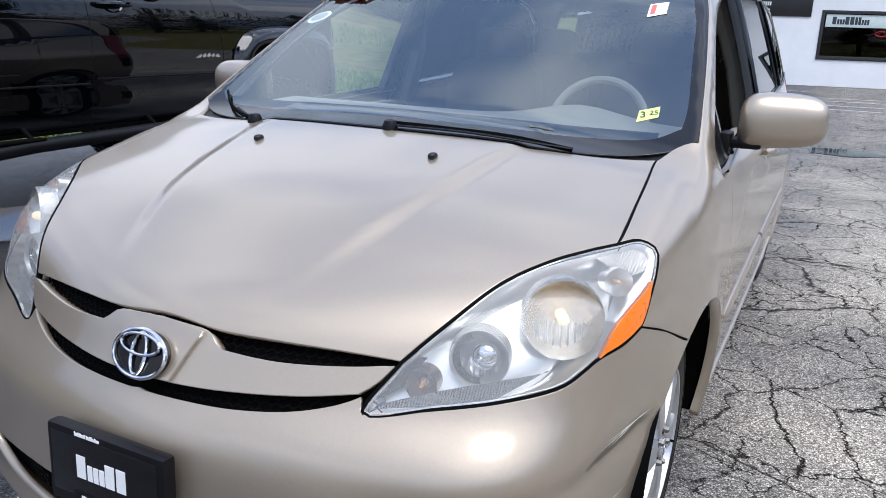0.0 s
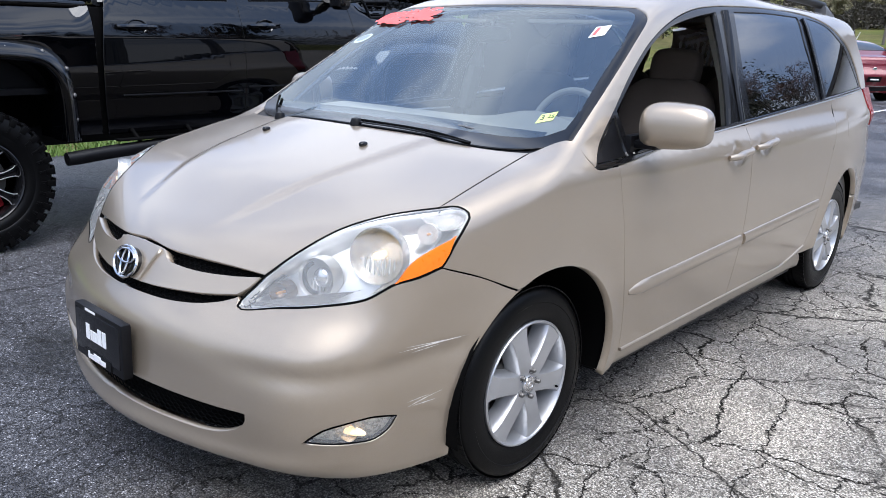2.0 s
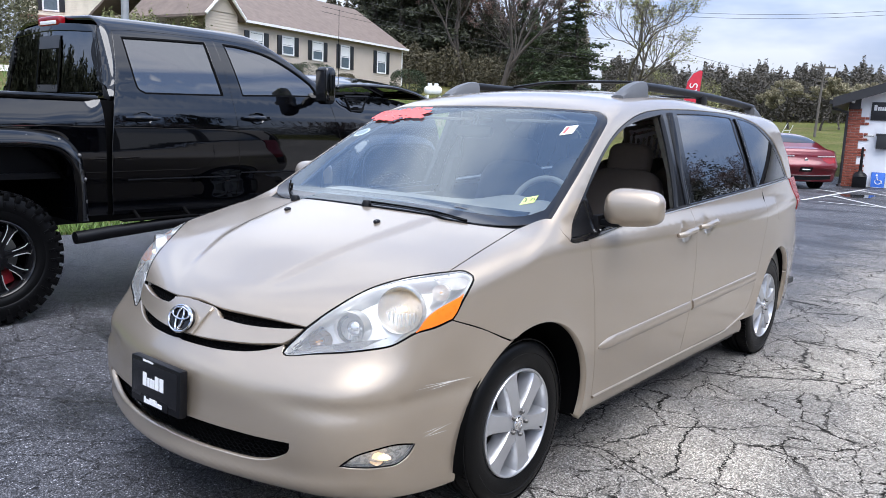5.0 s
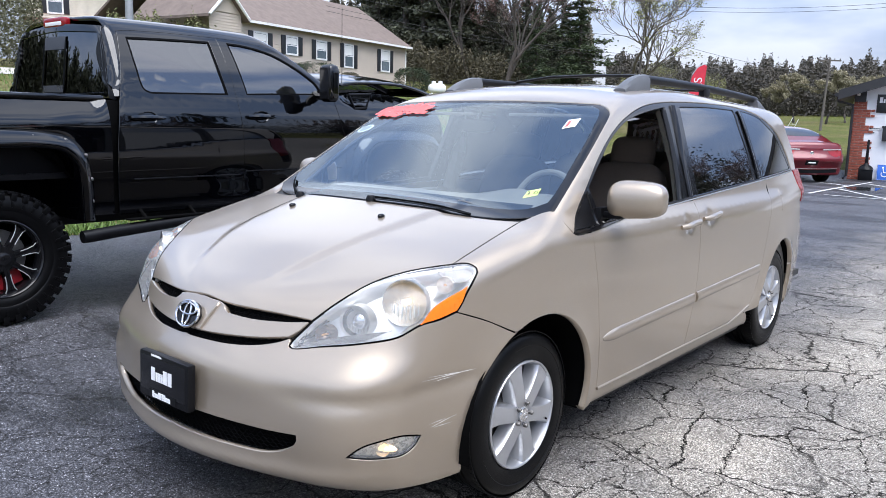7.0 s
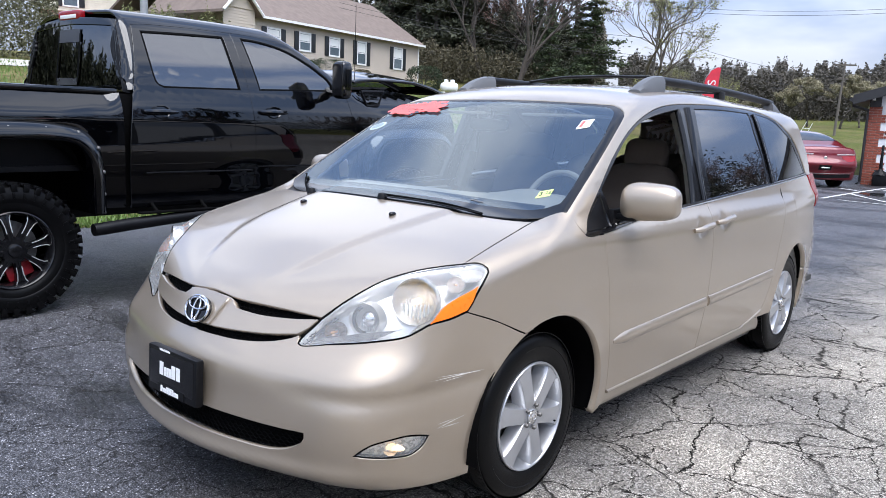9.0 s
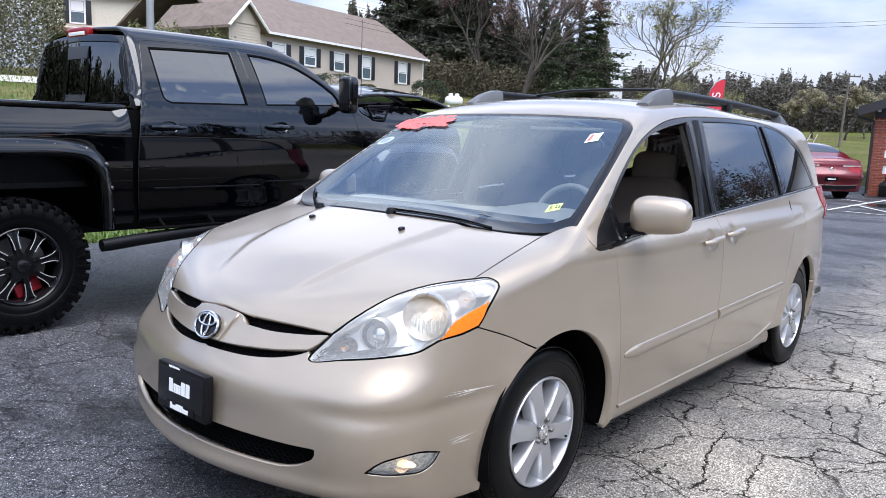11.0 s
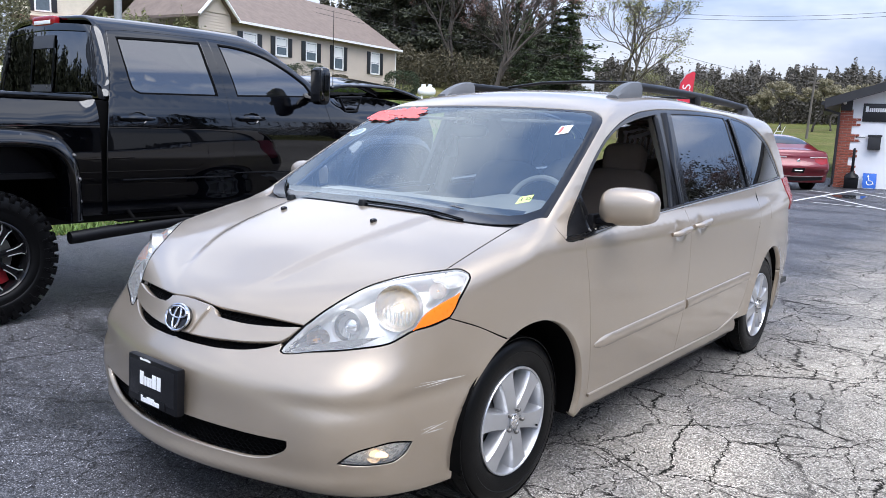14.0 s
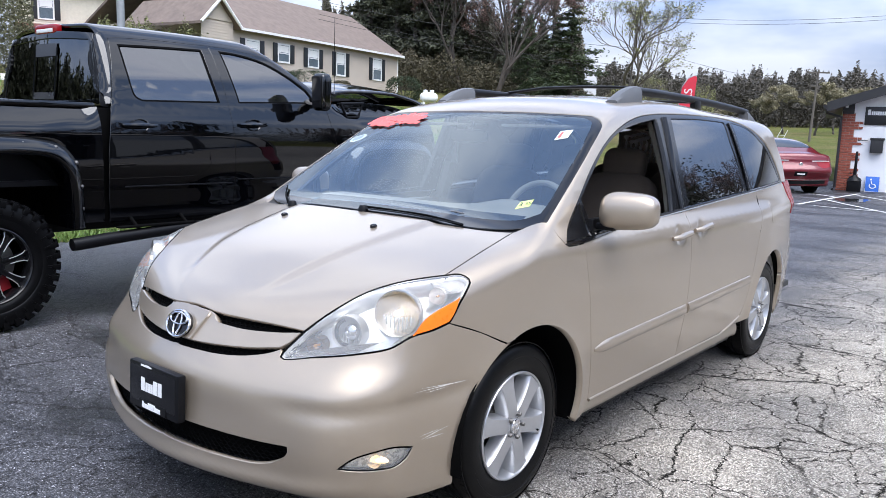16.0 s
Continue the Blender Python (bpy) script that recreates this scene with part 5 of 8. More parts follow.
door_split = tside((1.47, 2.14), (1.485, 1.96), (1.51, 1.74), (1.53, 1.55), (1.55, 1.30), (1.55, 1.0), (1.52, 0.73))
rear_split = tside((0.58, 2.11), (0.54, 1.90), (0.50, 1.70), (0.46, 1.5), (0.43, 1.2), (0.43, 0.95), (0.44, 0.73))
front_split = tside((2.60, 1.72), (2.66, 1.5), (2.72, 1.28), (2.74, 1.0), (2.73, 0.73))
rear_head = tside((0.58, 2.11), (0.66, 2.122), (0.95, 2.135), (1.47, 2.14))
front_head = tside((1.47, 2.14), (1.75, 2.13), (2.0, 2.08), (2.25, 1.975), (2.45, 1.86), (2.60, 1.72))
win_r = [tside((0.64, 2.07), (0.95, 2.085), (1.385, 2.10)), tside((1.385, 2.10), (1.40, 1.9), (1.44, 1.665)), tside((1.44, 1.665), (1.05, 1.655), (0.74, 1.648)), tside((0.74, 1.648), (0.68, 1.68), (0.65, 1.85), (0.64, 2.07))]
win_f = [tside((1.56, 2.105), (1.75, 2.095), (2.0, 2.045), (2.25, 1.93), (2.42, 1.82)), tside((2.42, 1.82), (2.47, 1.75), (2.48, 1.705)), tside((2.48, 1.705), (2.05, 1.69), (1.63, 1.672)), tside((1.63, 1.672), (1.59, 1.9), (1.56, 2.105))]
truck_panel("rear_door", [rear_head, door_split, tside((1.52, 0.73), (1.0, 0.728), (0.44, 0.73)), rear_split[::-1]], BLACK_PAINT, holes=[win_r], step=0.028)
truck_panel("front_door", [front_head, front_split, tside((2.73, 0.73), (2.1, 0.728), (1.52, 0.73)), door_split[::-1]], BLACK_PAINT, holes=[win_f], step=0.028)
truck_panel("bed_side", [tside((-1.9, 1.585), (-0.8, 1.59), (0.375, 1.592)), tside((0.375, 1.592), (0.385, 1.4), (0.39, 1.0), (0.40, 0.74)), tside((0.40, 0.74), (0.25, 0.74), (0.16, 0.74)), tside((0.16, 0.74), (0.16, 1.05), (0.10, 1.20), (-0.02, 1.27), (-0.44, 1.285), (-0.86, 1.27), (-0.98, 1.20), (-1.04, 1.05), (-1.04, 0.74)), tside((-1.04, 0.74), (-1.5, 0.76), (-1.9, 0.78)), tside((-1.9, 0.78), (-1.92, 1.2), (-1.9, 1.585))[:2]], BLACK_PAINT, step=0.03)
truck_panel("front_fender", [tside((2.60, 1.70), (3.0, 1.74), (3.6, 1.72), (4.1, 1.62)), tside((4.1, 1.62), (4.2, 1.3), (4.2, 1.0)), tside((4.2, 1.0), (4.1, 0.98)) + tside((3.96, 1.22), (3.5, 1.30), (3.04, 1.22)), tside((3.04, 1.22), (2.92, 1.05), (2.90, 0.73)), tside((2.90, 0.73), (2.82, 0.73), (2.73, 0.73)), front_split[::-1]], BLACK_PAINT, step=0.035)
hood_t = ttop((TX + 0.0, 2.72), (TX + 0.5, 2.74), (TX + 0.88, 2.78))
truck_panel("truck_hood", [hood_t, ttop((TX + 0.88, 2.78), (TX + 0.90, 3.4), (TX + 0.84, 4.2)), ttop((TX + 0.84, 4.2), (TX + 0.4, 4.32), (TX, 4.35)), ttop((TX, 4.35), (TX, 3.6), (TX, 2.9))], BLACK_PAINT, way=(0, 0.1, -1), step=0.05)
# cab frame round the doors
roof_rim = tside((0.50, 2.13), (0.60, 2.16), (0.85, 2.175), (1.2, 2.18), (1.65, 2.17), (2.0, 2.12), (2.27, 2.01))
truck_panel("cab_frame", [tside((0.445, 1.615), (0.45, 1.75), (0.46, 1.95)) + roof_rim, tside((2.27, 2.01), (2.52, 1.87), (2.72, 1.75)), tside((2.72, 1.75), (2.60, 1.72))[:1] + front_head[::-1], rear_head[::-1], rear_split[:3], tside((0.48, 1.615), (0.445, 1.615))], BLACK_PAINT, step=0.025, depth=0.02)
DARK_GLASS = glass("truck_privacy_glass", (0.02, 0.02, 0.022), 2.3)
truck_panel("rear_door_window", win_r, DARK_GLASS, inset=0.012, depth=0.0, step=0.05, label="dark tinted door glass")
truck_panel("front_door_window", win_f, DARK_GLASS, inset=0.012, depth=0.0, step=0.05, label="dark tinted door glass")
truck_panel("window_seal", win_r, SEAL, inset=0.003, gap=-0.001, depth=0.012, step=0.04, holes=[win_r], hole_gap=0.012)
truck_panel("window_seal", win_f, SEAL, inset=0.003, gap=-0.001, depth=0.012, step=0.04, holes=[win_f], hole_gap=0.012)
truck_panel("cab_roof", [roof_rim, [roof_rim[-1]] + ttop((TX + 0.6, 2.05), (TX + 0.3, 2.02), (TX, 2.0)), ttop((TX, 2.0), (TX, 1.2), (TX, 0.7), (TX, 0.53)), ttop((TX, 0.50), (TX + 0.4, 0.50), (TX + 0.62, 0.51)) + [roof_rim[0]]], BLACK_PAINT, way=(-0.35, 0.12, -0.9), step=0.035)
rg = [trear((TX - 0.66, 2.095), (TX, 2.125), (TX + 0.66, 2.095)), trear((TX + 0.66, 2.095), (TX + 0.73, 1.85), (TX + 0.80, 1.645)), trear((TX + 0.80, 1.645), (TX, 1.635), (TX - 0.80, 1.645)), trear((TX - 0.80, 1.645), (TX - 0.73, 1.85), (TX - 0.66, 2.095))]
rear_all = [trear((TX - 0.69, 2.145), (TX, 2.185), (TX + 0.69, 2.145)), trear((TX + 0.69, 2.145), (TX + 0.79, 1.90), (TX + 0.87, 1.60)), trear((TX + 0.87, 1.60), (TX, 1.58), (TX - 0.87, 1.60)), trear((TX - 0.87, 1.60), (TX - 0.79, 1.90), (TX - 0.69, 2.145))]
truck_panel("cab_rear", rear_all, BLACK_PAINT, twin=False, way=(0, 1, -0.1), fn=truck_cab, holes=[rg], step=0.03)
truck_panel("corner_pillar", [trear((TX + 0.87, 1.60), (TX + 0.79, 1.90), (TX + 0.69, 2.145)), tside((0.50, 2.13), (0.46, 1.95), (0.45, 1.75), (0.445, 1.60))], PLASTIC, way=(-0.72, 0.68, -0.12), fn=truck_cab, gap=0.0, step=0.02)
rear_glass = truck_panel("rear_window", rg, DARK_GLASS, twin=False, way=(0, 1, -0.1), fn=truck_cab, inset=0.01, depth=0.0, step=0.05, label="dark sliding rear window")
for x0, x1 in ((TX - 0.17, TX - 0.145), (TX + 0.20, TX + 0.225)):
    part("slider_bar", Geo().add([p for x in (x0, x1) for p in trear((x, 1.67), (x, 1.8), (x, 1.95), (x, 2.05))], [(0, 1, 5, 4), (1, 2, 6, 5), (2, 3, 7, 6)]), SEAL, rear_glass)
# grey strips put the light seen through the slider into their colour
for z0, z1 in ((1.985, 2.085), (1.645, 1.70)):
    part("slider_light_strip", Geo().add([p for z in (z0, z1) for p in trear((TX - 0.15, z), (TX, z), (TX + 0.21, z))], [(0, 1, 4, 3), (1, 2, 5, 4)]), surface("slider_light_grey", (0.035, 0.036, 0.04), 0.3) if z0 > 1.9 else bpy.data.materials["slider_light_grey"], rear_glass)
part("brake_light", Geo().blob((0, 0, 0), (0.20, 0.03, 0.040), 0.4, 14), RED_LENS, truck, "red high-mounted brake light", Matrix.Translation((TX, 0.48, 2.20)))
part("cargo_lamp", Geo().box((-0.14, -0.004, -0.016), (0.14, 0.004, 0.014), 0.004), WHITE, truck, "", Matrix.Translation((TX, 0.452, 2.19)))
# added dark fillers that keep the gaps between the panels in shade
for sd in (1, -1):
    part("pillar_gap_filler", Geo().tube([(TX + sd * 0.88, 0.52, 1.55), (TX + sd * 0.85, 0.52, 1.75), (TX + sd * 0.78, 0.55, 1.95), (TX + sd * 0.64, 0.62, 2.08)], [0.05, 0.045, 0.045, 0.04], 10), SEAL, truck)
    part("roof_gap_filler", Geo().tube([(TX + sd * 0.66, 0.60, 2.11), (TX + sd * 0.66, 1.2, 2.135), (TX + sd * 0.67, 1.7, 2.11), (TX + sd * 0.72, 2.1, 1.99), (TX + sd * 0.80, 2.5, 1.80)], 0.035, 8), SEAL, truck)
    part("door_pillar", Geo().tube([(TX + sd * 0.86, 1.53, 1.6), (TX + sd * 0.80, 1.49, 1.85), (TX + sd * 0.68, 1.47, 2.11)], 0.05, 8), SEAL, truck)
part("bed_gap_filler", Geo().box((TX - 0.93, 0.365, 0.74), (TX + 0.93, 0.52, 1.585), 0.01), SEAL, truck)
part("inner_filler", Geo().box((TX - 0.90, 0.52, 0.76), (TX + 0.90, 4.1, 1.56), 0.02), SEAL, truck)
# bed: rails, floor, far wall, tailgate side
for s in (1, -1):
    rail = Geo().box((TX + s * 0.905 - 0.045, -1.92, 1.575), (TX + s * 0.905 + 0.035, 0.37, 1.618), 0.016)
    part("bed_rail", rail, PLASTIC if s < 0 else BLACK_PAINT, truck)
    part("bed_wall", Geo().box((TX + s * 0.86 - 0.02, -1.9, 1.05), (TX + s * 0.86 + 0.02, 0.36, 1.58), 0.01), PLASTIC, truck)
part("bed_floor", Geo().box((TX - 0.9, -1.9, 1.02), (TX + 0.9, 0.36, 1.06)), PLASTIC, truck)
part("bed_front", Geo().box((TX - 0.88, 0.30, 1.05), (TX + 0.88, 0.36, 1.56), 0.01), BLACK_PAINT, truck)
# fender flares with bolts
for s in (1, -1):
    for yc in (-0.44, 3.50):
        flare = part("fender_flare", Geo(), BLACK_PAINT, truck, "satin black bolted fender flare")
        g = Geo()
        prof = [(0.165, -0.10), (0.165, 0.35), (0.135, 0.52), (0.04, 0.60), (-0.12, 0.625)]
        out = [(yc + 0.60, 0.72), (yc + 0.595, 1.02), (yc + 0.56, 1.17), (yc + 0.47, 1.26), (yc + 0.33, 1.295), (yc, 1.305), (yc - 0.33, 1.295), (yc - 0.47, 1.26), (yc - 0.56, 1.17), (yc - 0.595, 1.02), (yc - 0.60, 0.72)]
        ring = spline([(0, *q) for q in out], 0.04)
        ring = np.concatenate([ring, [[0, *out[-1]]]])
        n = len(ring)
        v, f = [], []
        for i, (_, y, z) in enumerate(ring):
            c = Vector((0, y - yc, z - 0.75))
            c.normalize()
            for inn, xo in ((0.075, -0.005), (0.06, 0.03), (0.03, 0.062), (0.0, 0.078), (-0.035, 0.085), (-0.055, 0.078), (-0.062, 0.05), (-0.062, -0.12)):
                v.append((TX + s * (THW + xo), y + c.y * inn, z + c.z * inn))
        f = [(i * 8 + j, i * 8 + j + 1, (i + 1) * 8 + j + 1, (i + 1) * 8 + j) for i in range(n - 1) for j in range(7)]
        part("flare_skin", g.add(v, f), BLACK_PAINT, flare)
        bolt = mesh_of("flare_bolt", Geo().lathe([(0.0, 0.014), (0.009, 0.012), (0.014, 0.005), (0.017, 0.0)], 14), STEEL)
        for y, z in ((yc + 0.632, 0.86), (yc + 0.632, 1.02), (yc + 0.60, 1.19), (yc + 0.46, 1.30), (yc + 0.24, 1.325), (yc, 1.33), (yc - 0.24, 1.325), (yc - 0.46, 1.30), (yc - 0.60, 1.19)):
            b = new("flare_bolt", bolt)
            b.parent, b.matrix_basis = flare, pose(TX + s * (THW + 0.048), y, z, 0, 70 * s, 0)
        g = Geo()
        arch = [(yc + 0.62 * math.cos(q), 0.74 + 0.56 * math.sin(q)) for q in (radians(-4 + 188 * i / 20) for i in range(21))]
        g.add([(TX + s * x, q, w) for q, w in arch for x in (THW - 0.03, 0.45)], [(2 * i, 2 * i + 1, 2 * i + 3, 2 * i + 2) for i in range(20)])
        g.add([(TX + s * 0.45, q, w) for q, w in arch], [tuple(range(21))])
        part("inner_well", g, SEAL, flare)
# tube steps
for s in (1, -1):
    step = part("side_step", Geo(), PLASTIC, truck, "black tube side step hanging on brackets")
    x = TX + s * 1.06
    part("step_tube", Geo().tube([(x, 0.10, 0.605), (x, 0.16, 0.608), (x, 0.36, 0.625), (x, 1.0, 0.665), (x, 2.0, 0.68), (x, 2.6, 0.68)], [0.045, 0.047, 0.047, 0.042, 0.042, 0.042], 16), PLASTIC, step)
    for y in (0.62, 1.05, 2.0):
        part("step_bracket", Geo().tube([(x, y, 0.68), (x - s * 0.12, y - 0.02, 0.78), (x - s * 0.3, y - 0.03, 0.82)], 0.014, 8), SEAL, step)
    part("step_pad", Geo().box((x - 0.035, 0.45, 0.697), (x + 0.035, 1.1, 0.712), 0.006), SEAL, step)
# mirrors, handles, door strips, vents, aerial, badge
for s in (1, -1):
    tm = part("tow_mirror", Geo(), BLACK_PAINT, truck, "tall black tow mirror")
    part("mirror_shell", Geo().blob((0, 0, 0), (0.078, 0.06, 0.165), 0.4, 16), BLACK_PAINT, tm, m=Matrix.Translation((TX + s * 1.20, 2.34, 1.80)))
    part("mirror_glass", Geo().box((-0.06, -0.068, -0.14), (0.06, -0.056, 0.14), 0.01), GLOSS_BLACK, tm, m=Matrix.Translation((TX + s * 1.20, 2.34, 1.80)))
    part("mirror_arm", Geo().tube([(TX + s * 0.93, 2.42, 1.70), (TX + s * 1.05, 2.40, 1.69), (TX + s * 1.18, 2.36, 1.70)], [0.045, 0.035, 0.03], 10), BLACK_PAINT, tm)
    for y in (0.54, 1.60):
        h = part("door_handle", Geo(), BLACK_PAINT, truck)
        z = 1.462 + 0.026 * (y - 0.54)
        part("grip", Geo().tube([(TX + s * (1.0 + b), y + 0.275 * i / 6, z + 0.004 * i / 6) for i, b in enumerate((0.005, 0.026, 0.034, 0.036, 0.034, 0.026, 0.005))], [0.014, 0.019, 0.021, 0.021, 0.021, 0.019, 0.014], 10), BLACK_PAINT, h)
        part("finger_cup", Geo().lathe([(0.0, -0.02), (0.05, -0.014), (0.064, 0.003), (0.07, 0.001)], 24, Matrix.Translation((TX + s * 0.997, y + 0.145, z)) @ pose(0, 0, 0, 0, 90 * s, 0) @ Matrix.Diagonal((0.75, 1.15, 1, 1))), BLACK_PAINT, h)
    for y0, y1 in ((0.55, 1.52), (1.57, 2.68)):
        part("door_strip", Geo().box((TX + s * 0.992 - 0.006, y0, -0.006), (TX + s * 0.992 + 0.008, y1, 0.006), 0.004, Matrix.Translation((0, 0, 1.000 + 0.028 * (y0 - 0.55)))), PLASTIC, truck)
    vent = part("hood_vent", Geo(), PLASTIC, truck, "black louvred fender vent")
    base = THW - 0.055
    part("vent_frame", Geo().tube([(TX + s * (base + 0.012), y, z) for y, z in ((2.80, 1.72), (3.10, 1.735), (3.04, 1.60), (2.88, 1.59), (2.80, 1.72))], 0.014, 8), PLASTIC, vent)
    for k in range(3):
        part("louvre", Geo().box((TX + s * base - 0.01, 2.84 + 0.02 * k, 1.685 - 0.035 * k), (TX + s * base + 0.016, 3.07 - 0.015 * k, 1.693 - 0.035 * k), 0.003), PLASTIC, vent)
part("aerial", Geo().tube([(TX + 0.80, 2.86, 1.83), (TX + 0.80, 2.86, 2.55)], [0.004, 0.0025], 6), PLASTIC, truck)
badge = part("door_badge", Geo(), CHROME, truck, "chrome script badge in the shape of hills")
for k in range(5):
    part("badge_peak", Geo().prism([(0.0, 0.0), (0.05, 0.035 - 0.004 * abs(k - 2)), (0.075, 0.0)], 0.006), CHROME, badge, m=pose(TX + THW + 0.0, 2.44 + 0.045 * k, 1.145, 90, 0, 90))
# underside
for s in (1, -1):
    part("frame_rail", Geo().box((TX + s * 0.42 - 0.05, -1.8, 0.62), (TX + s * 0.42 + 0.05, 4.2, 0.76), 0.01), PLASTIC, truck)
part("rear_axle", Geo().tube([(TX - 0.8, -0.44, 0.50), (TX + 0.8, -0.44, 0.50)], 0.05, 12).blob((TX, -0.44, 0.50), (0.16, 0.17, 0.16), 0.9, 12), PLASTIC, truck)
part("front_axle", Geo().tube([(TX - 0.8, 3.50, 0.50), (TX + 0.8, 3.50, 0.50)], 0.05, 12), PLASTIC, truck)
part("fuel_tank", Geo().box((TX - 0.35, 0.4, 0.60), (TX + 0.35, 2.6, 0.80), 0.05), PLASTIC, truck)
RED_STEEL = surface("red_painted_steel", (0.35, 0.012, 0.02), 0.4)
MACHINED = surface("machined_edge", (0.80, 0.80, 0.81), 0.3, 0.7, 0.05)


def mud_wheel(parent, m):
    w = part("wheel", Geo(), RUBBER, parent, "black eight-spoke wheel with machined edges and knobbly tyre", m)
    part("tyre", Geo().lathe([(0.26, -0.29), (0.36, -0.31), (0.425, -0.295), (0.443, -0.26), (0.446, -0.15), (0.443, -0.04), (0.425, -0.005), (0.40, 0.006), (0.36, 0.012), (0.33, 0.010), (0.325, 0.006), (0.30, 0.006), (0.272, -0.004), (0.262, -0.014)], 72), RUBBER, w, "knobbly all-terrain tyre")
    n = 34
    shapes = []
    for kind in range(3):
        g = Geo()
        if kind == 0:
            g.box((0.438, -0.034, -0.055), (0.457, 0.026, -0.004), 0.005).box((0.395, -0.030, -0.012), (0.445, 0.010, 0.010), 0.005).box((0.352, -0.012, -0.004), (0.392, 0.004, 0.0155), 0.004)
        elif kind == 1:
            g.box((0.442, -0.030, -0.135), (0.457, 0.030, -0.070), 0.004)
        else:
            g.box((0.442, -0.028, -0.225), (0.457, 0.030, -0.15), 0.004)
        shapes.append(mesh_of("tread_lug", g, RUBBER))
    for i in range(n):
        for kind, me in enumerate(shapes):
            ob = new("tread_lug", me)
            ob.parent, ob.matrix_basis = w, Matrix.Rotation(2 * math.pi * (i + 0.4 * kind) / n, 4, "Z")
    for i in range(5):
        a = -1.25 + 0.13 * i
        part("lettering_bar", Geo().box((0.295, -0.014, 0.0085), (0.332, 0.014, 0.0115), 0.002, Matrix.Rotation(a, 4, "Z")), surface("raised_letter_grey", (0.24, 0.24, 0.24), 0.6) if i == 0 else bpy.data.materials["raised_letter_grey"], w)
    part("rim", Geo().lathe([(0.262, -0.012), (0.264, 0.0), (0.258, 0.004), (0.248, -0.006), (0.240, -0.03), (0.232, -0.08), (0.235, -0.25)], 60), GLOSS_BLACK, w, "gloss black deep rim")
    spoke = Geo()
    edge = Geo()
    rows = ((0.07, 0.021, -0.010), (0.12, 0.019, -0.016), (0.17, 0.020, -0.022), (0.215, 0.027, -0.030), (0.246, 0.046, -0.036))
    sec = ((-1, -0.055), (-1, -0.006), (-0.82, 0.0), (-0.25, -0.001), (-0.18, -0.007), (0.18, -0.007), (0.25, -0.001), (0.82, 0.0), (1, -0.006), (1, -0.055))
    spoke.add([(r, k * hw, z + d) for r, hw, z in rows for k, d in sec], [(i * 10 + j, i * 10 + j + 1, i * 10 + 11 + j, i * 10 + 10 + j) for i in range(4) for j in range(9)])
    for sgn in (1, -1):
        edge.tube([(r, sgn * hw * 0.94, z + 0.001) for r, hw, z in rows[1:]], 0.0034, 6)
    half = math.pi / 8
    edge.tube([(0.247 * math.cos(a), 0.247 * math.sin(a), -0.032) for a in (0.175 + (2 * half - 0.35) * i / 6 for i in range(7))], 0.0036, 6)
    ms, me_ = mesh_of("spoke", spoke, GLOSS_BLACK), mesh_of("spoke_edge", edge, MACHINED)
    for i in range(8):
        for nm, mm in (("spoke", ms), ("spoke_edge", me_)):
            ob = new(nm, mm)
            ob.parent, ob.matrix_basis = w, Matrix.Rotation(2 * math.pi * i / 8 + 0.2, 4, "Z")
    part("hub", Geo().lathe([(0.0, 0.012), (0.03, 0.012), (0.042, 0.006), (0.046, -0.01), (0.085, -0.014), (0.09, -0.05)], 32), GLOSS_BLACK, w)
    part("brake_disc", Geo().lathe([(0.0, -0.12), (0.19, -0.12), (0.19, -0.15)], 36), STEEL, w)
    part("brake_caliper", Geo().box((0.12, -0.09, -0.17), (0.22, 0.09, -0.09), 0.02, Matrix.Rotation(0.35, 4, "Z")), RED_STEEL, w, "red brake caliper")
    part("wheel_back", Geo().lathe([(0.0, -0.22), (0.235, -0.23)], 32), SEAL, w)
    return w


for y in (-0.44, 3.50):
    for s in (1, -1):
        mud_wheel(truck, pose(TX + s * 1.07, y, 0.51, 0, 90 * s, 0))


# ---- ground ----
def ground_z(x, y):
    x, y = np.asarray(x, float), np.asarray(y, float)
    lot = 0.055 * ease((-1.4 - x) / 2.2)
    bank = np.clip(-6.85 - x, 0, 60)
    hill = 0.125 * bank * bank / (bank + 2.5) - 0.06 * np.clip(bank - 28, 0, 80)
    hill = hill * np.maximum(ease((-x / (np.abs(y) + 5) - 0.35) / 0.4), ease((32 - y) / 16))
    rise = 0.2 * ease((y - 5) / 17) + 0.033 * np.clip(y - 23, 0, 300)
    dip = 0.12 * np.exp(-((x + 3.6) / 1.1) ** 2 - ((y - 19.8) / 1.9) ** 2)
    return lot + hill + rise - dip


def gz(x, y):
    return float(ground_z(x, y))


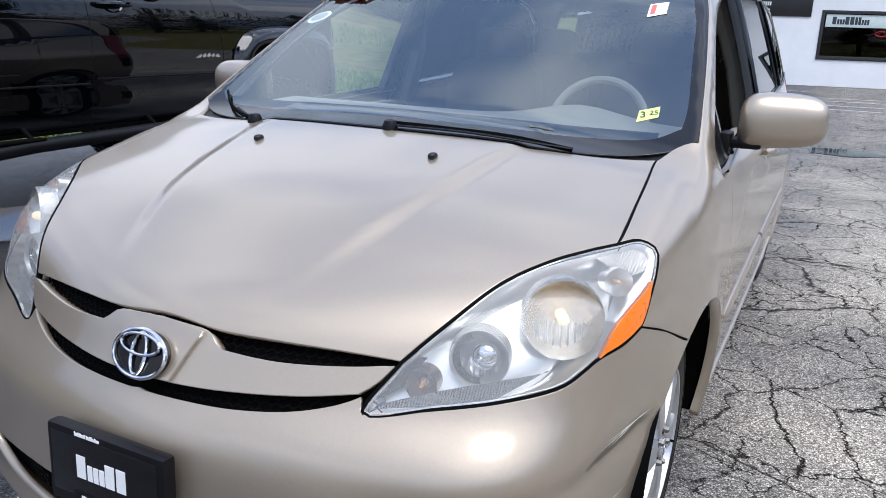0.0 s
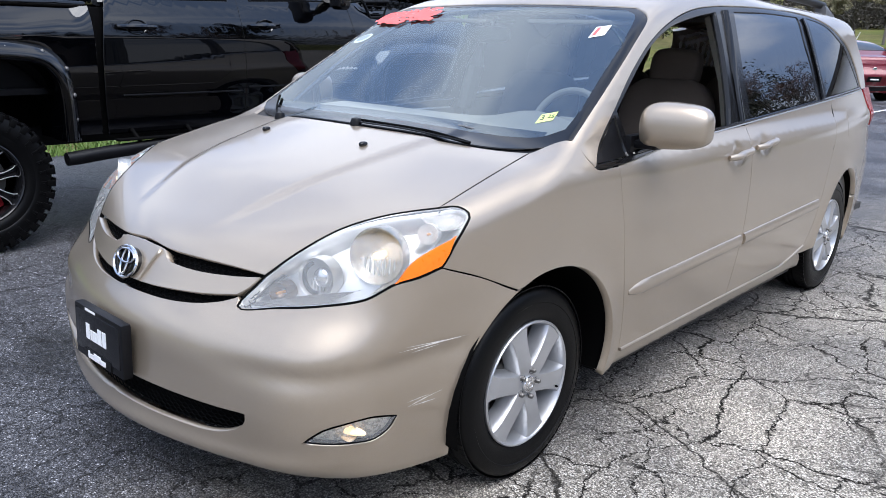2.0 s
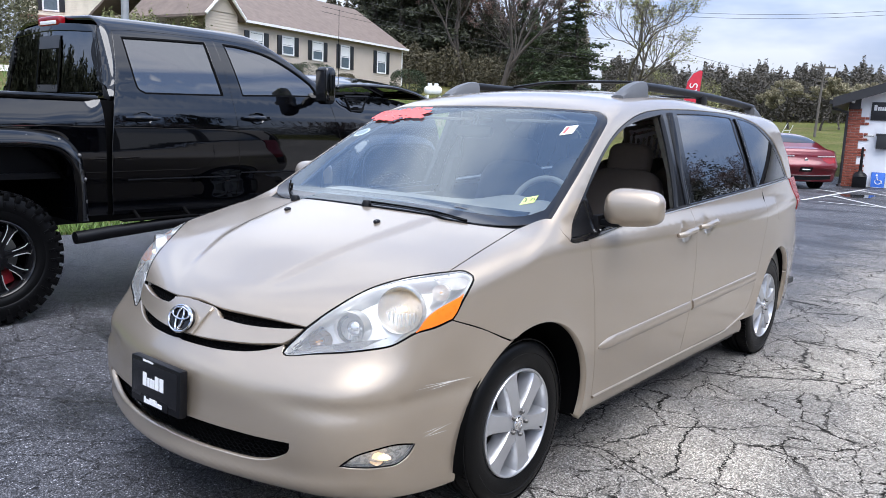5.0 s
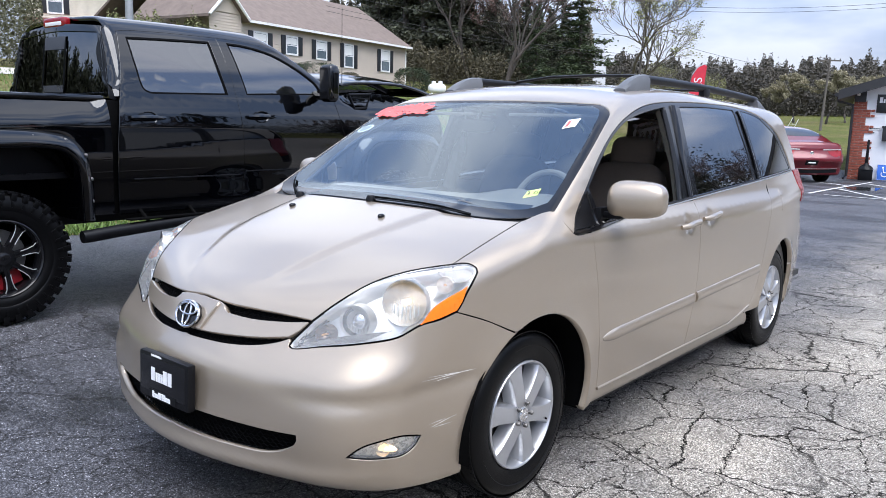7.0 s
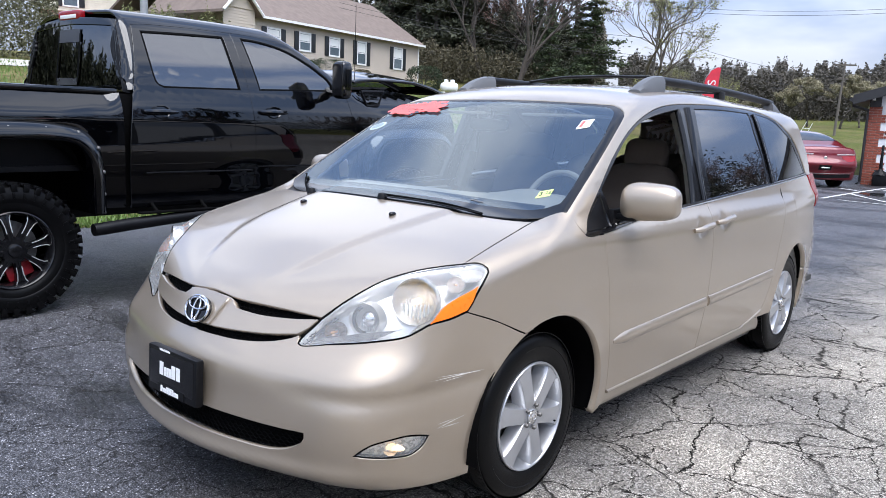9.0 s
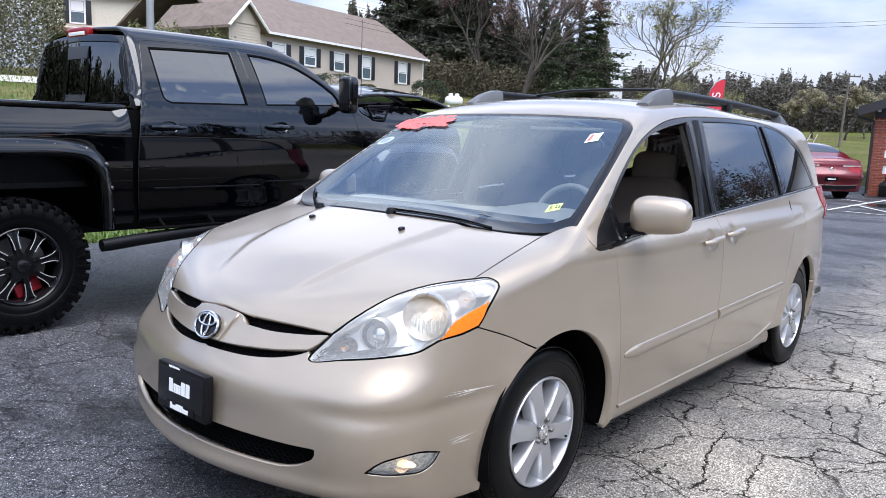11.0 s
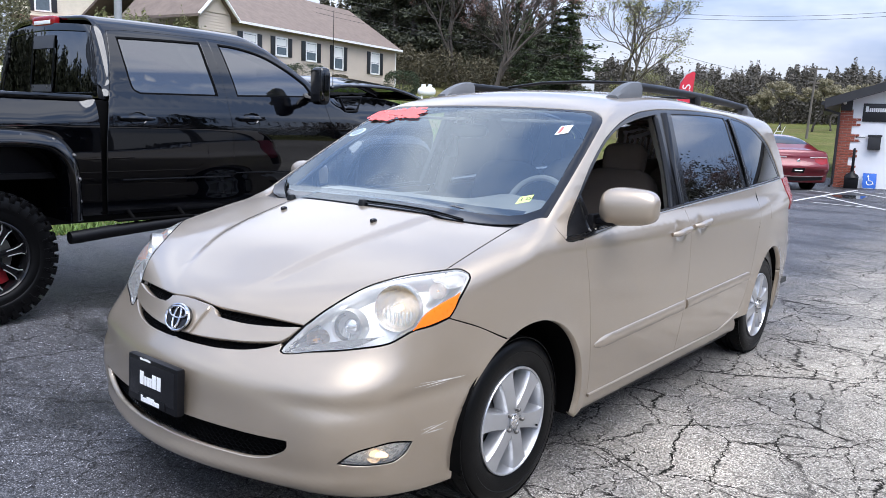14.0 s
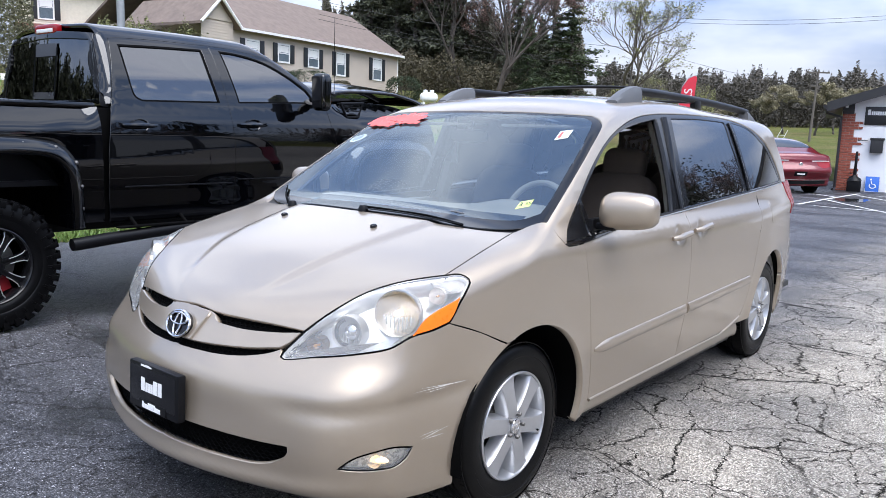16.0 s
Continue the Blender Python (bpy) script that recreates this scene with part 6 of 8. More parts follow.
def asphalt():
    m, tree, b = nodes_of("cracked_asphalt")
    warp = texture(tree, "ShaderNodeTexNoise", 2.4, 9, 0.68)
    c = tree.nodes.new("ShaderNodeTexCoord")
    bend = tree.nodes.new("ShaderNodeVectorMath")
    bend.operation = "MULTIPLY_ADD"
    bend.inputs[1].default_value = (0.34, 0.34, 0.0)
    tree.links.new(warp.outputs["Color"], bend.inputs[0])
    tree.links.new(c.outputs["Object"], bend.inputs[2])
    cracks = []
    for size, width, low, high in ((1.9, 0.0054, 0.35, 0.44), (4.2, 0.0037, 0.43, 0.53), (0.95, 0.0068, 0.2, 0.4)):
        v = tree.nodes.new("ShaderNodeTexVoronoi")
        v.feature = "DISTANCE_TO_EDGE"
        v.inputs["Scale"].default_value = size
        tree.links.new(bend.outputs[0], v.inputs["Vector"])
        line = ramp(tree, v.outputs["Distance"], [(0.0, (1, 1, 1)), (width * size * 0.5, (1, 1, 1)), (width * size * 0.9, (0, 0, 0))])
        where = texture(tree, "ShaderNodeTexNoise", 0.55 + 0.13 * size, 3, 0.6)
        on = ramp(tree, where.outputs["Fac"], [(low, (0, 0, 0)), (high, (1, 1, 1))])
        cracks.append(mixed(tree, 1.0, line, on, "MULTIPLY"))
    crack = mixed(tree, 1.0, mixed(tree, 1.0, cracks[0], cracks[1], "LIGHTEN"), cracks[2], "LIGHTEN")
    stones = texture(tree, "ShaderNodeTexVoronoi", 165)
    single = tree.nodes.new("ShaderNodeSeparateColor")
    tree.links.new(stones.outputs["Color"], single.inputs[0])
    grit = texture(tree, "ShaderNodeTexNoise", 300, 3, 0.75)
    patch = texture(tree, "ShaderNodeTexNoise", 0.8, 6, 0.62)
    # worn pale lot on the driver's side, newer damp tar on the other
    split = tree.nodes.new("ShaderNodeSeparateXYZ")
    tree.links.new(c.outputs["Object"], split.inputs[0])
    edge = node(tree, "ShaderNodeMath")
    edge.operation = "MULTIPLY_ADD"
    edge.inputs[1].default_value, edge.inputs[2].default_value = 1.6, -0.8
    tree.links.new(patch.outputs["Fac"], edge.inputs[0])
    summed = node(tree, "ShaderNodeMath")
    summed.operation = "ADD"
    tree.links.new(split.outputs["X"], summed.inputs[0])
    tree.links.new(edge.outputs[0], summed.inputs[1])
    dry = node(tree, "ShaderNodeMapRange", From_Min=-0.35, From_Max=1.75)
    dry.interpolation_type = "SMOOTHSTEP"
    tree.links.new(summed.outputs[0], dry.inputs["Value"])
    # the far end of the lot lies lower and stays damp
    far = node(tree, "ShaderNodeMapRange", From_Min=5.0, From_Max=10.0, To_Min=1.0, To_Max=0.62)
    tree.links.new(split.outputs["Y"], far.inputs["Value"])
    dryness = node(tree, "ShaderNodeMath")
    dryness.operation = "MULTIPLY"
    tree.links.new(dry.outputs["Result"], dryness.inputs[0])
    tree.links.new(far.outputs["Result"], dryness.inputs[1])
    dry = dryness.outputs[0]
    pale = ramp(tree, single.outputs[0], [(0.0, (0.13, 0.115, 0.098)), (0.3, (0.34, 0.313, 0.273)), (0.65, (0.53, 0.49, 0.43)), (0.86, (0.74, 0.69, 0.61)), (1.0, (0.95, 0.91, 0.84))])
    pale = mixed(tree, 1.0, pale, ramp(tree, patch.outputs["Fac"], [(0.36, (0.66, 0.66, 0.66)), (0.62, (1.12, 1.10, 1.06))]), "MULTIPLY")
    tar = ramp(tree, single.outputs[0], [(0.0, (0.022, 0.022, 0.026)), (0.5, (0.08, 0.08, 0.09)), (0.86, (0.14, 0.14, 0.155)), (0.94, (0.18, 0.18, 0.20)), (1.0, (0.45, 0.45, 0.48))])
    wet = texture(tree, "ShaderNodeTexNoise", 0.9, 5, 0.6, (0.55, 1.5, 1))
    soak = ramp(tree, wet.outputs["Fac"], [(0.46, (0, 0, 0)), (0.56, (1, 1, 1))])
    tar = mixed(tree, soak, tar, mixed(tree, 0.72, tar, (0.004, 0.004, 0.005)))
    mottle = texture(tree, "ShaderNodeTexNoise", 34, 4, 0.7)
    tar = mixed(tree, 1.0, tar, ramp(tree, mottle.outputs["Fac"], [(0.34, (0.45, 0.45, 0.45)), (0.66, (1.7, 1.7, 1.7))]), "MULTIPLY")
    body = mixed(tree, dry, tar, pale)
    pit = ramp(tree, stones.outputs["Distance"], [(0.35, (1, 1, 1)), (0.75, (0.3, 0.3, 0.3))])
    body = mixed(tree, 1.0, body, pit, "MULTIPLY")
    body = mixed(tree, 1.0, body, ramp(tree, grit.outputs["Fac"], [(0.3, (0.6, 0.6, 0.6)), (0.7, (1.35, 1.35, 1.35))]), "MULTIPLY")
    crack = mixed(tree, 1.0, crack, ramp(tree, dry, [(0.0, (0.62, 0.62, 0.62)), (0.6, (1, 1, 1))]), "MULTIPLY")
    col = mixed(tree, crack, body, (0.016, 0.015, 0.014))
    tree.links.new(col, b.inputs["Base Color"])
    damp = ramp(tree, wet.outputs["Fac"], [(0.44, (0.56, 0.56, 0.56)), (0.56, (0.40, 0.40, 0.40))])
    tree.links.new(mixed(tree, dry, mixed(tree, 1.0, damp, ramp(tree, mottle.outputs["Fac"], [(0.3, (0.7, 0.7, 0.7)), (0.7, (1.4, 1.4, 1.4))]), "MULTIPLY"), (0.82, 0.82, 0.82)), b.inputs["Roughness"])
    tree.links.new(mixed(tree, crack, mixed(tree, dry, (0.42, 0.42, 0.42), (0.25, 0.25, 0.25)), (0, 0, 0)), b.inputs["Specular IOR Level"])
    h = mixed(tree, 0.35, ramp(tree, stones.outputs["Distance"], [(0.0, (1, 1, 1)), (0.8, (0, 0, 0))]), grit.outputs["Color"])
    h = mixed(tree, 0.4, h, mottle.outputs["Color"])
    h = mixed(tree, crack, h, (-1.5, -1.5, -1.5))
    n = node(tree, "ShaderNodeBump", Strength=1.0, Distance=0.009)
    tree.links.new(h, n.inputs["Height"])
    tree.links.new(n.outputs["Normal"], b.inputs["Normal"])
    return m


ASPHALT = asphalt()


def lawn(name, green, straw, patch):
    """Spring turf: green with straw-coloured and bare patches at two scales."""
    m, tree, b = nodes_of(name)
    big, mid, small = texture(tree, "ShaderNodeTexNoise", patch, 5, 0.6), texture(tree, "ShaderNodeTexNoise", 2.3, 6, 0.65), texture(tree, "ShaderNodeTexNoise", 28, 4, 0.7)
    c = mixed(tree, ramp(tree, big.outputs["Fac"], [(0.42, (0, 0, 0)), (0.66, (0.8, 0.8, 0.8))]), green, straw)
    c = mixed(tree, 1.0, c, ramp(tree, mid.outputs["Fac"], [(0.3, (0.55, 0.55, 0.5)), (0.7, (1.3, 1.25, 1.2))]), "MULTIPLY")
    c = mixed(tree, 1.0, c, ramp(tree, small.outputs["Fac"], [(0.3, (0.5, 0.5, 0.5)), (0.7, (1.45, 1.45, 1.4))]), "MULTIPLY")
    tree.links.new(c, b.inputs["Base Color"])
    b.inputs["Roughness"].default_value, b.inputs["Specular IOR Level"].default_value = 0.95, 0.1
    n = node(tree, "ShaderNodeBump", Strength=0.7, Distance=0.04)
    tree.links.new(small.outputs["Fac"], n.inputs["Height"])
    tree.links.new(n.outputs["Normal"], b.inputs["Normal"])
    return m


GRASS = lawn("spring_grass", (0.085, 0.100, 0.026), (0.15, 0.13, 0.06), 0.16)
SOIL_GRASS = lawn("rough_bank_grass", (0.088, 0.10, 0.03), (0.19, 0.155, 0.085), 0.3)


def sheet(name, x0, x1, nx, y0, y1, ny, material, lift=0.0, bend=None):
    xs, ys = np.linspace(x0, x1, nx + 1), np.linspace(y0, y1, ny + 1)
    X, Y = np.meshgrid(xs, ys)
    if bend:
        X, Y = bend(X, Y)
    Z = ground_z(X, Y) + lift
    v = np.stack([X.ravel(), Y.ravel(), Z.ravel()], axis=1)
    f = [(j * (nx + 1) + i, j * (nx + 1) + i + 1, (j + 1) * (nx + 1) + i + 1, (j + 1) * (nx + 1) + i) for j in range(ny) for i in range(nx)]
    return Geo().add([tuple(p) for p in v], f)


def ground_sheet():
    """One sheet to the horizon: lot of asphalt, lawns behind and beside it."""
    xs = np.unique(np.r_[np.linspace(-600, -70, 8), np.linspace(-70, -7.2, 40), np.linspace(-6.85, 8, 40), np.linspace(8, 60, 14), np.linspace(60, 600, 8)])
    ys = np.unique(np.r_[np.linspace(-300, -20, 8), np.linspace(-20, 24, 89), np.linspace(24.5, 120, 40), np.linspace(120, 900, 10)])
    X, Y = np.meshgrid(xs, ys)
    wob = 0.35 * np.sin(Y * 0.9) + 0.2 * np.sin(Y * 2.3 + 1)
    X = X + np.where(np.abs(X + 6.85) < 0.01, wob, 0)
    Z = ground_z(X, Y)
    v = [tuple(p) for p in np.stack([X.ravel(), Y.ravel(), Z.ravel()], axis=1)]
    n = len(xs)
    g = Geo().add(v, [(j * n + i, j * n + i + 1, (j + 1) * n + i + 1, (j + 1) * n + i) for j in range(len(ys) - 1) for i in range(n - 1)])
    me = bpy.data.meshes.new("ground")
    me.from_pydata(g.v, [], g.f)
    for m in (ASPHALT, GRASS, SOIL_GRASS):
        me.materials.append(m)
    for p in me.polygons:
        c = p.center
        p.use_smooth = True
        p.material_index = 0 if (c.x > -6.9 and -16 < c.y < 24.2) else (2 if c.x < -18 and c.y < 60 else 1)
    return tagged(new("ground", me), "cracked grey asphalt lot running into spring lawns", "ground", kind="structure")


ground_sheet()
random.seed(3)

# grass along the edge of the lot and up the bank
def blades(name, n, place, size, materials):
    rng = np.random.default_rng(5)
    me = bpy.data.meshes.new(name)
    xy = place(rng, n)
    z = ground_z(xy[:, 0], xy[:, 1])
    h, a, lean = rng.uniform(0.5, 1.2, n) * size, rng.uniform(0, 2 * np.pi, n), rng.normal(0, 0.35, (n, 2))
    w = 0.10 * h + 0.004
    base = np.stack([xy[:, 0], xy[:, 1], z], axis=1)
    side = np.stack([np.cos(a) * w, np.sin(a) * w, 0 * a], axis=1)
    tip = base + np.stack([lean[:, 0] * h, lean[:, 1] * h, h], axis=1)
    v = np.stack([base - side, base + side, tip], axis=1).reshape(-1, 3)
    me.from_pydata([tuple(p) for p in v], [], [(3 * i, 3 * i + 1, 3 * i + 2) for i in range(n)])
    me.materials.append(materials)
    return tagged(new(name, me), "uneven spring grass blades", "grass", kind="stuff")


BLADE = surface("grass_blade", (0.11, 0.18, 0.035), 0.6, vary=0.45, scale=3)
blades("grass", 26000, lambda r, n: np.stack([-6.6 - 7 * r.random(n) ** 1.6, r.uniform(-3, 14, n)], axis=1), 0.11, BLADE)
blades("bank_grass", 14000, lambda r, n: np.stack([r.uniform(-34, -14, n), r.uniform(0, 30, n)], axis=1), 0.16, BLADE)

# painted bay lines, drain and puddle in front of the office
LINE = surface("worn_white_line", (0.52, 0.52, 0.51), 0.8, vary=0.35, scale=9, fine=80)


def stripe(a, b, w=0.10):
    a, b = Vector(a), Vector(b)
    d = (b - a).normalized()
    s = Vector((-d.y, d.x)) * w / 2
    n = 6
    g = Geo()
    v = []
    for i in range(n + 1):
        p = a.lerp(b, i / n)
        v += [(p.x - s.x, p.y - s.y, gz(p.x, p.y) + 0.008), (p.x + s.x, p.y + s.y, gz(p.x, p.y) + 0.008)]
    g.add(v, [(2 * i, 2 * i + 1, 2 * i + 3, 2 * i + 2) for i in range(n)])
    return tagged(part("bay_line", g, LINE), "worn white painted parking line on asphalt", "line", "bay lines", "structure")


for a, b in (((-2.15, 15.25), (-1.9, 19.9)), ((-2.9, 18.95), (-2.05, 18.05)), ((-1.98, 17.0), (-0.2, 14.85)), ((-1.85, 15.35), (-0.5, 15.3)), ((-1.8, 19.2), (-0.6, 17.7)), ((-1.4, 19.4), (0.4, 19.0)), ((0.2, 16.6), (2.6, 16.9)), ((0.3, 17.3), (2.8, 17.7)), ((0.2, 15.6), (2.4, 15.8)), ((-0.2, 14.85), (2.2, 14.9))):
    stripe(a, b, 0.085)
WATER = surface("shallow_puddle", (0.02, 0.022, 0.025), 0.05, rough_vary=0.02)
for (px, py, rx, ry) in ((-1.55, 17.6, 0.34, 0.55), (1.3, 9.2, 0.5, 0.28), (-3.6, 1.6, 0.5, 0.7)):
    ring = [(px + rx * math.cos(t) * (1 + 0.2 * math.sin(3 * t + px)), py + ry * math.sin(t) * (1 + 0.15 * math.cos(2 * t + py))) for t in (2 * math.pi * i / 36 for i in range(36))]
    g = Geo().add([(x, y, gz(x, y) + 0.006) for x, y in ring] + [(x, y, gz(x, y) - 0.01) for x, y in ring], [tuple(range(36))] + [(i, (i + 1) % 36, 36 + (i + 1) % 36, 36 + i) for i in range(36)])
    tagged(part("puddle", g, WATER), "shallow dark puddle lying on the asphalt", "puddle", "puddles", "structure")

# ---- office with brick corner ----
OB = Matrix.Translation((-2.72, 21.0, 0.17)) @ Matrix.Rotation(radians(13), 4, "Z")
STUCCO = surface("white_painted_block", (0.80, 0.81, 0.83), 0.75, vary=0.05, scale=1.5, fine=60, bump=0.15)
BRICK = surface("red_brick", (0.27, 0.075, 0.045), 0.85, vary=0.35, scale=5, fine=90, bump=0.3)
MORTAR = surface("mortar", (0.42, 0.38, 0.35), 0.9)
BLACK_WOOD = surface("black_fascia", (0.02, 0.02, 0.022), 0.55)
SHINGLE = surface("brown_shingle", (0.13, 0.105, 0.095), 0.9, vary=0.25, scale=2, fine=30, bump=0.4)
office = thing("office_building", "white one-storey office with red brick quoins and black eaves", "building", m=OB)
W0, W1, DEEP, EAVE, PEAK = 0.0, 11.0, 9.0, 2.42, 4.25
hole = ((3.12, 0.72), (5.55, 1.98))
for lo, hi in (((W0, 0, -0.3), (hole[0][0], 0.25, EAVE)), ((hole[1][0], 0, -0.3), (W1, 0.25, EAVE)), ((hole[0][0], 0, -0.3), (hole[1][0], 0.25, hole[0][1])), ((hole[0][0], 0, hole[1][1]), (hole[1][0], 0.25, EAVE))):
    part("front_wall", Geo().box(lo, hi), STUCCO, office)
part("gable_wall", Geo().prism([(W0, EAVE), (W1, EAVE), ((W0 + W1) / 2, PEAK)], 0.25, pose(0, 0.25, 0, 90, 0, 0)), STUCCO, office)
part("side_wall", Geo().box((W0, 0.25, -0.3), (W0 + 0.25, DEEP, EAVE)), STUCCO, office)
part("side_wall", Geo().box((W1 - 0.25, 0.25, -0.3), (W1, DEEP, EAVE)), STUCCO, office)
part("rear_wall", Geo().box((W0 + 0.25, DEEP - 0.25, -0.3), (W1 - 0.25, DEEP, EAVE)), STUCCO, office)
rise = (PEAK - EAVE) / ((W1 - W0) / 2)
for s in (1, -1):
    half = (W1 - W0) / 2 + 0.42
    mid = (W0 + W1) / 2
    pts = [(mid, PEAK + 0.05), (mid - s * half, PEAK + 0.05 - rise * half), (mid - s * half, PEAK - 0.10 - rise * half), (mid, PEAK - 0.10)]
    part("roof_slope", Geo().prism(pts if s > 0 else pts[::-1], DEEP + 0.9, pose(0, DEEP + 0.45, 0, 90, 0, 0)), SHINGLE, office)
    fas = [(mid, PEAK + 0.09), (mid - s * half, PEAK + 0.09 - rise * half), (mid - s * half, PEAK - 0.16 - rise * half), (mid, PEAK - 0.16)]
    part("fascia", Geo().prism(fas if s > 0 else fas[::-1], 0.04, pose(0, -0.44, 0, 90, 0, 0)), BLACK_WOOD, office)
    part("gutter", Geo().tube([(mid - s * (half + 0.03), -0.44, PEAK - 0.03 - rise * half), (mid - s * (half + 0.03), DEEP + 0.4, PEAK - 0.03 - rise * half)], 0.06, 8), BLACK_WOOD, office)
part("soffit", Geo().box((W0 - 0.40, -0.42, EAVE - 0.13), (W0 + 0.02, -0.02, EAVE - 0.10)).box((W0 - 0.02, -0.10, EAVE - 0.34), (W0 + 0.26, -0.005, EAVE - 0.02), 0.01), BLACK_WOOD, office)
part("downpipe", Geo().tube([(W0 - 0.43, -0.30, EAVE - 0.16), (W0 - 0.40, -0.22, EAVE - 0.33), (W0 - 0.04, -0.06, EAVE - 0.42), (W0 - 0.035, -0.05, EAVE - 0.8), (W0 - 0.035, -0.05, 0.1), (W0 - 0.10, -0.12, 0.03)], 0.035, 8), BLACK_WOOD, office)
part("camera_dome", Geo().box((W0 + 0.03, -0.30, EAVE - 0.18), (W0 + 0.11, -0.10, EAVE - 0.10), 0.02), WHITE, office)
quoin = part("brick_quoin", Geo().box((W0 - 0.01, -0.018, -0.2), (W0 + 0.30, 0.3, EAVE - 0.30)), MORTAR, office, "red brick corner quoin")
brick = mesh_of("brick", Geo().box((0, -0.012, 0), (0.20, 0.03, 0.060), 0.004), BRICK)
half_brick = mesh_of("brick", Geo().box((0, -0.012, 0), (0.094, 0.03, 0.060), 0.004), BRICK)
rows = int((EAVE - 0.32) / 0.070)
for r in range(rows):
    long = (r // 3) % 2 == 0
    x = -0.012 if r % 2 else -0.012
    count = (3 if long else 2)
    start = 0.0
    for k in range(count):
        use = half_brick if (r % 2 and k == 0) else brick
        wdt = 0.102 if use is half_brick else 0.208
        if start + wdt > (0.50 if long else 0.33):
            use, wdt = half_brick, 0.102
        ob = new("brick", use)
        ob.parent, ob.matrix_basis = quoin, Matrix.Translation((x + start, -0.020, 0.0 + r * 0.070))
        start += wdt
SIGN = surface("black_sign_board", (0.012, 0.012, 0.014), 0.35)
board = part("sign_board", Geo().box((0.52, -0.035, 1.80), (2.86, -0.004, 2.28), 0.006), SIGN, office, "black sign board with white lettering bars")
bars("bsssssssss bsstbsssssss", 0.58, 2.06, 0.145, 0.0, board, m=pose(0, -0.037, 0, 90, 0, 0))
bars("ttt ttt tttt", 1.20, 1.85, 0.13, 0.0, board, m=pose(0, -0.037, 0, 90, 0, 0))
win = part("office_window", Geo(), BLACK_WOOD, office, "black-framed office window with a printed banner")
for lo, hi in (((3.12, -0.03, 0.72), (5.55, 0.08, 0.82)), ((3.12, -0.03, 1.90), (5.55, 0.08, 1.98)), ((3.12, -0.03, 0.82), (3.20, 0.08, 1.90)), ((5.47, -0.03, 0.82), (5.55, 0.08, 1.90))):
    part("window_frame", Geo().box(lo, hi, 0.008), BLACK_WOOD, win)
part("pane", Geo().box((3.20, 0.03, 0.82), (5.47, 0.036, 1.90)), glass("office_glass", (0.25, 0.27, 0.28), 1.5), win)
ban = part("banner", Geo().box((3.24, 0.005, 1.56), (5.43, 0.02, 1.88), 0.003), surface("pale_banner", (0.60, 0.68, 0.66), 0.6, vary=0.06), win)
bars("bsssbbttsss", 3.40, 1.63, 0.19, 0.0, ban, DARK_INK, pose(0, 0.003, 0, 90, 0, 0))
NEON = glow("red_neon", (1.0, 0.04, 0.05), 2.5)
part("neon_sign", Geo().tube([(4.65 + 0.16 * math.cos(t), 0.06, 1.42 + 0.06 * math.sin(t)) for t in (2 * math.pi * i / 20 for i in range(21))], 0.012, 6, False).tube([(4.75, 0.06, 1.40), (5.2, 0.06, 1.42)], 0.02, 6), NEON, win, "red neon sign")
part("room_back", Geo().box((3.0, 0.9, 0.5), (5.7, 0.95, 2.1)), CARPET, win)
part("mailbox", Geo().box((0.72, -0.16, 1.06), (1.02, -0.002, 1.44), 0.015).box((0.70, -0.17, 1.40), (1.04, -0.002, 1.46), 0.012), BLACK_WOOD, office, "black wall mailbox")
arrow = part("arrow_sign", Geo().box((0.37, -0.012, 1.34), (0.68, -0.003, 1.43), 0.002), WHITE, office, "white sign with a black arrow")
part("arrow", Geo().prism([(0.40, 1.385), (0.45, 1.41), (0.45, 1.395), (0.65, 1.395), (0.65, 1.375), (0.45, 1.375), (0.45, 1.36)], 0.003, pose(0, -0.012, 0, 90, 0, 0)), DARK_INK, arrow)
bars("ssssssss", 0.40, 1.26, 0.05, 0.0, office, DARK_INK, pose(0, -0.003, 0, 90, 0, 0))
urn_m = OB @ Matrix.Translation((0.42, -0.32, 0.02))
urn = thing("ash_urn", "tapered black plastic cigarette urn beside the wall", "ash urn", m=urn_m)
part("urn_base", Geo().box((-0.17, -0.13, 0.0), (0.17, 0.13, 0.30), 0.02).lathe([(0.185, 0.29), (0.15, 0.36), (0.06, 0.42), (0.045, 0.45)], 20), PLASTIC, urn)
part("urn_neck", Geo().lathe([(0.045, 0.44), (0.036, 0.70), (0.03, 1.05), (0.02, 1.07), (0.0, 1.07)], 16), PLASTIC, urn)
BLUE = surface("sign_blue", (0.03, 0.13, 0.52), 0.4, vary=0.06)
acc = thing("access_sign", "blue accessible parking sign leaning against the wall", "sign", m=OB @ Matrix.Translation((0.86, -0.16, 0.03)) @ Matrix.Rotation(radians(-12), 4, "X"))
part("sign_plate", Geo().box((-0.17, -0.006, 0.0), (0.17, 0.006, 0.42), 0.005), BLUE, acc)
part("symbol", Geo().tube([(0.075 * math.cos(t) + 0.01, -0.008, 0.17 + 0.075 * math.sin(t)) for t in (radians(150 + 15 * i) for i in range(16))], 0.012, 6).tube([(-0.03, -0.008, 0.30), (-0.01, -0.008, 0.21), (0.06, -0.008, 0.20), (0.10, -0.008, 0.12)], 0.013, 6).lathe([(0.0, 0.004), (0.024, 0.0)], 12, pose(-0.035, -0.008, 0.335, 90, 0, 0)), WHITE, acc)
part("sign_frame", Geo().tube([(-0.165, -0.006, 0.005), (0.165, -0.006, 0.005), (0.165, -0.006, 0.415), (-0.165, -0.006, 0.415), (-0.165, -0.006, 0.005)], 0.006, 6), WHITE, acc)


